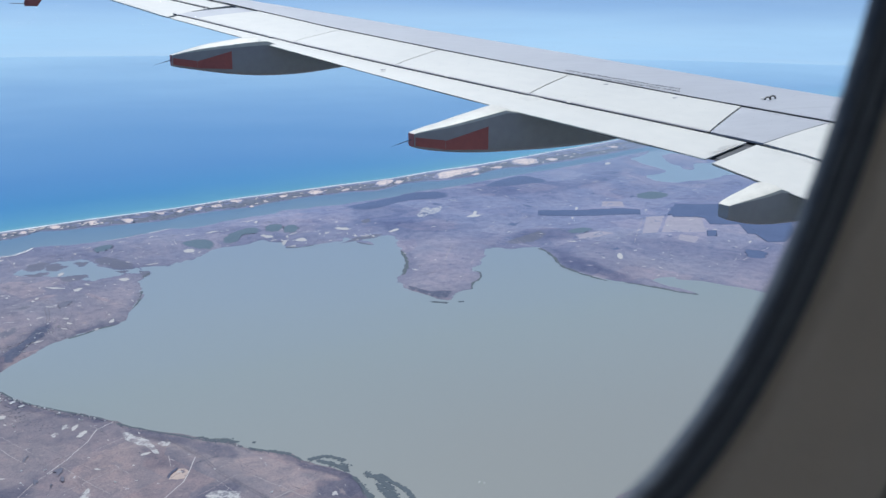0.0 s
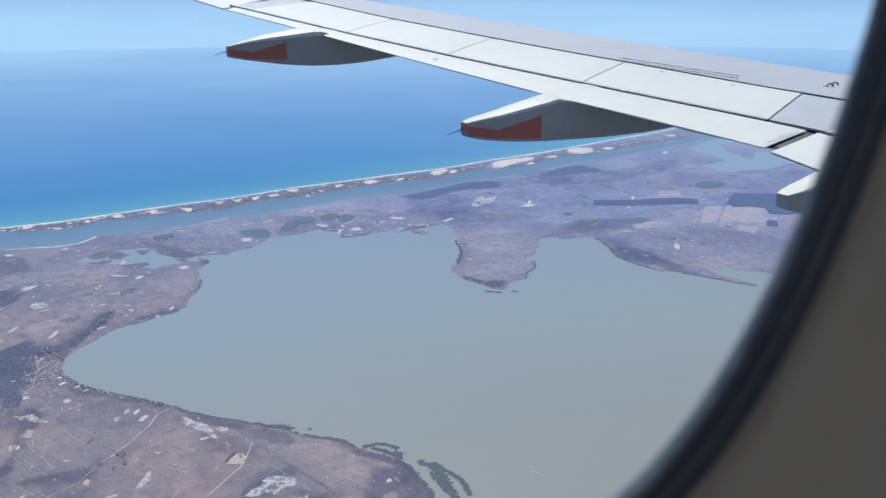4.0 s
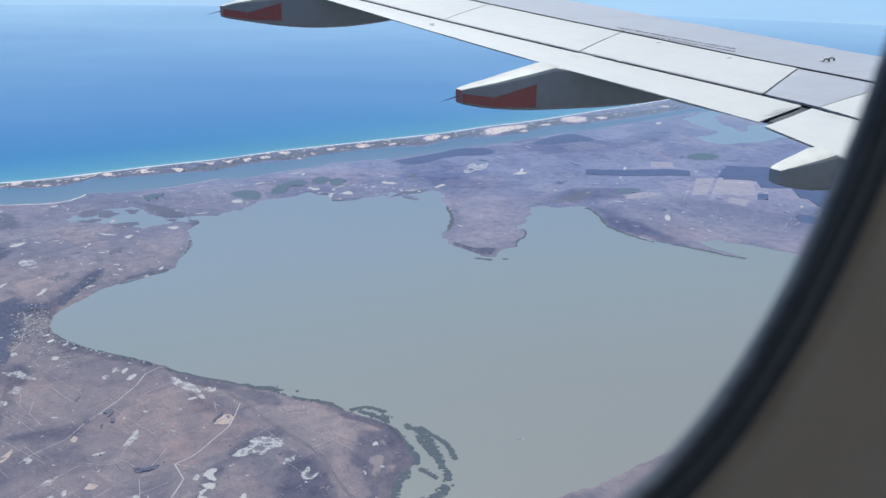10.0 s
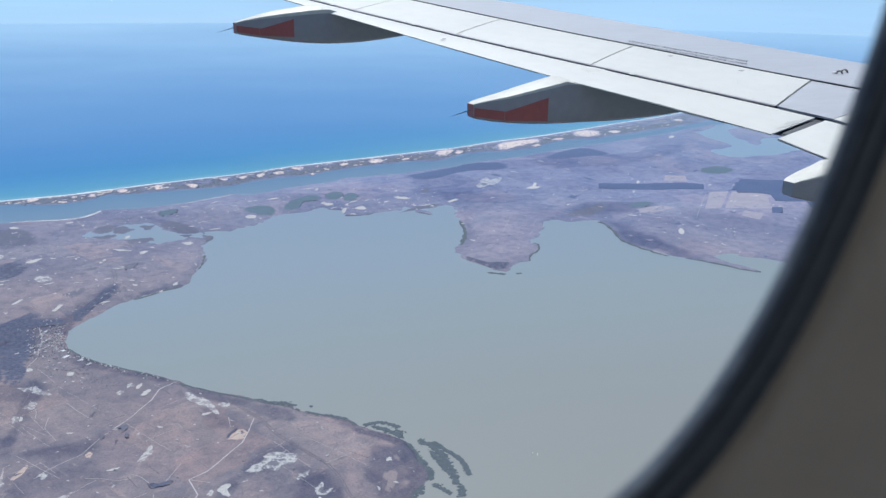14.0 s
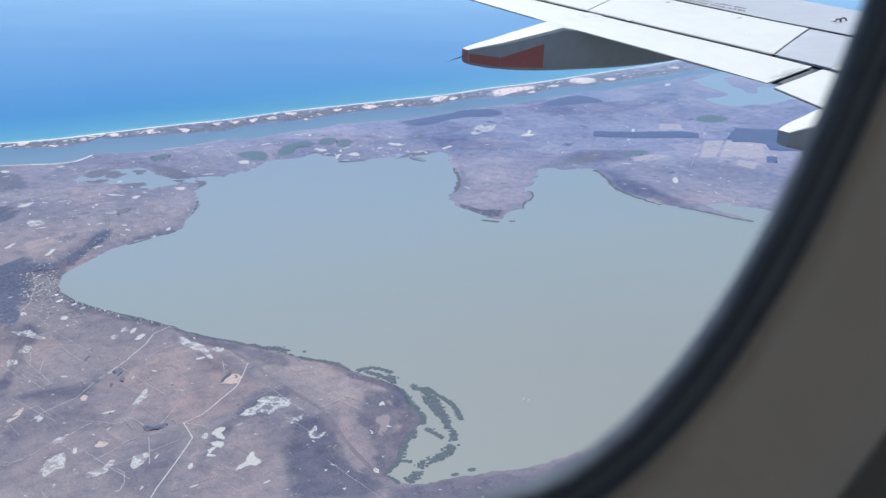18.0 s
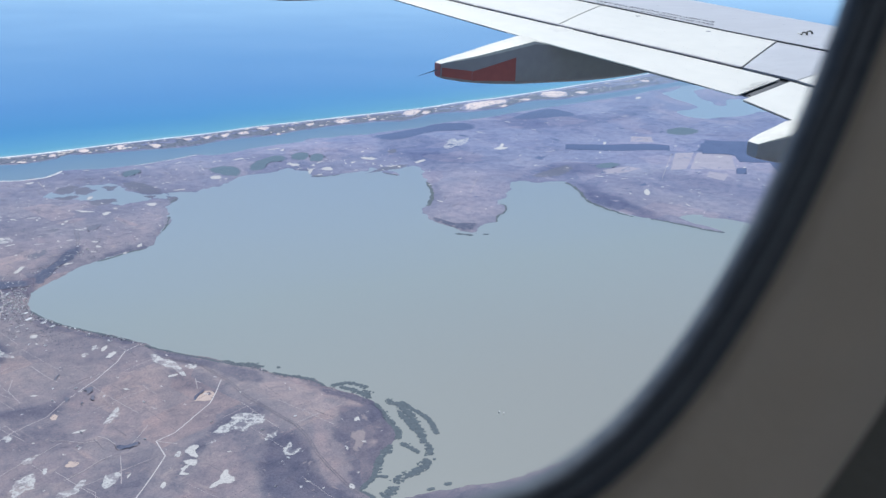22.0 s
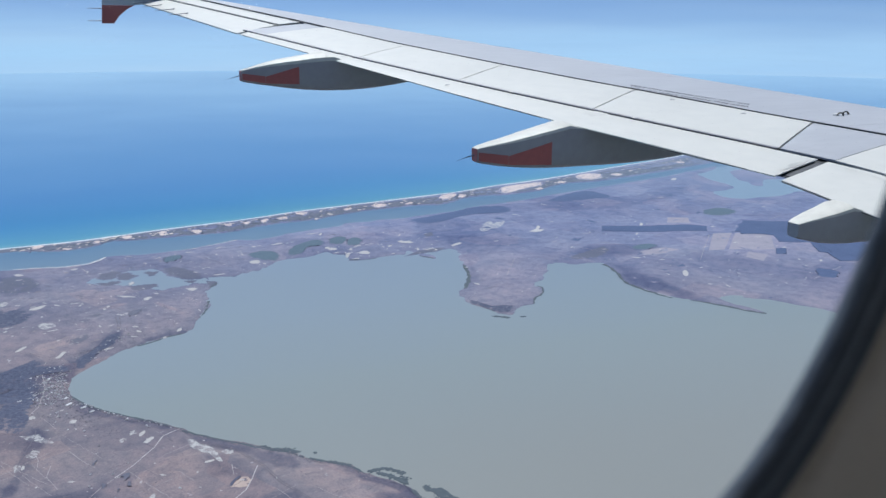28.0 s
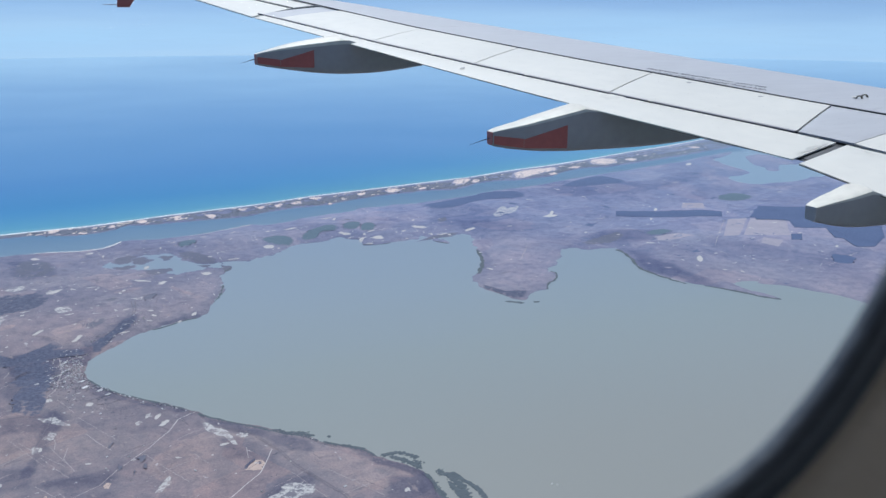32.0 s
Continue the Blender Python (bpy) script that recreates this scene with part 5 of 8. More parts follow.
patch("sand_dune", [(450.3, 935), (464, 948.7), (470.2, 943.3), (455.8, 929.9)], M_SAND, "bare pale pinkish sand dune on the barrier", "sand dune", seed=724, lift=0.05, height=0.25, crown=0.15, ragged=0.9)
patch("sand_dune", [(503.1, 941), (524.7, 972.2), (554.3, 983.4), (581.1, 988.1), (602.9, 990.2), (596.1, 971.7), (559.8, 950.7), (529, 937.1), (511.8, 927.7)], M_SAND, "bare pale pinkish sand dune on the barrier", "sand dune", seed=731, lift=0.05, height=0.25, crown=0.15, ragged=0.9)
patch("sand_dune", [(605.8, 977.1), (624.3, 984.3), (630.7, 978.3), (614.3, 966.6)], M_SAND, "bare pale pinkish sand dune on the barrier", "sand dune", seed=738, lift=0.05, height=0.25, crown=0.15, ragged=0.9)
patch("sand_dune", [(560, 946.9), (574.5, 954.2), (578.7, 949.1), (563, 938.5)], M_SAND, "bare pale pinkish sand dune on the barrier", "sand dune", seed=745, lift=0.05, height=0.25, crown=0.15, ragged=0.9)
patch("sand_dune", [(649.3, 998.5), (671.7, 1018.8), (703.2, 1019.3), (700, 993.3), (671.2, 971.2), (648.8, 981.6)], M_SAND, "bare pale pinkish sand dune on the barrier", "sand dune", seed=752, lift=0.05, height=0.25, crown=0.15, ragged=0.9)
patch("sand_dune", [(708.1, 999.9), (726.5, 1008.4), (732.7, 997.7), (710.9, 985.9)], M_SAND, "bare pale pinkish sand dune on the barrier", "sand dune", seed=759, lift=0.05, height=0.25, crown=0.15, ragged=0.9)
patch("sand_dune", [(857.6, 1056.2), (872.8, 1057.5), (874.3, 1041.6), (856, 1036.2)], M_SAND, "bare pale pinkish sand dune on the barrier", "sand dune", seed=766, lift=0.05, height=0.25, crown=0.15, ragged=0.9)
patch("sand_dune", [(33.8, 868.6), (37.9, 874.2), (40.4, 868.7), (36.3, 863.2)], M_SAND, "bare pale pinkish sand dune on the barrier", "sand dune", seed=773, lift=0.05, height=0.25, crown=0.15, ragged=0.9)
patch("sand_dune", [(48.1, 868.6), (54.4, 875.9), (56.9, 870.4), (51.5, 862.9)], M_SAND, "bare pale pinkish sand dune on the barrier", "sand dune", seed=780, lift=0.05, height=0.25, crown=0.15, ragged=0.9)
patch("sand_dune", [(305.9, 919), (315.7, 925.4), (319.4, 921.1), (309.8, 911.7)], M_SAND, "bare pale pinkish sand dune on the barrier", "sand dune", seed=787, lift=0.05, height=0.25, crown=0.15, ragged=0.9)
patch("sand_dune", [(378.9, 922.5), (390.9, 932.1), (394.6, 927.7), (383.7, 917.8)], M_SAND, "bare pale pinkish sand dune on the barrier", "sand dune", seed=794, lift=0.05, height=0.25, crown=0.15, ragged=0.9)
patch("sand_dune", [(191.1, 890.7), (199.2, 896.4), (202.8, 892.5), (195.2, 884.1)], M_SAND, "bare pale pinkish sand dune on the barrier", "sand dune", seed=801, lift=0.05, height=0.25, crown=0.15, ragged=0.9)
patch("sand_dune", [(208.7, 893.4), (217.6, 901.8), (222.3, 897.5), (212.8, 886.7)], M_SAND, "bare pale pinkish sand dune on the barrier", "sand dune", seed=808, lift=0.05, height=0.25, crown=0.15, ragged=0.9)
ribbon("road", [(58.7, 437.7), (48.7, 431), (45.6, 424.6), (42.9, 418.4), (32.2, 404.2), (22.7, 395)], 0.40, M_ROAD, "pale unsealed gravel road through grazing land", "road", seed=815, ragged=0.3, step=-2)
ribbon("road", [(22.1, 394.1), (16.2, 388.5), (8.4, 377.6), (2.6, 374.3), (-5.9, 368.7), (-10.8, 363.5)], 0.34, M_PATH, "narrow pale earth track across paddocks", "road", seed=822, ragged=0.3, step=-2)
ribbon("road", [(83.4, 380.3), (78.3, 369.4), (73.2, 360.2), (63.9, 351.1), (54.4, 341.9), (46.4, 338.4), (47, 332.6), (47.7, 326), (39.4, 312.2), (29.2, 296.1), (24.8, 287.8)], 0.40, M_ROAD, "pale unsealed gravel road through grazing land", "road", seed=829, ragged=0.3, step=-2)
ribbon("road", [(-21.2, 332.2), (-10.4, 336.7), (-3.2, 342.3), (4.3, 346.8), (8.8, 350.9), (12.2, 352.8)], 0.32, M_PATH, "narrow pale earth track across paddocks", "road", seed=836, ragged=0.3, step=-2)
ribbon("road", [(8.1, 355.9), (14.4, 353.3), (20.5, 348.9), (25.3, 348.9)], 0.32, M_PATH, "narrow pale earth track across paddocks", "road", seed=843, ragged=0.3, step=-2)
ribbon("road", [(10.2, 323.3), (17.3, 327.5), (24.2, 333.3), (29.2, 335.3)], 0.32, M_PATH, "narrow pale earth track across paddocks", "road", seed=850, ragged=0.3, step=-2)
ribbon("road", [(25.7, 352.5), (28.9, 348.9), (32.6, 339.8)], 0.32, M_PATH, "narrow pale earth track across paddocks", "road", seed=857, ragged=0.3, step=-2)
ribbon("road", [(31.8, 333.3), (30.6, 323.3), (29.1, 313.1)], 0.32, M_PATH, "narrow pale earth track across paddocks", "road", seed=864, ragged=0.3, step=-2)
ribbon("road", [(37.1, 340.3), (46, 353.8)], 0.32, M_PATH, "narrow pale earth track across paddocks", "road", seed=871, ragged=0.3, step=-2)
ribbon("road", [(5.7, 431.7), (10, 420.4), (15.4, 409.7)], 0.32, M_PATH, "narrow pale earth track across paddocks", "road", seed=878, ragged=0.3, step=-2)
ribbon("road", [(-2.8, 419.3), (-5, 409.5), (-0.9, 395.3)], 0.32, M_PATH, "narrow pale earth track across paddocks", "road", seed=885, ragged=0.3, step=-2)
ribbon("road", [(-10, 439.8), (-7.8, 427.5), (-8.5, 420.4)], 0.32, M_PATH, "narrow pale earth track across paddocks", "road", seed=892, ragged=0.3, step=-2)
ribbon("road", [(33.2, 785.4), (38.1, 750.7)], 0.32, M_PATH, "narrow pale earth track across paddocks", "road", seed=899, ragged=0.3, step=-2)
ribbon("road", [(370.5, 654.5), (355.8, 635.1), (343.9, 617.8)], 0.32, M_PATH, "narrow pale earth track across paddocks", "road", seed=906, ragged=0.3, step=-2)
ribbon("road", [(588, 660.9), (520.9, 593.8)], 0.32, M_PATH, "narrow pale earth track across paddocks", "road", seed=913, ragged=0.3, step=-2)
ribbon("road", [(519.2, 626.4), (536, 608.5)], 0.32, M_PATH, "narrow pale earth track across paddocks", "road", seed=920, ragged=0.3, step=-2)
ribbon("road", [(46.4, 338.4), (53.8, 332.6)], 0.32, M_PATH, "narrow pale earth track across paddocks", "road", seed=927, ragged=0.3, step=-2)
ribbon("road", [(17.2, 315.2), (19.8, 311.4), (19, 304.8), (16.6, 300.2)], 0.32, M_PATH, "narrow pale earth track across paddocks", "road", seed=934, ragged=0.3, step=-2)
ribbon("road", [(100.7, 327.6), (106.8, 329.3), (114, 332)], 0.32, M_PATH, "narrow pale earth track across paddocks", "road", seed=941, ragged=0.3, step=-2)
ribbon("road", [(0, 559.2), (-4.2, 541.2), (-6.8, 532.9)], 0.32, M_PATH, "narrow pale earth track across paddocks", "road", seed=948, ragged=0.3, step=-2)
ribbon("road", [(72.9, 386.3), (71.7, 376.6)], 0.32, M_PATH, "narrow pale earth track across paddocks", "road", seed=955, ragged=0.3, step=-2)
ribbon("track", [(63.7, 414.9), (77.4, 401.5), (85.6, 378.2), (88.8, 359.5), (93.3, 347.8), (97.4, 335.6), (101.1, 327), (102.5, 313.8), (101.9, 303), (103, 292.4), (105.2, 279.1), (109.8, 267.3)], 0.32, M_TRACK, "dark straight drain and track across dry land", "track", seed=962, ragged=0.3, step=-2)
ribbon("track", [(63.9, 416.1), (77.8, 403.4), (86.5, 379.7), (89.8, 360.5), (94.3, 348.7), (98.4, 336.5), (102.2, 326.6), (103.6, 313.3), (102.9, 302.6), (104, 292), (106.4, 279.3), (111, 267.6)], 0.32, M_TRACK, "dark straight drain and track across dry land", "track", seed=969, ragged=0.3, step=-2)
ribbon("track", [(-6, 366.4), (-4.2, 358.9), (-2.1, 353)], 0.36, M_TRACK, "dark straight drain and track across dry land", "track", seed=976, ragged=0.3, step=-2)
ribbon("track", [(-18.2, 584.5), (-8.8, 577.9), (-1.3, 565.8)], 0.36, M_TRACK, "dark straight drain and track across dry land", "track", seed=983, ragged=0.3, step=-2)
ribbon("track", [(46.2, 632), (45.6, 611.7), (43.9, 597.7)], 0.36, M_TRACK, "dark straight drain and track across dry land", "track", seed=990, ragged=0.3, step=-2)
ribbon("track", [(48.6, 631.1), (47.7, 614.7), (45.5, 599.6)], 0.36, M_TRACK, "dark straight drain and track across dry land", "track", seed=997, ragged=0.3, step=-2)
ribbon("track", [(11.2, 565.2), (22.7, 569.4), (29.6, 573.3)], 0.36, M_TRACK, "dark straight drain and track across dry land", "track", seed=1004, ragged=0.3, step=-2)
ribbon("track", [(-14.8, 377.3), (-9.5, 371.7)], 0.36, M_TRACK, "dark straight drain and track across dry land", "track", seed=1011, ragged=0.3, step=-2)
ribbon("track", [(32.7, 358.1), (36.4, 348.2)], 0.36, M_TRACK, "dark straight drain and track across dry land", "track", seed=1018, ragged=0.3, step=-2)
ribbon("track", [(24, 350.4), (26.6, 340.9)], 0.36, M_TRACK, "dark straight drain and track across dry land", "track", seed=1025, ragged=0.3, step=-2)
ribbon("track", [(99.8, 331), (101.3, 323.9)], 0.36, M_TRACK, "dark straight drain and track across dry land", "track", seed=1032, ragged=0.3, step=-2)
ribbon("track", [(54.3, 361.3), (58.9, 362.6)], 0.36, M_TRACK, "dark straight drain and track across dry land", "track", seed=1039, ragged=0.3, step=-2)
ribbon("track", [(-16.5, 426), (-8.6, 454.1), (-8, 460.8)], 0.36, M_TRACK, "dark straight drain and track across dry land", "track", seed=1046, ragged=0.3, step=-2)
ribbon("shore_scrub", [(58.8, 434.8), (69.1, 421.6), (81.5, 407.9), (91.5, 397.3), (99.4, 390.3), (105.5, 382.1)], 1.6, M_REED, "dark scrubby fringe along the lake shore", "scrub", seed=1053, lift=0.06, ragged=0.9, step=1.2)
ribbon("shore_scrub", [(107.7, 380), (116.2, 371.6), (122.7, 364.1), (125.7, 356.9)], 1.4, M_REED, "dark scrubby fringe along the lake shore", "scrub", seed=1060, lift=0.06, ragged=0.9, step=1.2)
ribbon("shore_scrub", [(327.4, 663.4), (320.3, 640), (306.7, 613.8), (297.5, 600.8)], 2.6, M_REED, "dark scrubby fringe along the lake shore", "scrub", seed=1067, lift=0.06, ragged=0.9, step=1.2)
ribbon("shore_scrub", [(437.3, 618.4), (434.5, 600.9), (428.1, 581.8), (421, 560.8), (422.7, 539.5), (428.3, 516.3)], 2.6, M_REED, "dark scrubby fringe along the lake shore", "scrub", seed=1074, lift=0.06, ragged=0.9, step=1.2)
ribbon("shore_scrub", [(437.3, 505.8), (447.1, 492.2), (452.4, 481.9), (457.9, 470.4), (466.2, 459.3)], 2.2, M_REED, "dark scrubby fringe along the lake shore", "scrub", seed=1081, lift=0.06, ragged=0.9, step=1.2)
ribbon("shore_scrub", [(352.2, 584.8), (353.3, 578), (343.5, 562.8), (336.6, 559.3), (326.3, 545.4)], 1.6, M_REED, "dark scrubby fringe along the lake shore", "scrub", seed=1088, lift=0.06, ragged=0.9, step=1.2)
ribbon("shore_scrub", [(53.3, 570.1), (61.7, 573.8), (70.3, 578.6), (82.3, 582.5)], 1.6, M_REED, "dark scrubby fringe along the lake shore", "scrub", seed=1095, lift=0.06, ragged=0.9, step=1.2)
ribbon("shore_scrub", [(98.8, 610.5), (107.2, 629.2), (111.9, 647.7)], 1.4, M_REED, "dark scrubby fringe along the lake shore", "scrub", seed=1102, lift=0.06, ragged=0.9, step=1.2)
ribbon("shore_scrub", [(119.9, 682), (127.1, 692.7)], 1.6, M_REED, "dark scrubby fringe along the lake shore", "scrub", seed=1109, lift=0.06, ragged=0.9, step=1.2)
ribbon("shore_scrub", [(244.5, 718.4), (255.3, 712.8), (268.7, 714.3)], 1.4, M_REED, "dark scrubby fringe along the lake shore", "scrub", seed=1116, lift=0.06, ragged=0.9, step=1.2)
ribbon("shore_scrub", [(305.8, 706), (313.6, 693.3)], 1.4, M_REED, "dark scrubby fringe along the lake shore", "scrub", seed=1123, lift=0.06, ragged=0.9, step=1.2)
ribbon("shore_scrub", [(10.6, 502.5), (18.4, 485.5), (27.3, 473.3), (41, 457.2), (53.2, 443.5)], 1.2, M_REED, "dark scrubby fringe along the lake shore", "scrub", seed=1130, lift=0.06, ragged=0.9, step=1.2)
patch("marsh", [(42.9, 742.1), (48.1, 754.5), (61.2, 757.3), (57.4, 740.6), (48.7, 736.6)], M_MARSH, "dark purple-grey marshy low ground", "marsh", seed=1137, lift=0.05, ragged=1.2)
patch("marsh", [(92, 750.6), (104.4, 750.1), (114.9, 731.8), (118.2, 712.8), (107.4, 713.1), (99.1, 729.9)], M_MARSH, "dark purple-grey marshy low ground", "marsh", seed=1144, lift=0.05, ragged=1.2)
patch("marsh", [(62.8, 711.6), (76.7, 706.8), (77.9, 696.6), (67, 694)], M_MARSH, "dark purple-grey marshy low ground", "marsh", seed=1151, lift=0.05, ragged=1.2)
patch("marsh", [(120.6, 701.7), (127.8, 694.1), (122.9, 684.2), (119.5, 688.7)], M_MARSH, "dark purple-grey marshy low ground", "marsh", seed=1158, lift=0.05, ragged=1.2)
patch("marsh", [(-25.3, 768.9), (-10.1, 770.7), (-1.7, 747.1), (-3.7, 724.9), (-25.1, 726)], M_MARSH, "dark purple-grey marshy low ground", "marsh", seed=1165, lift=0.05, ragged=1.2)
patch("marsh", [(29.6, 643.3), (36.1, 646.3), (37.9, 641.6), (32.9, 638.1)], M_MARSH, "dark purple-grey marshy low ground", "marsh", seed=1172, lift=0.05, ragged=1.2)
patch("marsh", [(12.5, 590.7), (24.7, 597.7), (27.6, 592), (17, 582.3)], M_MARSH, "dark purple-grey marshy low ground", "marsh", seed=1179, lift=0.05, ragged=1.2)
patch("marsh", [(293.2, 710.2), (311, 720.9), (337.5, 725), (327.7, 715.3), (310.2, 712.7)], M_MARSH, "dark purple-grey marshy low ground", "marsh", seed=1186, lift=0.05, ragged=1.2)
patch("marsh", [(339.5, 774.8), (348.9, 781.6), (348.2, 772), (339.4, 765.3)], M_MARSH, "dark purple-grey marshy low ground", "marsh", seed=1193, lift=0.05, ragged=1.2)
patch("marsh", [(419.5, 645.7), (452.6, 661.1), (469.7, 659.7), (451.2, 641), (425.9, 637.7)], M_MARSH, "dark purple-grey marshy low ground", "marsh", seed=1200, lift=0.05, ragged=1.2)
reed_bed([(129.1, 356.2), (134.7, 356.3), (138.6, 354.2), (142.6, 348.4)], 1.2, 323)
reed_bed([(138.7, 344.1), (141.8, 342.3), (145.8, 342.5), (147.1, 336.2)], 2.6, 326)
reed_bed([(146.7, 335.2), (151.5, 328.9), (152.9, 322.8), (155.1, 315.5), (155.9, 308.4), (155, 302.2), (154.3, 299)], 1.1, 329)
reed_bed([(146.9, 332.9), (149.1, 326.5), (150.3, 320.6), (149.3, 310.6), (147.7, 301.2), (146.7, 294.9)], 2.2, 332)
reed_bed([(147.1, 321.9), (147.1, 314.5), (146.6, 305.6)], 1.0, 335)
reed_bed([(147.1, 291), (145.5, 287.9), (143.8, 285.4)], 1.5, 338)
reed_bed([(137.3, 296.8), (138.7, 295.3)], 1.4, 341)
reed_bed([(138.8, 293.4), (140.4, 289.1)], 0.9, 344)
reed_bed([(141.4, 281.9), (137, 277.2), (131.3, 275.3), (127, 275.4)], 2.4, 347)
reed_bed([(126, 274.2), (122.4, 270), (118.3, 266.9), (113.7, 265.7)], 2.4, 350)
reed_bed([(126.5, 295.6), (130.2, 293.2), (131.6, 291.8)], 0.9, 353)
reed_bed([(119.2, 279.4), (121.4, 277.7)], 0.8, 356)
reed_bed([(139.8, 263.6), (141.6, 263.3)], 0.7, 359)
reed_bed([(149.3, 258.9), (152.4, 258)], 0.8, 362)
reed_bed([(133.3, 263.1), (134.7, 262.9)], 0.5, 365)
reed_bed([(91.1, 401.4), (93.9, 395.7)], 1.5, 368)
reed_bed([(95.8, 395.6), (100.2, 393.2), (104.6, 388.9)], 1.7, 371)
reed_bed([(115.9, 372.3), (122.7, 365.9)], 1.4, 374)
reed_bed([(111.7, 384.2), (113.8, 383.9)], 0.7, 377)
reed_bed([(140.3, 331.7), (139.6, 320.7), (139.8, 309.3), (137.5, 301.5)], 1.6, 380)
reed_bed([(131.9, 297.2), (125.4, 291.1), (121.4, 285.3), (116.9, 279.5), (110.9, 274.7)], 1.3, 383)
reed_bed([(109.3, 273), (111.8, 266.5)], 1.2, 386)
reed_bed([(132.3, 353.7), (136.8, 347.2), (140.5, 338.8)], 1.0, 389)
reed_bed([(287.1, 532.1), (291.6, 527.8), (294.7, 525.4)], 1.2, 392)
reed_bed([(303.9, 523.3), (305.8, 522.7)], 0.9, 395)
patch("wood", [(651.8, 691.5), (689.9, 678.3), (698.5, 647.6), (670.5, 612.2), (710.9, 588.1), (674.2, 551.7), (641.5, 534), (627.2, 540.8), (642.9, 560.6), (634.2, 570.8), (657, 596), (626.2, 610.8), (650.3, 641), (621.3, 655)], M_FARHAZED, "stepped dark plantation block beside pale fields", "woodland", lift=0.05, seed=32, height=0.3, crown=0.12, ragged=0.3, straight=True)
patch("wood", [(584.4, 528.5), (593.6, 529.3), (597.6, 515.3), (581.8, 504.3), (573.2, 511.6)], M_FARHAZED, "dark patch of woodland on dry grazing land", "woodland", lift=0.05, seed=38, height=0.3, crown=0.12, ragged=1.6)
patch("wood", [(-53.2, 639.6), (-35.2, 661.5), (-23.4, 679.5), (-10.5, 677.5), (-4.8, 655.4), (-15.2, 637.8), (-32.9, 634.3), (-43.3, 630.8)], M_WOOD, "dark patch of woodland on dry grazing land", "woodland", lift=0.05, seed=41, height=0.3, crown=0.12, ragged=1.6)
patch("salt_pan", [(-53.4, 629.7), (-39.8, 634.4), (-31, 638.6), (-36.6, 628.2), (-46.9, 622.4), (-53.6, 615.5)], M_SALT, "white crusted dry salt pan", "salt pan", lift=0.09, seed=122, ragged=2.2)
patch("salt_pan", [(648.5, 494.6), (651.6, 493.1), (636.5, 480.1), (639.6, 485.2)], M_SCALD, "white crusted dry salt pan", "salt pan", lift=0.09, seed=173, ragged=2.2)
patch("salt_pan", [(511.1, 403.2), (516.9, 403.9), (510.3, 399.1)], M_SCALD, "white crusted dry salt pan", "salt pan", lift=0.09, seed=176, ragged=2.2)
patch("field", [(761.5, 694.8), (812.1, 685.1), (783.3, 649.3), (741.9, 658.5)], M_FIELD, "pale bare stubble field", "field", lift=0.03, seed=254, ragged=0.3, straight=True)
ribbon("road", [(575.7, 483.4), (642.1, 458.3)], 0.36, M_ROAD, "pale unsealed gravel road through grazing land", "road", ragged=0.25, seed=305, step=-3)
ribbon("road", [(331.2, 260.5), (345.2, 263), (356, 264.2)], 0.36, M_ROAD, "pale unsealed gravel road through grazing land", "road", ragged=0.25, seed=311, step=-3)
patch("salt_pan", [(-60.1, 618), (-48.6, 619.5), (-43.9, 612.9), (-53.8, 608.6)], M_SALT, "white crusted dry salt pan", "salt pan", lift=0.09, seed=414, ragged=2.0)
patch("salt_pan", [(-28.9, 645.6), (-17.1, 635.9), (-22.6, 632.8)], M_SALT, "white crusted dry salt pan", "salt pan", lift=0.09, seed=421, ragged=2.0)
ribbon("track", [(-39.9, 461.7), (-21.5, 461.3), (-16.8, 468.4)], 0.8, M_TRACK, "dark straight drain and track across dry land", "track", ragged=0.35, seed=889, step=-2)
ribbon("track", [(-54.5, 438.7), (-38.9, 455.6)], 0.3, M_TRACK, "dark straight drain and track across dry land", "track", ragged=0.35, seed=896, step=-2)
ribbon("road", [(-46.6, 490), (-20.3, 519.8)], 0.34, M_PATH, "narrow pale earth track across paddocks", "road", ragged=0.35, seed=910, step=-2)
ribbon("road", [(-31.4, 520.7), (-24.8, 540.3)], 0.34, M_PATH, "narrow pale earth track across paddocks", "road", ragged=0.35, seed=917, step=-2)
ribbon("road", [(-51.2, 359.3), (-40.8, 360.3), (-31.1, 362.2)], 0.3, M_PATH, "narrow pale earth track across paddocks", "road", ragged=0.35, seed=952, step=-2)
ribbon("road", [(-48.4, 353.5), (-37, 354), (-25, 357.2), (-21.8, 378.4), (-19.3, 380)], 0.3, M_PATH, "narrow pale earth track across paddocks", "road", ragged=0.35, seed=966, step=-2)
ribbon("road", [(562.3, 507.8), (613.9, 527.4)], 0.40, M_ROAD, "pale unsealed gravel road through grazing land", "road", ragged=0.35, seed=987, step=-2)
patch("salt_pan", [(-40.6, 484.4), (-34.3, 491.3), (-36.5, 480.4), (-40.3, 479.6)], M_SALT, "white crusted dry salt pan", "salt pan", lift=0.09, seed=1246, ragged=1.2)
patch("salt_pan", [(-36.5, 453.2), (-32.1, 457), (-34.1, 449.5)], M_SALT, "white crusted dry salt pan", "salt pan", lift=0.09, seed=1253, ragged=1.2)
patch("salt_pan", [(-50.1, 626), (-34.9, 628.7), (-40.7, 610.4), (-50.3, 618.9)], M_SALT, "white crusted dry salt pan", "salt pan", lift=0.09, seed=1281, ragged=1.2)
patch("salt_pan", [(-45.7, 665.5), (-38.4, 670.9), (-42.3, 661.4)], M_SALT, "white crusted dry salt pan", "salt pan", lift=0.09, seed=1288, ragged=1.2)
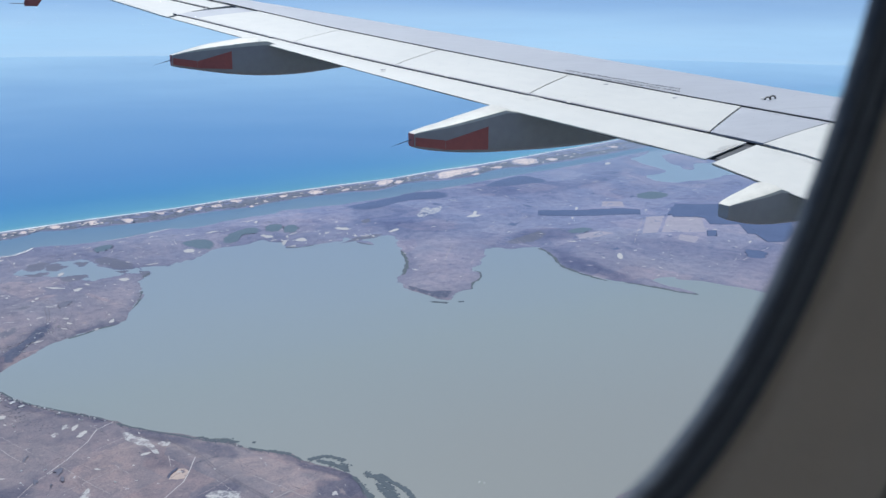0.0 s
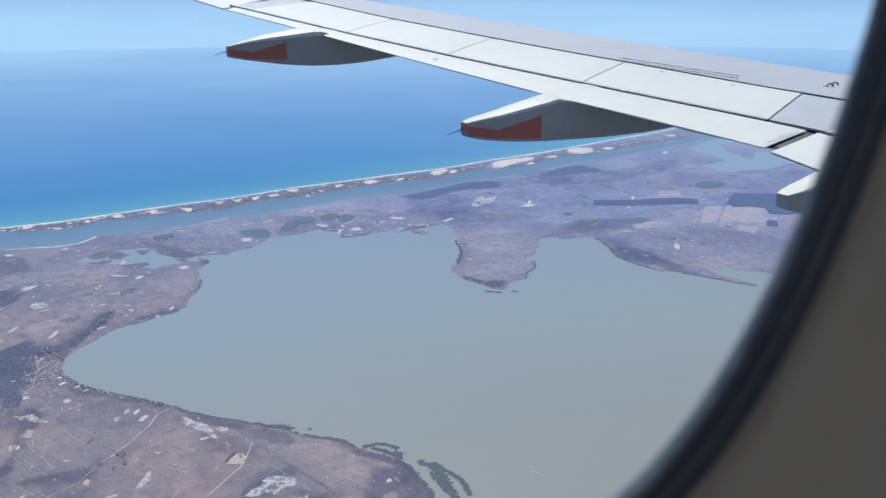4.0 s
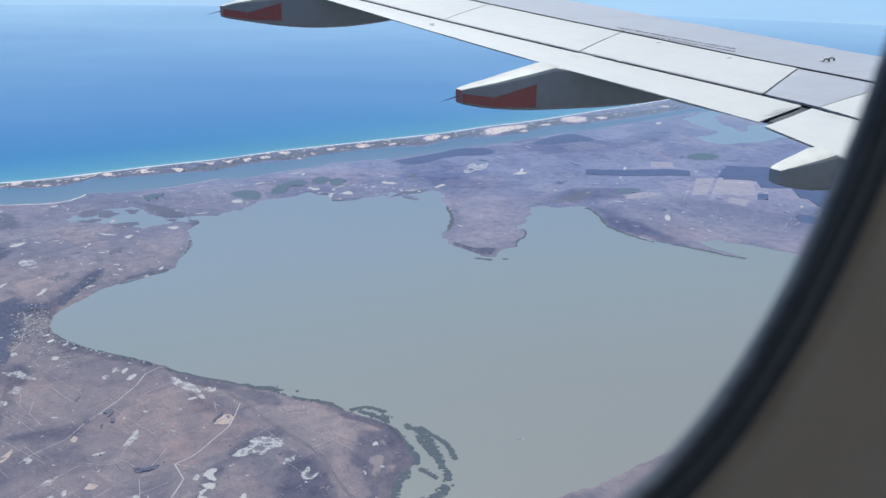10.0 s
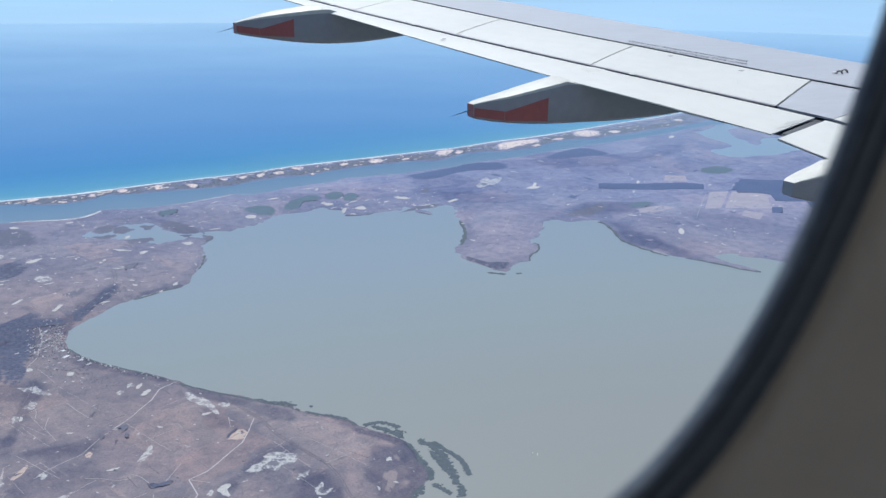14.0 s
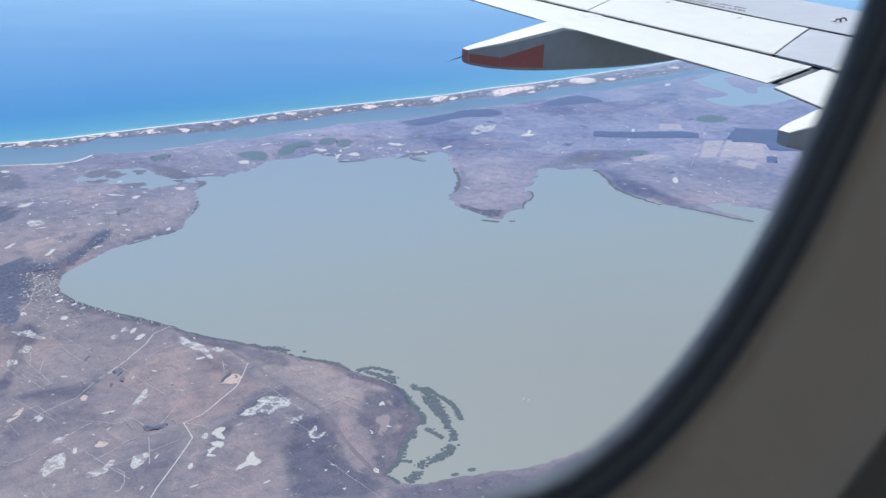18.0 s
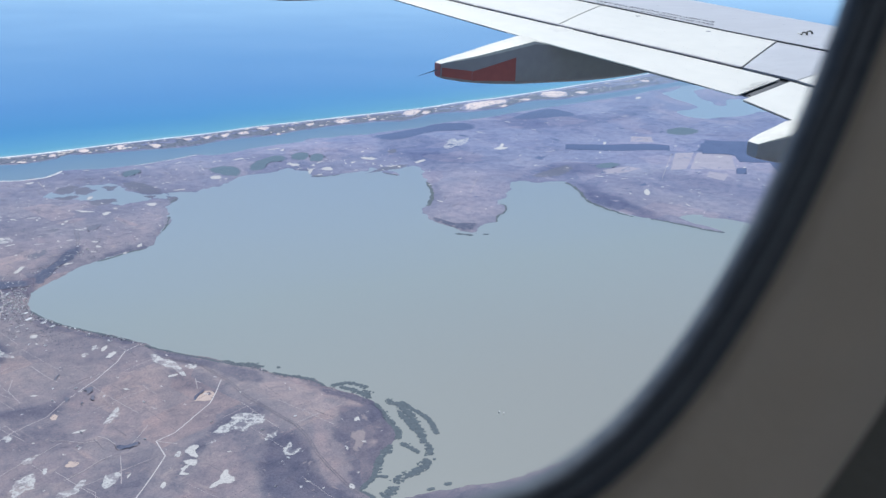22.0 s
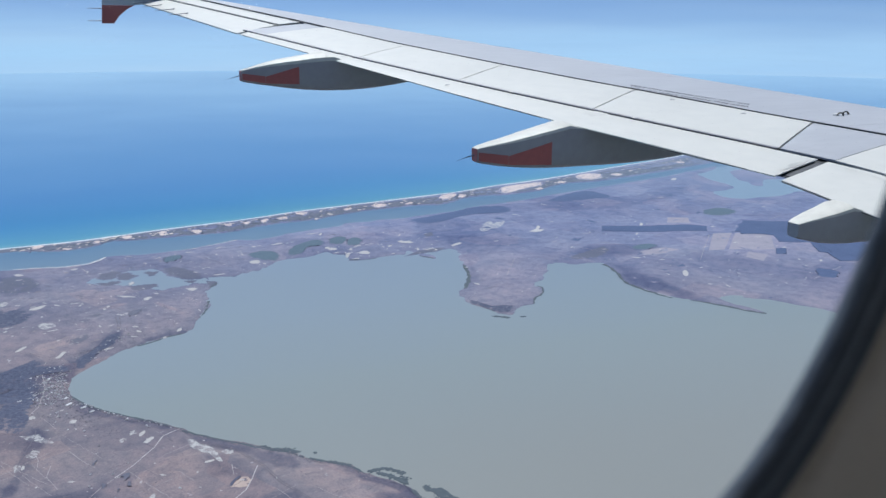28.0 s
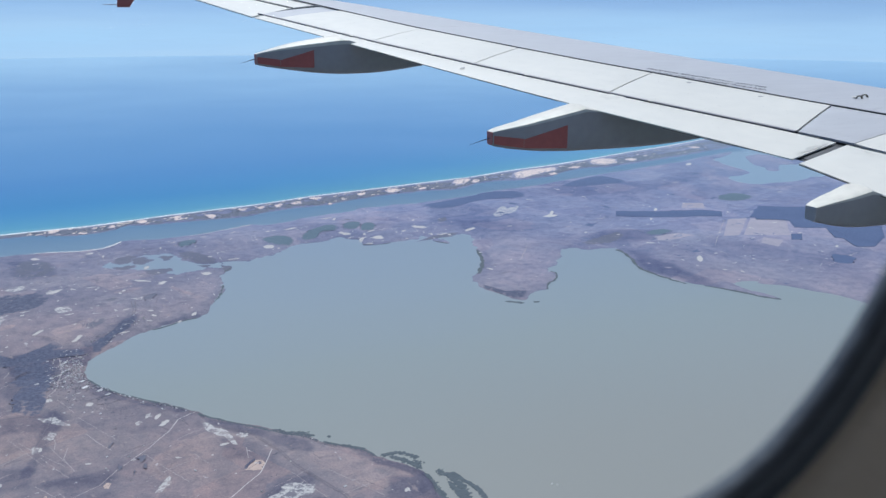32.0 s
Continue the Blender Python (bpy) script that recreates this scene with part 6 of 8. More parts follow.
patch("salt_pan", [(-33.8, 693.7), (-22.2, 699.9), (-26.6, 689.5)], M_SALT, "white crusted dry salt pan", "salt pan", lift=0.09, seed=1295, ragged=1.2)
patch("salt_pan", [(-24.1, 366.6), (-21.9, 374.8), (-25, 357.2), (-27.8, 355.6)], M_SALT, "white crusted dry salt pan", "salt pan", lift=0.09, seed=1316, ragged=1.2)
patch("salt_pan", [(-31.8, 353.1), (-28.4, 356.3), (-29.9, 350.9)], M_SALT, "white crusted dry salt pan", "salt pan", lift=0.09, seed=1323, ragged=1.2)
patch("salt_pan", [(-35.5, 392.3), (-30.6, 395.8), (-33.3, 390.3)], M_SALT, "white crusted dry salt pan", "salt pan", lift=0.09, seed=1337, ragged=1.2)
patch("salt_pan", [(-49.4, 591.2), (-42.9, 594.2), (-45.5, 584.2)], M_SALT, "white crusted dry salt pan", "salt pan", lift=0.09, seed=1344, ragged=1.2)
patch("salt_pan", [(-46.3, 539.5), (-40.4, 540.9), (-43.5, 536.5)], M_SALT, "white crusted dry salt pan", "salt pan", lift=0.09, seed=1351, ragged=1.2)
patch("wood", [(-51.2, 579.1), (-44.3, 555.9), (-34.1, 547), (-18.7, 547.7), (-6.6, 560.3), (-2.6, 567.3), (-0.6, 555.8), (-6.7, 542.9), (-4.1, 522.5), (-6.5, 514.2), (-15.1, 517.7), (-18.4, 520.9), (-23.1, 530.1), (-34.6, 536.7), (-43.5, 536.5), (-52.2, 537.2)], M_WOOD, "dark patch of woodland on dry grazing land", "woodland", lift=0.05, seed=1358, height=0.3, crown=0.12, ragged=1.2)
for street in ([(-4.4, 565.3), (-5.5, 546.6)], [(-18.3, 551.4), (-10.5, 556.8), (-3.7, 567.2)], [(-8.8, 516.5), (-0.8, 532.7), (12.4, 539.8)], [(18.4, 552.2), (27.3, 563.1), (33.8, 574.5), (42.5, 590.6)], [(-9, 500), (2, 512), (9, 524)], [(-16, 470), (-6, 492), (-2, 520), (-3, 545)]):
    ribbon("road", street, 0.5, M_PATH, "pale village street between trees and houses", "road", ragged=0.4, seed=77, step=-2)
for isle in ([(57, 752), (69, 749), (70, 735), (60, 730)], [(42, 728), (56, 727), (54, 719), (45, 720)], [(72, 710), (84, 709), (80, 699)], [(94, 746), (104, 738), (100, 727)], [(80, 748), (88, 744), (84, 735)], [(104, 709), (112, 707), (110, 701)]):
    patch("marsh", isle, M_MARSH, "low marshy islet in a shallow lagoon", "marsh", seed=int(isle[0][0]), lift=0.06, ragged=2.2)

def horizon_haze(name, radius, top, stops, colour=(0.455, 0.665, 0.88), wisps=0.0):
    """Haze over the far sea, put in as a glowing see-through curtain; far coast lies behind the near one."""
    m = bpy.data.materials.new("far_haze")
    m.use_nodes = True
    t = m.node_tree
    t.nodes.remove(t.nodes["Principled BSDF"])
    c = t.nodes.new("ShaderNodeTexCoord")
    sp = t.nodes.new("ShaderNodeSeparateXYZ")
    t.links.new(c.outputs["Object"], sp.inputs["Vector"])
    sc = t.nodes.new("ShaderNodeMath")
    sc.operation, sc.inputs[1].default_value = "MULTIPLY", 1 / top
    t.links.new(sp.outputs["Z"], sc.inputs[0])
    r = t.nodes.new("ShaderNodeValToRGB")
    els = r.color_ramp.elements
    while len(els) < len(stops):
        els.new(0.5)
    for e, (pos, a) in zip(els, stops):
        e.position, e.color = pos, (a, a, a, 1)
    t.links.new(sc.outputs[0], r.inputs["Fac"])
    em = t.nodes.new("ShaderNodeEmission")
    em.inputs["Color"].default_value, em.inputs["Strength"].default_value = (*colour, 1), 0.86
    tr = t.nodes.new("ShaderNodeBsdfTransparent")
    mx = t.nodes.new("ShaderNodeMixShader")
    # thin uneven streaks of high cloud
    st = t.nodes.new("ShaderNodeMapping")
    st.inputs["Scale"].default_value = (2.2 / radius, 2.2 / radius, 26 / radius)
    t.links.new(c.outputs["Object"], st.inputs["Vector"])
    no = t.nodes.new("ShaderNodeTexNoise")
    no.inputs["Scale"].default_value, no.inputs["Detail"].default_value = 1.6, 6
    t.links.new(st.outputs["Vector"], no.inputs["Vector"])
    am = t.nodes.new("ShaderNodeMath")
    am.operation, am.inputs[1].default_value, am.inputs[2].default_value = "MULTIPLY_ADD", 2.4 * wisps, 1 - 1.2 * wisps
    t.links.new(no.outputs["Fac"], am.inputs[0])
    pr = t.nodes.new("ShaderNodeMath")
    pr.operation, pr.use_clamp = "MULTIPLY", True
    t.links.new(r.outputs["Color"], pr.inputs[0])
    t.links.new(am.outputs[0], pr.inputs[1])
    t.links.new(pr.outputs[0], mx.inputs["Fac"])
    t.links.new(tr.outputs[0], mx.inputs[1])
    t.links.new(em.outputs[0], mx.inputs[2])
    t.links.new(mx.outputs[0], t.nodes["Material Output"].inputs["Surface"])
    v, f, n = [], [], 60
    for i in range(n + 1):
        a = radians(-100 + 200 * i / n)
        for z in (0.05, top / 3, top * 2 / 3, top):
            v.append((radius * math.sin(a), radius * math.cos(a), z))
    for i in range(n):
        f += [(i * 4 + k, i * 4 + k + 1, i * 4 + 5 + k, i * 4 + 4 + k) for k in range(3)]
    ob = tagged(link_mesh(name, v, f, m, smooth=True), "glowing see-through curtain that puts pale blue haze over the far sea", "haze", kind="structure")
    ob.visible_shadow = False


# glowing curtain 1 km out, in front of the far sea and coast
horizon_haze("haze_curtain", 1000, 330.0, [(0.0, 0.0), (0.072, 0.05), (0.18, 0.15), (0.288, 0.28), (0.367, 0.42), (0.42, 0.56), (0.452, 0.68), (0.479, 0.80), (0.50, 0.86), (0.535, 0.76), (0.60, 0.46), (0.68, 0.18), (0.78, 0.04), (0.9, 0.0)], wisps=0.45)
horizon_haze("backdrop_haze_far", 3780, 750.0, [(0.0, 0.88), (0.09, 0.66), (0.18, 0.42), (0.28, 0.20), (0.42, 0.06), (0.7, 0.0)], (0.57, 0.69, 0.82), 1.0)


def fence_lines(name, material, label, seed, zones):
    """Faint straight fence lines and farm tracks between paddocks."""
    g = np.random.default_rng(seed)
    v, f = [], []
    for lo, hi, n in zones:
        for _ in range(n):
            a = g.uniform(lo, hi)
            ang = radians(24 + 90 * g.integers(0, 2) + g.normal(0, 5))
            d = np.array([math.cos(ang), math.sin(ang)])
            m = int(g.uniform(6, 22))
            w = g.uniform(0.06, 0.13)
            pts = a + d * np.arange(m)[:, None] * 2.0 + g.normal(0, 0.08, (m, 2))
            z = ground_z(pts[:, 0], pts[:, 1])
            if z.min() < 0.1:
                continue
            nr = np.array([-d[1], d[0]]) * w
            b = len(v)
            for p, h in zip(pts, z):
                v += [(*(p + nr), h + 0.07), (*(p - nr), h + 0.07)]
            f += [(b + 2 * k, b + 2 * k + 2, b + 2 * k + 3, b + 2 * k + 1) for k in range(m - 1)]
    tagged(link_mesh(name, v, f, material), label, "fence lines", kind="stuff")


fence_lines("fence_lines", M_TRACK, "thin dark fence lines and tracks between paddocks", 21, (((-60, 230), (140, 480), 34), ((0, 560), (300, 790), 22), ((480, 480), (800, 800), 26)))
fence_lines("paddock_tracks", M_PATH, "thin pale wheel tracks between paddocks", 22, (((-70, 240), (120, 480), 44), ((-60, 560), (110, 700), 14), ((440, 480), (800, 800), 18)))

# ---- small things on the land ----
rng = np.random.default_rng(7)


def dry_places(n, lo, hi):
    """Random places on dry land inside a sector of the plan."""
    out = []
    while len(out) < n:
        x, y = rng.uniform(lo[0], hi[0], n * 2), rng.uniform(lo[1], hi[1], n * 2)
        ok = ground_z(x, y) > 0.15
        out += list(zip(x[ok], y[ok]))
    return out[:n]


def scatter(name, places, size, material, label, category, squash=0.6):
    """Many small five-sided clumps in one mesh."""
    v, f = [], []
    for x, y in places:
        s = size * rng.uniform(0.4, 1.5)
        z = float(np.maximum(ground_z(x, y), 0)) - 0.02
        b = len(v)
        for k in range(5):
            a = k * 1.2566 + rng.uniform(-0.4, 0.4)
            r = s * rng.uniform(0.7, 1.2)
            v.append((x + r * math.cos(a), y + r * math.sin(a), z))
        for k in range(5):
            a = k * 1.2566 + 0.6
            v.append((x + 0.7 * s * math.cos(a), y + 0.7 * s * math.sin(a), z + squash * s * rng.uniform(0.7, 1.1)))
        v.append((x, y, z + squash * s * 1.3))
        for k in range(5):
            j = (k + 1) % 5
            f += [(b + k, b + j, b + 5 + k), (b + j, b + 5 + j, b + 5 + k), (b + 5 + k, b + 5 + j, b + 10)]
    return tagged(link_mesh(name, v, f, material), label, category, kind="stuff")


near = dry_places(2600, (-60, 180), (200, 520)) + dry_places(1500, (0, 560), (330, 800)) + dry_places(2200, (300, 480), (900, 900))
scatter("scattered_trees", near, 0.13, M_TREE, "scattered dark shrubs and trees on dry paddocks", "trees")
bar_line = smooth_line([(x, y) for x, y in BARRIER], 4)
cst = smooth_line(COAST, 4)
scrub_at = []
for _ in range(3200):
    a = rng.uniform(0, 1)
    p = bar_line[int(a * (len(bar_line) - 1))]
    q = cst[int(a * (len(cst) - 1))]
    u = rng.uniform(0.05, 0.75)
    scrub_at.append(tuple(p * (1 - u) + q * u + rng.normal(0, 1.5, 2)))
scatter("dune_scrub", scrub_at, 0.8, M_SCRUB, "dark coastal scrub between the sand dunes", "scrub", squash=0.3)
rows_of_trees = []
for line, w in (((-20, 480), (20, 470)), 4), (((5, 560), (60, 590)), 5), (((48, 560), (66, 640)), 2), (((60, 445), (135, 360)), 3), (((10, 470), (30, 440)), 6), (((20, 540), (80, 577)), 3):
    a, b = np.array(line[0]), np.array(line[1])
    for _ in range(130):
        rows_of_trees.append(tuple(a + (b - a) * rng.uniform() + rng.normal(0, w * 0.5, 2)))
for k in range(0, len(SOUTH_SHORE) - 12):
    for _ in range(60):
        u = rng.uniform()
        a, b = np.array(SOUTH_SHORE[k]), np.array(SOUTH_SHORE[k + 1])
        rows_of_trees.append(tuple(a + (b - a) * u + np.array([-0.6, -0.8]) * abs(rng.normal(0, 2.0))))
for k in range(0, len(NORTH_SHORE) - 1):
    for _ in range(26):
        u = rng.uniform()
        a, b = np.array(NORTH_SHORE[k]), np.array(NORTH_SHORE[k + 1])
        rows_of_trees.append(tuple(a + (b - a) * u + rng.normal(0, 2.2, 2)))
for _ in range(800):
    rows_of_trees.append((rng.normal(3, 9), rng.normal(512, 20)))
for _ in range(260):
    rows_of_trees.append((rng.normal(-14, 8), rng.normal(530, 14)))
rows_of_trees = [p for p in rows_of_trees if ground_z(*p) > 0.03]
scatter("shore_trees", rows_of_trees, 0.21, M_TREE, "dark fringe of trees and reeds along the lake shore", "trees")


def speck_patches():
    """Small bare white salt scalds strewn over the land, thicker along the lagoon plain and the northern shore."""
    v, f = [], []
    plain = dry_places(70, (-60, 690), (330, 850)) + dry_places(36, (225, 712), (345, 765)) + dry_places(24, (-60, 560), (110, 690)) + dry_places(26, (440, 480), (640, 640))
    for x, y in dry_places(110, (-60, 200), (150, 520)) + dry_places(220, (-60, 560), (330, 820)) + dry_places(260, (300, 480), (900, 900)) + plain:
        s = min(1.6, 0.22 + rng.exponential(0.32)) * (1.5 if (x, y) in plain else 1.0)
        n = 9
        b = len(v)
        st, tw = rng.uniform(1.2, 4.0), rng.uniform(0, 3.14)
        for k in range(n):
            a = k * 6.2832 / n
            r = s * rng.uniform(0.5, 1.2)
            px, py = st * r * math.cos(a), r * math.sin(a)
            qx, qy = x + px * math.cos(tw) - py * math.sin(tw), y + px * math.sin(tw) + py * math.cos(tw)
            v.append((qx, qy, float(np.maximum(ground_z(qx, qy), 0)) + 0.10))
        f.append(tuple(range(b, b + n)))
    ob = link_mesh("salt_scalds", v, f, M_SCALD)
    ob.data.attributes.new("cover", "FLOAT", "POINT").data.foreach_set("value", [1.0] * len(v))
    soil_of(ob)
    tagged(ob, "small bare white salt scalds strewn over paddocks", "salt scalds", kind="stuff")


speck_patches()


def ground_flecks(name, places, size, material, label, lift):
    """Many small irregular patches lying along the grain of the land."""
    v, f = [], []
    for x, y in places:
        s = size * (0.3 + rng.exponential(0.5))
        st, tw = rng.uniform(1.0, 3.5), radians(24 + 90 * rng.integers(0, 2) + rng.normal(0, 18))
        n, b = 11, len(v)
        rr = s * (1 + 0.45 * np.sin(np.arange(n) * rng.uniform(1.5, 3) + rng.uniform(0, 6)) + rng.normal(0, 0.15, n))
        a = np.arange(n) * 6.2832 / n
        px, py = st * rr * np.cos(a), rr * np.sin(a)
        qx, qy = x + px * math.cos(tw) - py * math.sin(tw), y + px * math.sin(tw) + py * math.cos(tw)
        z = ground_z(qx, qy)
        if z.min() < 0.1:
            continue
        v += [(p, q, h + lift) for p, q, h in zip(qx, qy, z)]
        v.append((x, y, float(ground_z(x, y)) + lift))
        f += [(b + k, b + (k + 1) % n, b + n) for k in range(n)]
    ob = tagged(link_mesh(name, v, f, material), label, "land cover", kind="stuff")
    at = ob.data.attributes.new("cover", "FLOAT", "POINT")
    at.data.foreach_set("value", [0.8 if i % 12 == 11 else 0.0 for i in range(len(v))])
    soil_of(ob)


ground_flecks("bare_patches", dry_places(640, (-70, 210), (150, 520)) + dry_places(200, (-60, 540), (120, 780)), 1.2, M_BARE, "pale bare soil patches in dry paddocks", 0.05)
ground_flecks("heath_patches", dry_places(800, (-70, 210), (150, 520)) + dry_places(300, (-60, 540), (120, 780)), 1.2, M_HEATH, "dark low heath patches in dry paddocks", 0.06)
ground_flecks("salt_lace", dry_places(150, (-70, 210), (150, 520)) + dry_places(120, (-60, 540), (120, 780)) + dry_places(70, (300, 480), (900, 900)), 0.95, M_LACE, "thin white lacy salt crusts in low paddocks", 0.08)
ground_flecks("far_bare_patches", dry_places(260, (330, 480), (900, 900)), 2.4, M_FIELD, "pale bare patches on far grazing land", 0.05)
ground_flecks("far_heath_patches", dry_places(120, (330, 480), (900, 900)), 2.6, M_FARHAZED, "dark scrub patches on far grazing land", 0.06)
ground_flecks("scrub_patches", dry_places(130, (-60, 560), (330, 830)), 2.6, M_MARSH, "dark scrub patches on the lagoon plain", 0.06)
hedge = []
for _ in range(46):
    p = rng.uniform((-60, 240), (130, 480))
    ang = radians(24 + 90 * rng.integers(0, 2) + rng.normal(0, 8))
    m = rng.integers(8, 40)
    hedge += [tuple(p + np.array((math.cos(ang), math.sin(ang))) * k * 0.45 + rng.normal(0, 0.18, 2)) for k in range(m)]
hedge = [p for p in hedge if ground_z(*p) > 0.15]
scatter("hedgerow_trees", hedge, 0.16, M_TREE, "broken rows of small dark trees between paddocks", "trees")


def dune_blowouts():
    v, f = [], []
    for _ in range(210):
        a = rng.uniform(0, 1)
        p, q = bar_line[int(a * (len(bar_line) - 1))], cst[int(a * (len(cst) - 1))]
        c = p + (q - p) * rng.uniform(0.15, 0.85)
        s = rng.uniform(0.35, 1.3)
        n, b = 10, len(v)
        for k in range(n):
            t = k * 6.2832 / n
            r = s * rng.uniform(0.6, 1.2)
            x, y = c[0] + 2.6 * r * math.cos(t), c[1] + 0.5 * r * math.cos(t) + r * math.sin(t) * 1.2
            v.append((x, y, float(np.maximum(ground_z(x, y), 0)) + 0.08))
        v.append((c[0], c[1], float(np.maximum(ground_z(c[0], c[1]), 0)) + 0.3 + 0.2 * s))
        f += [(b + k, b + (k + 1) % n, b + n) for k in range(n)]
    tagged(link_mesh("sand_blowouts", v, f, M_BLOW, smooth=True), "many small pale sand blowouts along the barrier", "sand", kind="stuff")


dune_blowouts()


def house(w, d, h):
    """A plain gabled house: walls and roof."""
    e = new("house")
    bm = bmesh.new()
    bmesh.ops.create_cube(bm, size=1.0)
    for vv in bm.verts:
        vv.co = Vector((vv.co.x * w, vv.co.y * d, (vv.co.z + 0.5) * h))
    part("wall", bm, M_HOUSE, e)
    o = 0.06 * w
    vs = [(-w / 2 - o, -d / 2 - o, h), (w / 2 + o, -d / 2 - o, h), (w / 2 + o, d / 2 + o, h), (-w / 2 - o, d / 2 + o, h), (-w / 2 - o, 0, h * 1.6), (w / 2 + o, 0, h * 1.6)]
    link_mesh("roof", vs, [(0, 1, 5, 4), (2, 3, 4, 5), (0, 4, 3), (1, 2, 5), (0, 3, 2, 1)], M_ROOF, e)
    return tagged(e, "small pale house with a gabled roof in the lakeside village", "house", group="houses of the village")


kinds = [house(0.85, 0.58, 0.28), house(0.62, 0.5, 0.25), house(1.3, 0.58, 0.3)]
places = []
for _ in range(260):
    places.append(np.array((rng.normal(3, 6.5), rng.normal(516, 16))))
for a, b, n, w in (((10.5, 495.9), (50.7, 445.3), 56, 4.0), ((18.4, 552.3), (48.4, 593.7), 40, 4.0)):
    for _ in range(n):
        u = rng.uniform()
        places.append(np.array(a) * (1 - u) + np.array(b) * u + rng.normal(0, w, 2) * [0.5, 1.0])
places += [np.array(p) for p in dry_places(26, (0, 250), (130, 470)) + dry_places(22, (480, 450), (720, 760))]
for i, p in enumerate(places):
    z = float(ground_z(p[0], p[1]))
    if z < 0.05:
        continue
    m = pose(p[0], p[1], z - 0.03, 0, 0, rng.choice([20, 110]) + rng.normal(0, 6))
    if i < 3:
        kinds[i].matrix_basis = m
    else:
        c = copy_thing(kinds[i % 3], m)
        if i >= len(places) - 48:
            tagged(c, "small pale farmhouse standing alone on dry grazing land", "house", group="scattered farmhouses")


def village_shed(x, y, length, turn):
    """A long low shed with a pale roof."""
    e = house(length, 1.3, 0.32)
    e.name = "shed"
    e.matrix_basis = pose(x, y, float(ground_z(x, y)) - 0.03, 0, 0, turn)
    tagged(e, "long pale metal-roofed shed at the lakeside village", "shed", group="village sheds")


for q in ((8.5, 490.8, 3.6, 40), (15.3, 483.4, 3.0, 38), (19.0, 476.5, 2.8, 38), (1.3, 520.2, 2.4, 30), (0.4, 532.2, 1.8, 110), (7.6, 500.1, 2.2, 40), (-10.2, 506.8, 2.0, 30), (-7.7, 510.6, 1.8, 30), (-15.0, 504.4, 2.0, 20), (29.5, 566.0, 2.0, 50), (38.0, 582.5, 2.0, 55)):
    village_shed(*q)


def boat(x, y, turn):
    e = new("boat")
    link_mesh("hull", [(-0.5, -0.18, 0.14), (0.35, -0.18, 0.14), (0.7, 0, 0.16), (0.35, 0.18, 0.14), (-0.5, 0.18, 0.14), (-0.45, -0.12, -0.05), (0.3, -0.12, -0.05), (0.55, 0, -0.05), (0.3, 0.12, -0.05), (-0.45, 0.12, -0.05)],
              [(0, 1, 2, 3, 4), (5, 6, 1, 0), (6, 7, 2, 1), (7, 8, 3, 2), (8, 9, 4, 3), (9, 5, 0, 4)], M_HOUSE, e)
    link_mesh("cabin", [(-0.25, -0.12, 0.14), (0.1, -0.12, 0.14), (0.1, 0.12, 0.14), (-0.25, 0.12, 0.14), (-0.22, -0.1, 0.34), (0.04, -0.1, 0.34), (0.04, 0.1, 0.34), (-0.22, 0.1, 0.34)],
              [(0, 1, 5, 4), (1, 2, 6, 5), (2, 3, 7, 6), (3, 0, 4, 7), (4, 5, 6, 7)], M_HOUSE, e)
    e.matrix_basis = pose(x, y, 0.02, 0, 0, turn) @ Matrix.Scale(1.4, 4)
    return tagged(e, "small white boat out on the lake", "boat", group="boats on the lake")


boat(186.9, 302.7, 40)
boat(188.5, 300.9, 65)

# ---- the aircraft: wing ----
Z0 = 200.0


def te_x(y):
    return float(np.interp(y, [0, 4.7, 4.81, 5.3, 6.0, 7.0, 8.0, 9.0, 10.0, 11.93, 15.6], [4.76, 4.76, 4.835, 4.615, 4.37, 4.065, 3.775, 3.50, 3.24, 2.67, 1.86]))


def le_x(y):
    return 7.75 - 0.516 * (y - 6.6)


def surf(x, y):
    """Height of the wing's upper surface."""
    xi = (x - te_x(y)) / (le_x(y) - te_x(y))
    z = -1.027 + 0.12299 * (y - 5) + 0.08 * max(-1.0, 1 - ((xi - 0.62) / 0.62) ** 2 if xi > 0 else xi)
    sag = min(1.0, max(0.0, (y - 5.5) / 2.5))
    z -= 0.011 * sag * sag * (3 - 2 * sag)
    if xi > 0.9:
        z -= 9.0 * (le_x(y) - te_x(y)) * 0.055 * (xi - 0.9) ** 2
    return Z0 + z


def under(x, y):
    """Height of the wing's lower surface."""
    c = le_x(y) - te_x(y)
    xi = min(1.0, max(0.0, (x - te_x(y)) / c))
    return surf(x, y) - 0.012 - 0.075 * c * (max(0.0, xi - 0.12) / 0.88) ** 1.2 * (1 - 0.6 * max(0.0, xi - 0.6) / 0.4)


AFT = ([5.29, 6.04, 6.88, 8.41, 9.91, 12.2], [5.33, 5.01, 4.67, 4.07, 3.53, 2.78])
FRONT = ([0.3, 5.29, 6.15, 7.53, 8.18, 9.11, 10.62, 12.67, 14.42, 15.6], [8.9, 6.55, 6.10, 5.52, 5.22, 4.83, 4.24, 3.62, 3.02, 2.66])


def aft_x(y):
    return float(np.interp(y, *AFT))


def front_x(y):
    return float(np.interp(y, *FRONT))


wing = tagged(new("aircraft_wing"), "white and grey airliner wing with flaps retracted, red-tipped flap fairings", "aircraft wing")


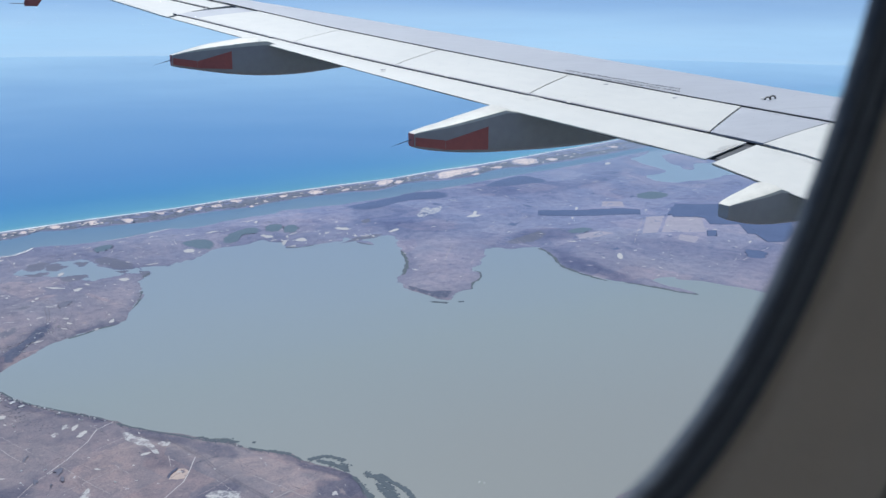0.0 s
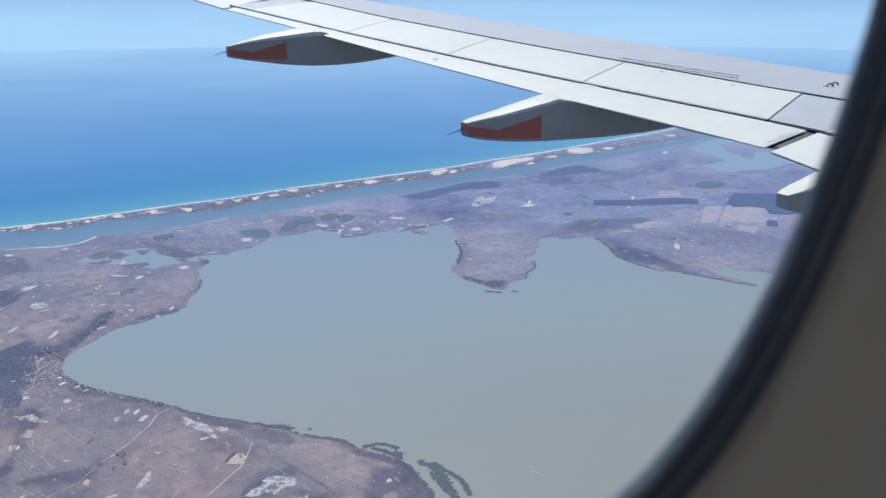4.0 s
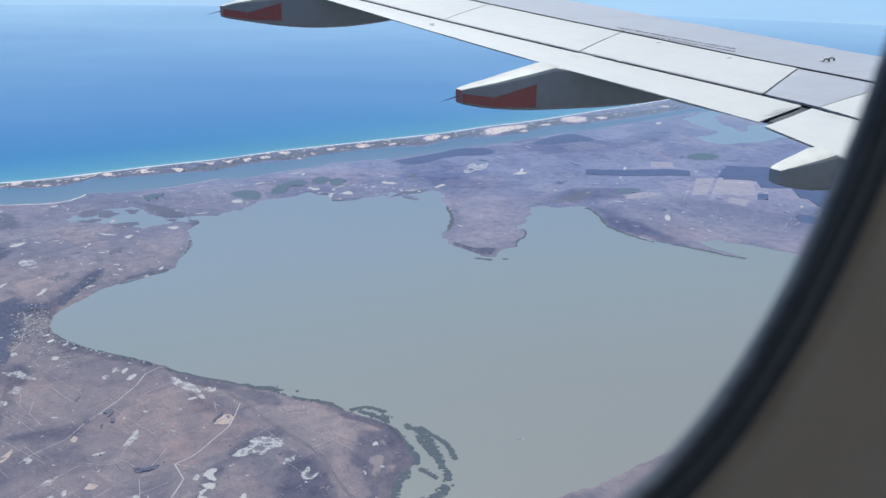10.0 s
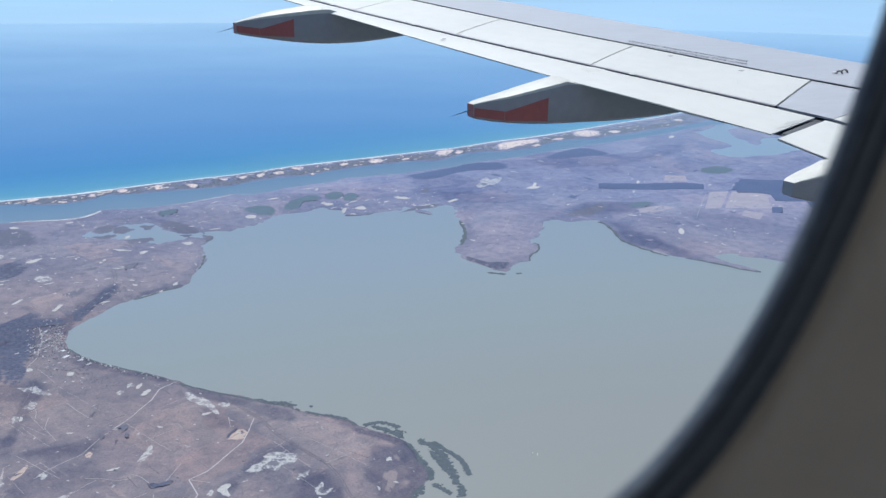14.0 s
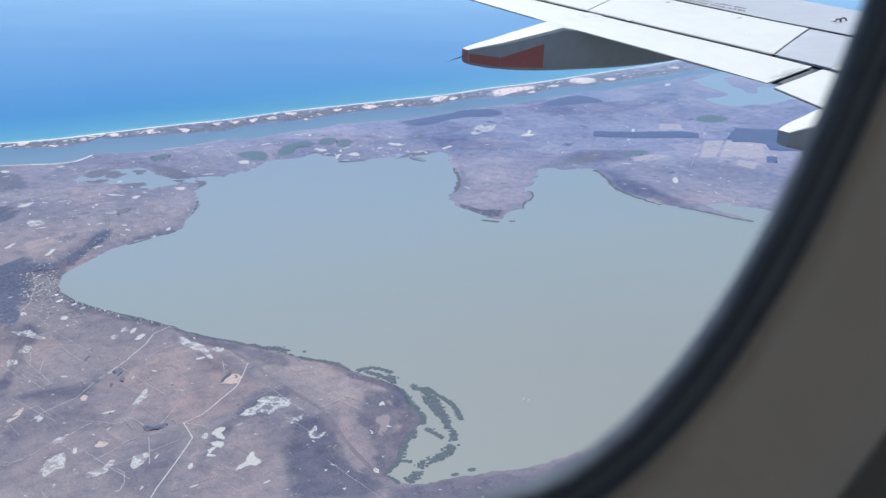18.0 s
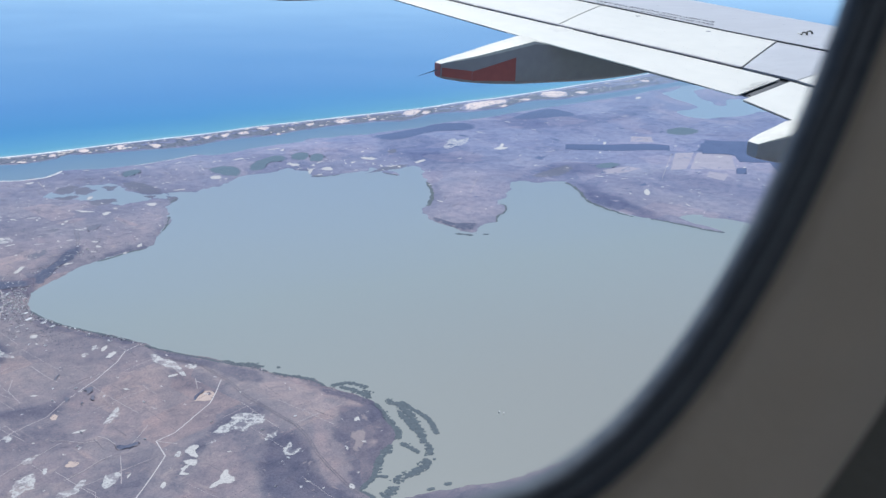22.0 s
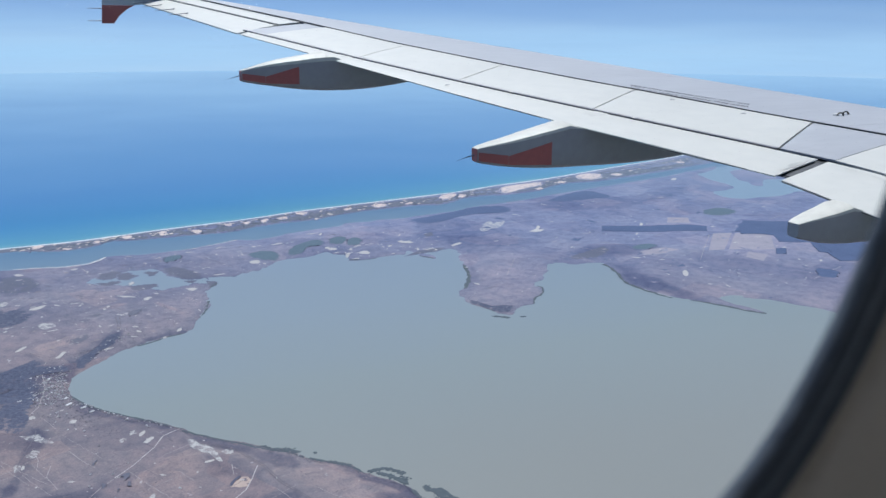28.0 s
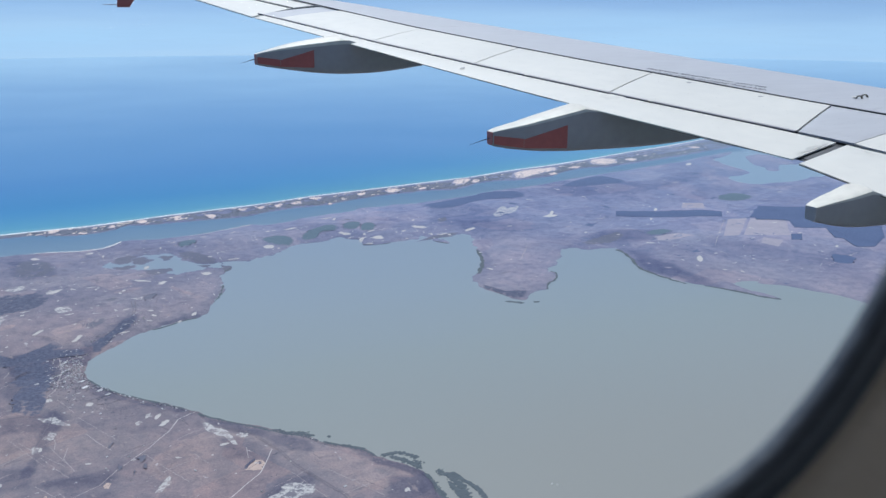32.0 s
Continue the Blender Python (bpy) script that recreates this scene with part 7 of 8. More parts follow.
def panel(name, edge_a, edge_b, material, label="", thick=0.02, lift=0.0, gap=0.010, n=10, m=6, parent=None):
    """A skin panel between two lines of (x, y) places: edge_a aft, edge_b forward, each given by its two ends or more."""
    def along(e, u):
        s = u * (len(e) - 1)
        k = min(int(s), len(e) - 2)
        return np.array(e[k]) * (1 - (s - k)) + np.array(e[k + 1]) * (s - k)
    a0, a1 = along(edge_a, 0), along(edge_a, 1)
    gu = gap / np.linalg.norm(a1 - a0)
    gv = gap / max(0.05, np.linalg.norm(np.array(edge_b[0]) - np.array(edge_a[0])))
    top, bot = [], []
    for i in range(n + 1):
        for j in range(m + 1):
            u, v = gu + (1 - 2 * gu) * i / n, gv + (1 - 2 * gv) * j / m
            p = along(edge_a, u) * (1 - v) + along(edge_b, u) * v
            z = surf(p[0], p[1]) + lift
            roll = 0.004 if i in (0, n) or j in (0, m) else 0.0
            top.append((p[0], p[1], z - roll))
            bot.append((p[0], p[1], z - thick))
    w = m + 1
    k = len(top)
    f = [(i * w + j, i * w + j + 1, (i + 1) * w + j + 1, (i + 1) * w + j) for i in range(n) for j in range(m)]
    f += [(k + a, k + d, k + c, k + b) for a, b, c, d in f]
    rim = [i * w for i in range(n + 1)] + [n * w + j for j in range(1, w)] + [i * w + m for i in range(n - 1, -1, -1)] + [j for j in range(m - 1, 0, -1)]
    f += [(rim[i], rim[(i + 1) % len(rim)], k + rim[(i + 1) % len(rim)], k + rim[i]) for i in range(len(rim))]
    ob = link_mesh(name, top + bot, f, material, parent or wing, label)
    bm = bmesh.new()
    bm.from_mesh(ob.data)
    bmesh.ops.recalc_face_normals(bm, faces=bm.faces)
    bm.to_mesh(ob.data)
    bm.free()
    return ob


def wing_box():
    """The body of the wing under the panels."""
    ys = np.linspace(0.3, 15.6, 52)
    v, f, m = [], [], 20
    for y in ys:
        t, l = te_x(y) + 0.10, le_x(y)
        for j in range(m + 1):
            x = t + (l - t) * (1 - (1 - j / m) ** 1.3)
            v.append((x, y, surf(x, y) - (0.028 if x < l - 0.02 else 0.02)))
        for j in range(m, -1, -1):
            x = t + (l - t) * (1 - (1 - j / m) ** 1.3)
            v.append((x, y, min(under(x, y), surf(x, y) - 0.032)))
    w = 2 * (m + 1)
    for i in range(len(ys) - 1):
        for j in range(w):
            f.append((i * w + j, i * w + (j + 1) % w, (i + 1) * w + (j + 1) % w, (i + 1) * w + j))
    f += [tuple(range(w)), tuple(range((len(ys) - 1) * w, len(ys) * w))[::-1]]
    ob = link_mesh("wing_box", v, f, M_GAPDARK, wing, "dark structure and joints under the skin panels", smooth=False)
    bm = bmesh.new()
    bm.from_mesh(ob.data)
    bmesh.ops.recalc_face_normals(bm, faces=bm.faces)
    bm.to_mesh(ob.data)
    bm.free()


wing_box()
ya = [5.29, 6.88, 8.41, 9.91, 11.75]
yf = [5.85, 7.46, 8.98, 10.41, 12.0]
for i in range(4):
    ea = [(aft_x(y), y) for y in np.linspace(ya[i], ya[i + 1], 5)]
    eb = [(front_x(y), y) for y in np.linspace(yf[i], yf[i + 1], 5)]
    panel("spoiler", ea, eb, M_PAINT, "white spoiler panel", lift=0.012, gap=0.0075)
panel("fixed_panel", [(aft_x(11.75), 11.75), (aft_x(12.2), 12.2)], [(front_x(12.0), 12.0), (front_x(12.45), 12.45)], M_GREY, "grey fixed panel", gap=0.006)
panel("outboard_flap", [(4.81, 4.80), (te_x(5.1), 5.1), (te_x(6.5), 6.5), (te_x(8.5), 8.5), (te_x(10.3), 10.3), (te_x(12.0), 12.0)],
      [(5.428, 4.985), (5.308, 5.29), (aft_x(6.5) - 0.02, 6.5), (aft_x(8.5) - 0.02, 8.5), (aft_x(10.3) - 0.02, 10.3), (aft_x(12.1) - 0.02, 12.1)], M_PAINT, "white outboard flap", thick=0.012, gap=0.012, n=24)
panel("aileron", [(te_x(12.05), 12.06), (te_x(13.8), 13.8), (te_x(15.5), 15.5)], [(3.28, 12.42), (2.80, 13.9), (2.32, 15.4)], M_PAINT, "white aileron", gap=0.008)
panel("aileron_shroud", [(3.28, 12.44), (2.80, 13.9), (2.32, 15.4)], [(front_x(12.6), 12.6), (front_x(14.0), 14.0), (front_x(15.4), 15.4)], M_PAINT, "white fixed panel ahead of the aileron", gap=0.008)
panel("inboard_flap", [(4.76, 0.5), (4.76, 2.6), (4.775, 4.25), (4.78, 4.70)], [(5.55, 0.5), (5.55, 2.6), (5.55, 4.50), (5.45, 4.91)], M_PAINT, "white inboard flap", thick=0.012, gap=0.004)
panel("inboard_panel", [(5.505, 4.895), (5.425, 5.09), (5.335, 5.289)], [(front_x(5.185), 5.185), (front_x(5.52), 5.52), (front_x(5.849), 5.849)], M_GREY, "grey inboard spoiler panel", lift=0.008, gap=0.003)
panel("root_panel", [(5.57, 0.5), (5.57, 2.6), (5.57, 4.48), (5.505, 4.89)], [(front_x(0.5), 0.5), (front_x(2.8), 2.8), (front_x(4.8), 4.8), (front_x(5.18), 5.18)], M_PAINT, "white root panel", lift=0.008, gap=0.003)


def skin():
    """Upper skin from the spoiler hinge line to the leading edge, round the nose."""
    ys = [0.5, 3.2, 5.7, 8.2, 10.6, 13.2, 15.55]
    for a, b in zip(ys, ys[1:]):
        yy = np.linspace(a, b, 7)
        ea = [(front_x(y) + 0.022, y) for y in yy]
        eb = [(le_x(y) - 0.005, y) for y in yy]
        panel("skin_panel", ea, eb, M_GREY, "grey upper wing skin", gap=0.0015, n=12, m=22, thick=0.024)


skin()


def seal_strip(name, line, back, fore, lift, material, label):
    """A narrow dark strip lying along a joint."""
    v, f = [], []
    for x, y in line:
        v += [(x - back, y, surf(x - back, y) + lift - 0.012), (x - back, y, surf(x - back, y) + lift), (x + fore, y, surf(x + fore, y) + lift), (x + fore, y, surf(x + fore, y) + lift - 0.012)]
    for i in range(len(line) - 1):
        f += [(4 * i + k, 4 * i + 4 + k, 4 * i + 5 + k, 4 * i + 1 + k) for k in range(3)]
    return link_mesh(name, v, f, material, wing, label)


seal_strip("hinge_gap", [(front_x(y), y) for y in np.linspace(3.0, 15.3, 50)], 0.006, 0.020, 0.016, M_GAPDARK, "dark gap along the spoiler hinge line")
seal_strip("flap_gap", [(aft_x(y), y) for y in np.linspace(5.29, 12.2, 30)], 0.030, 0.00, 0.004, M_GAPDARK, "dark gap ahead of the flap")
seal_strip("flap_seal", [(aft_x(y), y) for y in np.linspace(5.29, 12.2, 30)], 0.027, -0.008, 0.010, M_FAIR, "grey seal in the flap gap")
# filler plate, coloured dark to stand for the shade in the open gap
panel("flap_end_filler", [(4.95, 4.752), (4.95, 4.835)], [(5.40, 4.91), (5.40, 4.97)], M_GAPFILL, "dark filler in the gap between the two flaps", lift=-0.018, gap=0.002, n=3)


def edge_strip(ys):
    """A thin dark strip added for the shade on the blunt back edge of a flap."""
    v, f = [], []
    for y in ys:
        x = te_x(y) + 0.006
        v += [(x, y, surf(x, y) - 0.004), (x - 0.003, y, surf(x, y) - 0.006), (x - 0.003, y, surf(x, y) - 0.010), (x + 0.01, y, surf(x, y) - 0.010)]
    for i in range(len(ys) - 1):
        f += [(4 * i + k, 4 * i + 4 + k, 4 * i + 5 + k, 4 * i + 1 + k) for k in range(3)]
    return link_mesh("edge_shade_strip", v, f, M_GAPDARK, wing, "thin dark strip for the shade on the trailing edge")


edge_strip(np.linspace(4.84, 5.8, 6))
edge_strip(np.linspace(6.85, 11.9, 24))
edge_strip(np.linspace(0.5, 4.68, 8))


def stain(x, y, sx, sy, turn, lift=0.0008):
    """A smudge of dirt on the white paint, fading out at its rim."""
    n, m = 24, 7
    ca, sa = math.cos(radians(turn)), math.sin(radians(turn))
    v, cov = [], []
    for j in range(m):
        s = 1 - j / (m - 1)
        for k in range(n):
            a = 6.2832 * k / n
            px, py = s * sx * math.cos(a), s * sy * math.sin(a)
            qx, qy = x + px * ca - py * sa, y + px * sa + py * ca
            v.append((qx, qy, surf(qx, qy) + lift))
            cov.append(1 - s)
    f = [(j * n + k, j * n + (k + 1) % n, (j + 1) * n + (k + 1) % n, (j + 1) * n + k) for j in range(m - 1) for k in range(n)]
    ob = link_mesh("stain", v, f, M_STAIN, wing, "grey-brown grime on white paint")
    at = ob.data.attributes.new("cover", "FLOAT", "POINT")
    at.data.foreach_set("value", cov)
    if sum(p.normal.z for p in ob.data.polygons) < 0:
        ob.data.flip_normals()


for q in ((5.44, 4.2, 0.05, 0.55, 0), (5.14, 4.945, 0.20, 0.028, 16), (4.55, 6.74, 0.16, 0.14, -20), (3.42, 10.08, 0.14, 0.12, -10)):
    stain(*q)
seal_strip("aileron_gap", [(3.28 - 0.3236 * (y - 12.42), y) for y in np.linspace(12.45, 15.4, 12)], 0.03, 0.02, 0.006, M_GAPDARK, "dark gap along the aileron hinge")


def fairing(yc, dx, dz, red, size=1.0, keel=(0, 0, 0, 0, 0, 0), crest=0.0):
    """A flap track fairing: a long canoe under the wing with a blunt tail."""
    e = new("flap_track_fairing")
    e.parent = wing
    st = [(3.31, -0.99, -1.10, 0.050), (3.34, -0.982, -1.110, 0.062), (3.60, -0.942, -1.154, 0.115), (3.94, -0.872, -1.178, 0.160), (4.27, -0.81, -1.182, 0.185), (4.70, -0.82, -1.182, 0.195), (5.35, -0.90, -1.145, 0.185), (6.0, -0.92, -1.05, 0.14), (6.5, -0.93, -0.97, 0.06)]
    st = [(x, zt - crest * min(1.0, max(0.0, (x - 3.6) / 0.67)), zb + k, hw) for (x, zt, zb, hw), k in zip(st, (*keel, 0, 0, 0))]
    # more stations on smooth lines through these
    xs, cols = np.array([q[0] for q in st]), np.array([q[1:] for q in st])
    fine = np.unique(np.concatenate([xs, np.linspace(3.36, 6.5, 26)]))
    slope = np.gradient(cols, xs, axis=0)
    k0 = np.clip(np.searchsorted(xs, fine, side="right") - 1, 0, len(xs) - 2)
    gap = (xs[k0 + 1] - xs[k0])[:, None]
    u = ((fine - xs[k0]) / gap[:, 0])[:, None]
    rows = (2 * u ** 3 - 3 * u * u + 1) * cols[k0] + (u ** 3 - 2 * u * u + u) * gap * slope[k0] + (3 * u * u - 2 * u ** 3) * cols[k0 + 1] + (u ** 3 - u * u) * gap * slope[k0 + 1]
    st = [(float(x), *(float(w) for w in r)) for x, r in zip(fine, rows)]
    half = [(0.0, 1.0, 1.0), (0.5, 1.0, 0.86), (0.96, 1.0, 0.35), (1.0, 0.93, 0.0), (1.0, 0.2, 0.0), (0.97, -0.5, 0.0), (0.88, -0.82, 0.0), (0.65, -0.97, 0.0), (0.3, -1.0, 0.0)]
    ring = half + [(0.0, -1.0, 0.0)] + [(-c, z, w) for c, z, w in half[:0:-1]]
    v, f, k = [], [], len(ring)
    for x, zt, zb, hw in st:
        crown = 0.036 * min(1.0, max(0.0, (x - 3.33) / 0.35)) + 0.7 * crest * min(1.0, max(0.0, (x - 3.4) / 0.85))
        X = 4.27 + (x - 4.27) * size + dx
        for c, z, w in ring:
            zz = Z0 + dz + (zt + zb) / 2 + (zt - zb) / 2 * z + crown * w
            y = yc + hw * c * size
            if X > te_x(y) + 0.01:
                zz = min(zz, surf(X, y) - 0.016)
            v.append((X, y, zz))
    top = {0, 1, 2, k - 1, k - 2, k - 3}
    # shade on sides and keel is put in as a greyer lower shell
    for name, upper, material, label in (("upper_shell", True, M_IVORY, "soiled ivory-white top of the fairing"), ("lower_shell", False, M_FAIR, "side and keel of the fairing, shade put in as grey")):
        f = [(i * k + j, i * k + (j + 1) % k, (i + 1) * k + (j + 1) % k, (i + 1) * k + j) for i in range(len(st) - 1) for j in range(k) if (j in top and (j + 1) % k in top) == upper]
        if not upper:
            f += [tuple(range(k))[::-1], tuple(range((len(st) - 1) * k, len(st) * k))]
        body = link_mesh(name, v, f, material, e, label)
        bm = bmesh.new()
        bm.from_mesh(body.data)
        bmesh.ops.delete(bm, geom=[q for q in bm.verts if not q.link_faces], context="VERTS")
        bmesh.ops.recalc_face_normals(bm, faces=bm.faces)
        if sum(q.normal.z * q.calc_area() for q in bm.faces) * (1 if upper else -1) < 0:
            bmesh.ops.reverse_faces(bm, faces=bm.faces)
        bm.to_mesh(body.data)
        bm.free()
        sm = body.data.polygons
        sm.foreach_set("use_smooth", [True] * len(sm))
        body.data.set_sharp_from_angle(angle=radians(30))
    if red:
        def mark(x0, x1, z00, z01, z10, z11):
            vs, n = [], 8
            for i in range(n + 1):
                u = i / n
                x = x0 + (x1 - x0) * u
                hw = float(np.interp(x, [s[0] for s in st], [s[3] for s in st])) * size
                X = 4.27 + (x - 4.27) * size + dx
                for z in (z00 + (z10 - z00) * u, z01 + (z11 - z01) * u):
                    vs += [(X, yc - hw - 0.004, Z0 + dz + z), (X, yc - hw + 0.02, Z0 + dz + z)]
            fs = []
            for i in range(n):
                b = 4 * i
                fs += [(b, b + 2, b + 6, b + 4), (b + 1, b + 5, b + 7, b + 3), (b, b + 4, b + 5, b + 1), (b + 2, b + 3, b + 7, b + 6)]
            link_mesh("red_marking", vs, fs, M_RED, e, "orange-red painted marking")
        x0 = 4.27 + (st[0][0] - 4.27) * size + dx
        mid = (st[0][1] + st[0][2]) / 2
        cap = [(x0 - o, yc + st[0][3] * c * size * 0.98, Z0 + dz + mid + (st[0][1] - st[0][2]) / 2 * z * 0.95) for o in (0.004, -0.004) for c, z, w in ring]
        link_mesh("red_tail_cap", cap, [tuple(range(k))[::-1], tuple(range(k, 2 * k))] + [(i, (i + 1) % k, k + (i + 1) % k, k + i) for i in range(k)], M_RED, e, "orange-red painted tail")
        mark(3.318, 3.565, -1.018, -1.088, -1.050, -1.126)
        mark(3.567, 3.945, -1.055, -1.128, -0.950, -1.142)
    if not red:
        return e
    tail = Vector((4.27 + (3.32 - 4.27) * size + dx, yc, Z0 + dz - 1.04))
    link_mesh("static_wick", [tail + Vector(q) for q in ((0, 0, 0.006), (0, 0.006, -0.004), (0, -0.006, -0.004), (-0.2, 0.02, -0.055))], [(0, 1, 3), (1, 2, 3), (2, 0, 3), (0, 2, 1)], M_LETTER, e, "thin black static wick")
    return e


fairing(6.60, 0.03, -0.017, True)
fairing(10.10, -1.11, 0.45, True, 0.97, (-0.004, -0.002, 0.0, -0.022, -0.042, -0.036), 0.07)
fairing(4.12, 0.92, -0.225, False, 0.9, (0.022, 0.022, 0.018, 0.032, 0.02, 0.0))


def slab(name, outline, y, thick, material, label):
    """A thin upright plate from an outline of (x, z) places."""
    bm = bmesh.new()
    a = [bm.verts.new((x, y - thick / 2, Z0 + z)) for x, z in outline]
    b = [bm.verts.new((x, y + thick / 2, Z0 + z)) for x, z in outline]
    n = len(a)
    bm.faces.new(a)
    bm.faces.new(b[::-1])
    for i in range(n):
        bm.faces.new((a[i], b[i], b[(i + 1) % n], a[(i + 1) % n]))
    bmesh.ops.recalc_face_normals(bm, faces=bm.faces)
    return part(name, bm, material, wing, label)


slab("tip_fence_lower", [(1.31, -0.07), (1.49, -0.07), (1.58, 0.05), (1.70, 0.15), (1.82, 0.21), (1.33, 0.21)], 15.62, 0.05, M_RED, "orange-red lower wingtip fence")
slab("tip_fence_upper", [(1.33, 0.212), (1.82, 0.212), (2.75, 0.30), (2.6, 0.42), (1.75, 0.95), (1.38, 0.97)], 15.62, 0.05, M_GREY, "grey upper wingtip fence")


def rod(name, a, b, r, material, label):
    a, b = Vector(a), Vector(b)
    d = (b - a).normalized()
    s = d.orthogonal().normalized()
    t = d.cross(s)
    v = [p + (s * math.cos(k * 1.2566) + t * math.sin(k * 1.2566)) * q for p, q in ((a, r), (b, r * 0.4)) for k in range(5)]
    f = [(k, (k + 1) % 5, 5 + (k + 1) % 5, 5 + k) for k in range(5)] + [(4, 3, 2, 1, 0), (5, 6, 7, 8, 9)]
    return link_mesh(name, v, f, material, wing, label)


for y in (13.9, 14.4, 14.9, 15.3):
    x = te_x(y)
    rod("static_wick", (x + 0.12, y, surf(x + 0.12, y) + 0.015), (x - 0.16, y, surf(x, y) + 0.0), 0.008, M_LETTER, "thin black static wick")
for z in (0.16, -0.03):
    rod("static_wick", (1.33, 15.62, Z0 + z), (1.1, 15.62, Z0 + z), 0.008, M_LETTER, "thin black static wick")


def lettering(text, centre, turn, height, width):
    cu = bpy.data.curves.new("lettering", "FONT")
    cu.body, cu.size, cu.align_x, cu.align_y, cu.extrude = text, height * 1.4, "CENTER", "CENTER", 0.0008
    tmp = new("lettering_source", cu)
    dg = bpy.context.evaluated_depsgraph_get()
    me = bpy.data.meshes.new_from_object(tmp.evaluated_get(dg))
    bpy.data.objects.remove(tmp)
    wide = max(v.co.x for v in me.vertices) - min(v.co.x for v in me.vertices)
    ob = new("lettering", me)
    me.materials.clear()
    me.materials.append(M_LETTER)
    ob.parent = wing
    for v in me.vertices:
        a = v.co.x * width / wide * (1 if turn == 0 else -1)
        b = v.co.y * (1 if turn == 0 else -1)
        x = centre[0] + a * LX[0] - b * LX[1]
        y = centre[1] + a * LX[1] + b * LX[0]
        v.co = (x, y, surf(x, y) + 0.004 + v.co.z)
    return tagged(ob, "small black warning lettering")


def decal(name, x, y, sx, sy, material, label, seed=0):
    """A thin irregular mark lying on the skin."""
    g = np.random.default_rng(seed)
    n = 14
    top = []
    for k in range(n):
        a = 6.2832 * k / n
        r = g.uniform(0.75, 1.1)
        px, py = x + sx * r * math.cos(a), y + sy * r * math.sin(a)
        top.append((px, py, surf(px, py) + 0.015))
    low = [(px, py, pz - 0.004) for px, py, pz in top]
    f = [tuple(range(n))] + [(k, n + k, n + (k + 1) % n, (k + 1) % n) for k in range(n)]
    return link_mesh(name, top + low, f, material, wing, label)


for x, y in ((3.86, 8.25), (5.86, 6.28), (5.60, 6.95)):
    decal("drain_mark", x, y, 0.026, 0.011, M_FAIR, "small dark drain mark", 4)


for y in (6.46, 7.74, 8.95, 10.25):
    decal("hinge_cover", aft_x(y) - 0.026, y, 0.030, 0.022, M_PAINT, "small white hinge cover in the flap gap", 6)


LX = Vector((0.58, -1.05)).normalized()
lettering("DO NOT WALK OUTSIDE THIS AREA", (5.86, 7.06), 0, 0.050, 1.22)
lettering("DO NOT WALK OUTSIDE THIS AREA", (5.955, 7.165), 1, 0.050, 1.22)


def tie_down():
    """Two small dull loops on the skin."""
    for x, y in ((6.80, 6.05), (6.91, 6.09)):
        v, f, n, m = [], [], 12, 6
        for i in range(n + 1):
            a = math.pi * i / n
            for j in range(m):
                b = 2 * math.pi * j / m
                r = 0.028 + 0.008 * math.cos(b)
                v.append((x + r * math.cos(a) * 0.9 , y + 0.009 * math.sin(b) - r * math.cos(a) * 0.4, surf(x, y) + r * math.sin(a) * 0.9))
        for i in range(n):
            f += [(i * m + j, i * m + (j + 1) % m, (i + 1) * m + (j + 1) % m, (i + 1) * m + j) for j in range(m)]
        link_mesh("tie_down_loop", v, f, M_LOOP, wing, "small dull metal loop", smooth=True)


tie_down()
decal("tie_down_base", 6.765, 6.065, 0.035, 0.018, M_PAINT, "small white plate beside the loops", 9)

# ---- the cabin: window and walls ----
WA, WB, WCX, WCZ, WLEFT = 0.1004, 0.220, 0.0996, Z0 + 0.0997, -0.02


def window_line(d, y, n=120):
    out = []
    for i in range(n):
        a = 2 * math.pi * i / n
        cx = WCX if math.cos(a) >= 0 else WLEFT
        out.append((cx + (WA + d) * math.cos(a), y, WCZ + (WB + d) * math.sin(a)))
    return out


def rings(name, profile, material, parent, label, kind="", category=""):
    n = 120
    v = [p for d, y in profile for p in window_line(d, y, n)]
    f = [(i * n + k, i * n + (k + 1) % n, (i + 1) * n + (k + 1) % n, (i + 1) * n + k) for i in range(len(profile) - 1) for k in range(n)]
    ob = link_mesh(name, v, f, material, parent, label, smooth=True)
    return ob


DREV = 0.053
window = tagged(new("window_1"), "rounded cabin window with a dark rubber seal", "window", kind="structure")
def pane_glass():
    m = bpy.data.materials.new("window_pane_glass")
    m.use_nodes = True
    t = m.node_tree
    t.nodes.remove(t.nodes["Principled BSDF"])
    clear, gloss, mx = t.nodes.new("ShaderNodeBsdfTransparent"), t.nodes.new("ShaderNodeBsdfGlossy"), t.nodes.new("ShaderNodeMixShader")
    clear.inputs["Color"].default_value, gloss.inputs["Roughness"].default_value, mx.inputs["Fac"].default_value = (1, 1, 1, 1), 0.04, 0.0004
    t.links.new(clear.outputs[0], mx.inputs[1])
    t.links.new(gloss.outputs[0], mx.inputs[2])
    t.links.new(mx.outputs[0], t.nodes["Material Output"].inputs["Surface"])
    return m


pane = link_mesh("pane", [(x, y + o, z) for o in (0.0, 0.004) for x, y, z in window_line(0.05, 0.166, 60)], [tuple(range(60)), tuple(range(119, 59, -1))] + [(k, 60 + k, 60 + (k + 1) % 60, (k + 1) % 60) for k in range(60)], pane_glass(), window, "clear acrylic window pane")
pane.visible_shadow = False
rings("outer_seal", [(0.12, 0.195), (0.0, 0.150), (0.001, 0.147), (0.003, 0.1455), (0.0045, 0.147), (0.005, 0.150)], M_SEAL, window, "black rubber window seal")
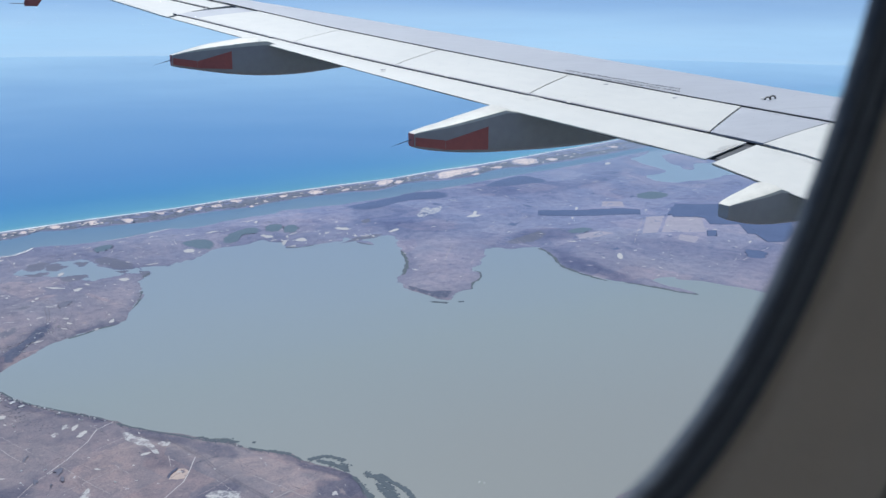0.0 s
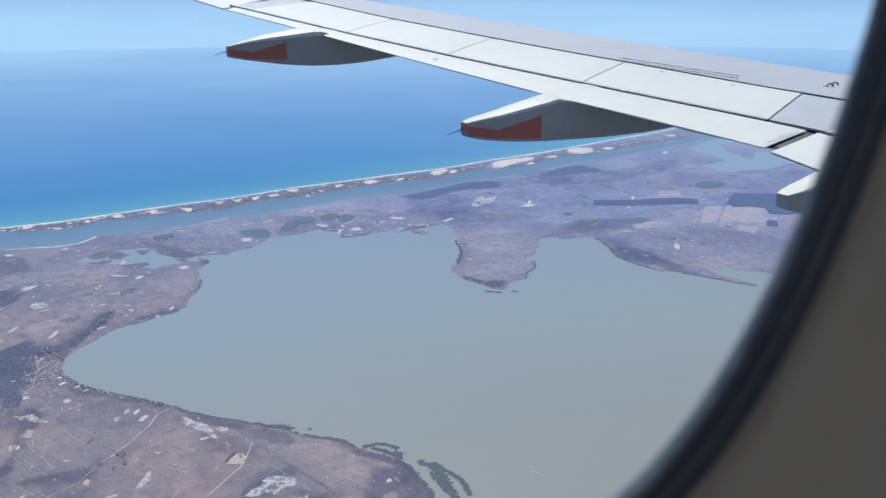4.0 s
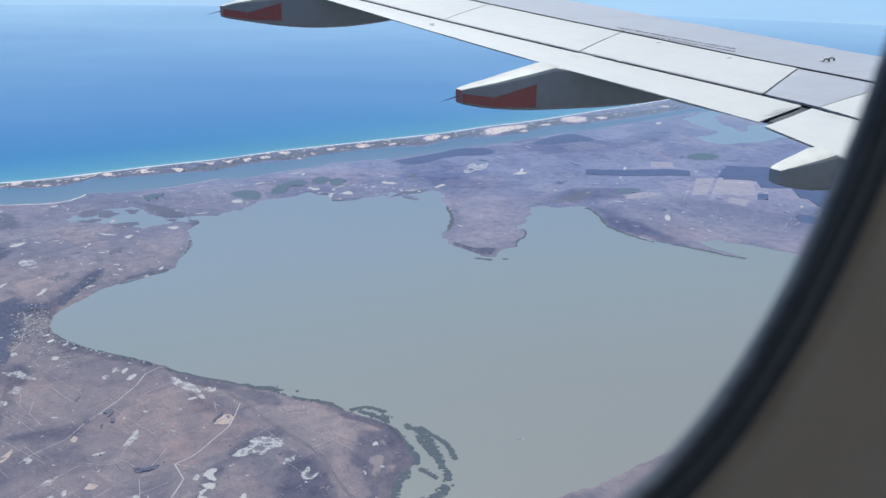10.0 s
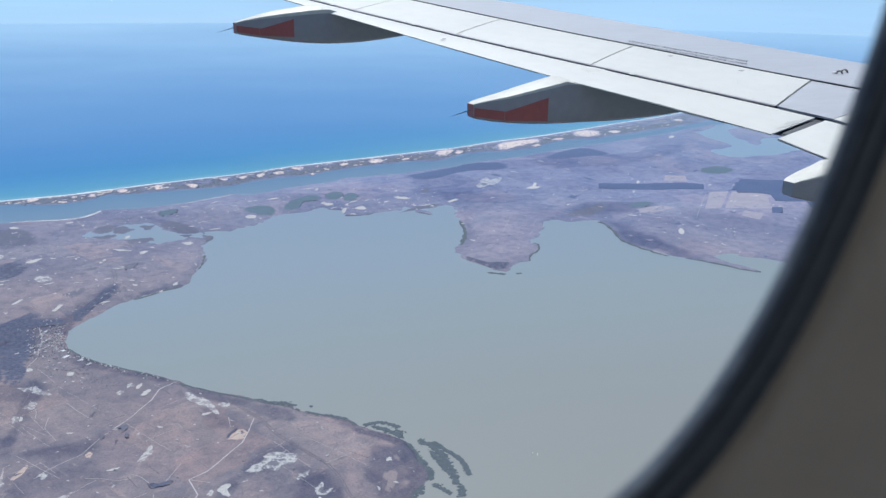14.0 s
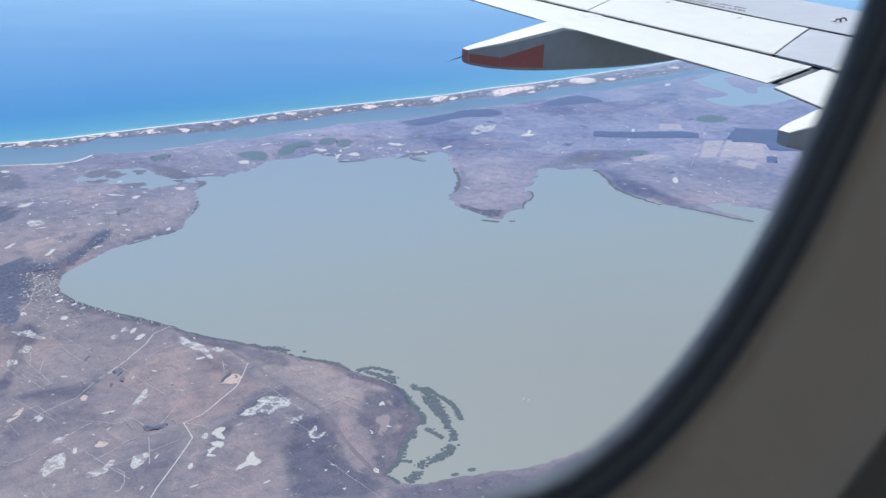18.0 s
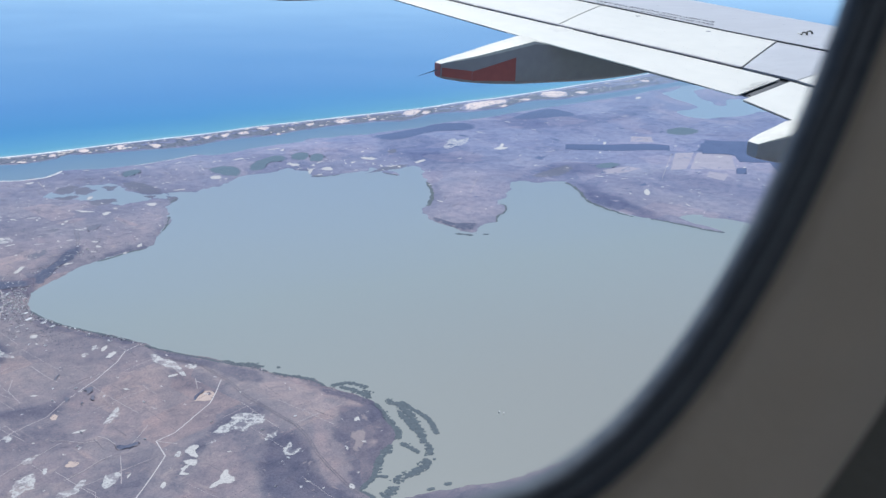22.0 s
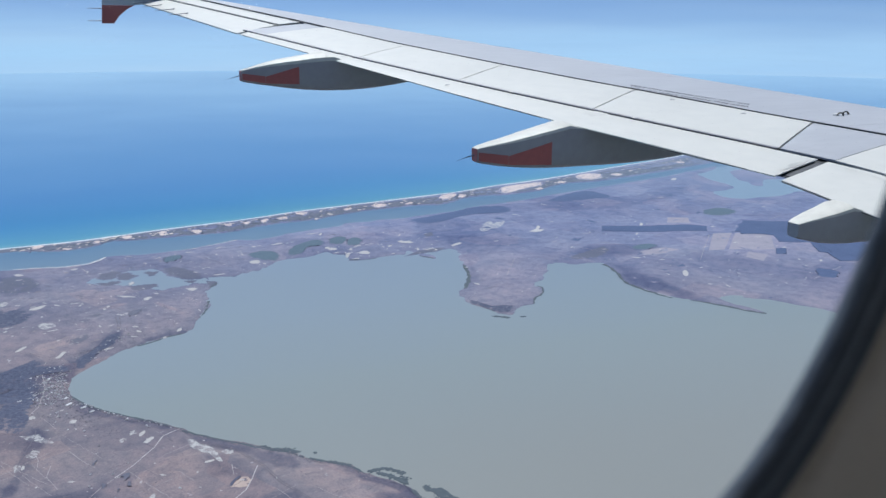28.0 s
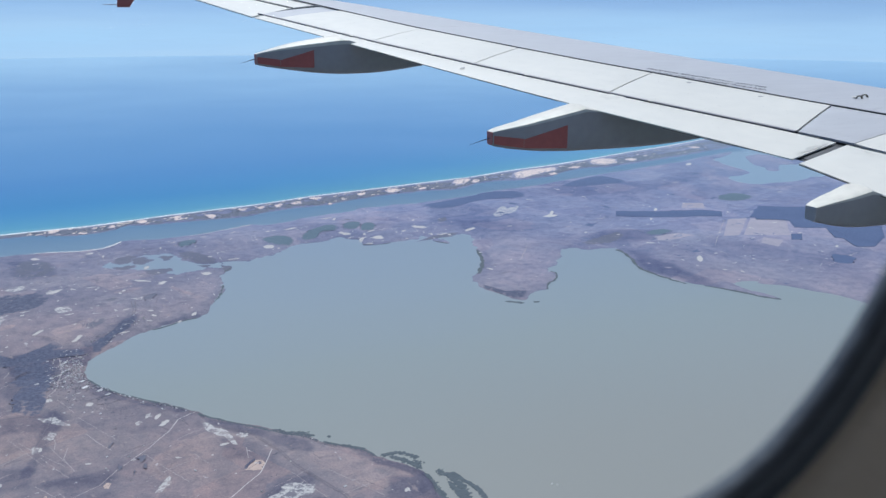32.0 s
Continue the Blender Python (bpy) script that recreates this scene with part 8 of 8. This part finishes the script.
rings("seal_lip", [(0.0048, 0.149), (0.0054, 0.1455), (0.0065, 0.1448), (0.0076, 0.146), (0.008, 0.149)], M_SEAL2, window, "dark blue-grey seal lip")
rings("inner_seal", [(0.0078, 0.149), (0.0083, 0.1450), (0.0100, 0.144), (0.0118, 0.1450), (0.0122, 0.149)], M_SEAL, window, "black inner seal")
rings("window_reveal", [(0.0119, 0.148), (0.014, 0.1435), (0.020, 0.141), (0.036, 0.136), (DREV - 0.004, 0.1315), (DREV, 0.128)], M_PANEL, window, "grey plastic window surround")
# wall in a darker grey than the window surround
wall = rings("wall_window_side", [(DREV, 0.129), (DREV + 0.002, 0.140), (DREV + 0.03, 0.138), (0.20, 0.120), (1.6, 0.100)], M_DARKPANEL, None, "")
tagged(wall, "dark grey cabin side wall", "wall", kind="structure")


def box(name, lo, hi, material, label, category):
    v = [(x, y, z) for z in (lo[2], hi[2]) for y in (lo[1], hi[1]) for x in (lo[0], hi[0])]
    f = [(0, 2, 3, 1), (4, 5, 7, 6), (0, 1, 5, 4), (2, 6, 7, 3), (0, 4, 6, 2), (1, 3, 7, 5)]
    return tagged(link_mesh(name, v, f, material), label, category, kind="structure")


box("floor", (-1.7, -3.3, Z0 - 1.2), (1.7, 0.10, Z0 - 1.1), M_DARKPANEL, "dark cabin floor", "floor")
box("ceiling", (-1.7, -3.3, Z0 + 1.0), (1.7, 0.10, Z0 + 1.1), M_PANEL, "pale cabin ceiling", "ceiling")
box("wall_aft", (-1.7, -3.3, Z0 - 1.2), (-1.6, 0.10, Z0 + 1.1), M_PANEL, "plain cabin wall", "wall")
box("wall_forward", (1.6, -3.3, Z0 - 1.2), (1.7, 0.10, Z0 + 1.1), M_PANEL, "plain cabin wall", "wall")
box("wall_far_lower", (-1.7, -3.3, Z0 - 1.2), (1.7, -3.2, Z0 - 0.1), M_PANEL, "plain cabin wall below the far windows", "wall")
box("wall_far_upper", (-1.7, -3.3, Z0 + 0.3), (1.7, -3.2, Z0 + 1.1), M_PANEL, "plain cabin wall above the far windows", "wall")
for x in (-1.45, -0.95, -0.45, 0.05, 0.55, 1.05):
    box("wall_far_pier", (x - 0.12, -3.3, Z0 - 0.1), (x + 0.12, -3.2, Z0 + 0.3), M_PANEL, "wall between the far windows", "wall")
# lamps added in the unseen far windows to brighten the near wall panel
for x in (-1.2, -0.7, -0.2, 0.3, 0.8):
    lamp = new("far_window_fill", bpy.data.lights.new("far_window_fill", "AREA"))
    lamp.data.shape, lamp.data.size, lamp.data.size_y, lamp.data.energy, lamp.data.color = "RECTANGLE", 0.26, 0.4, 2.45, (0.95, 0.97, 1.0)
    lamp.matrix_world = look((x, -3.25, Z0 + 0.1), (x, 0, Z0 + 0.1))


# unseen skin, kept grey so that less light bounces onto the fairings
M_FUSE = mat("fuselage_grey", (0.36, 0.37, 0.39), 0.4, scale=0.5)


def fuselage():
    """The outside of the aircraft body round the cabin, unseen, blocking sky light from the wing, open at the window
    belt beside the seat.
    """
    v, f, n, m = [], [], 40, 34
    for i in range(m + 1):
        x = -9 + 22 * i / m
        for k in range(n):
            a = 2 * math.pi * k / n
            v.append((x, -1.72 + 2.0 * math.cos(a), Z0 - 0.25 + 2.05 * math.sin(a)))
    for i in range(m):
        x = -9 + 22 * (i + 0.5) / m
        for k in range(n):
            a = 2 * math.pi * (k + 0.5) / n
            if math.cos(a) > 0.55 and -1.2 < x < 1.6:
                continue
            f.append((i * n + k, (i + 1) * n + k, (i + 1) * n + (k + 1) % n, i * n + (k + 1) % n))
    tagged(link_mesh("fuselage", v, f, M_FUSE, smooth=True), "grey outer skin of the airliner fuselage, out of view", "fuselage", kind="structure")


fuselage()
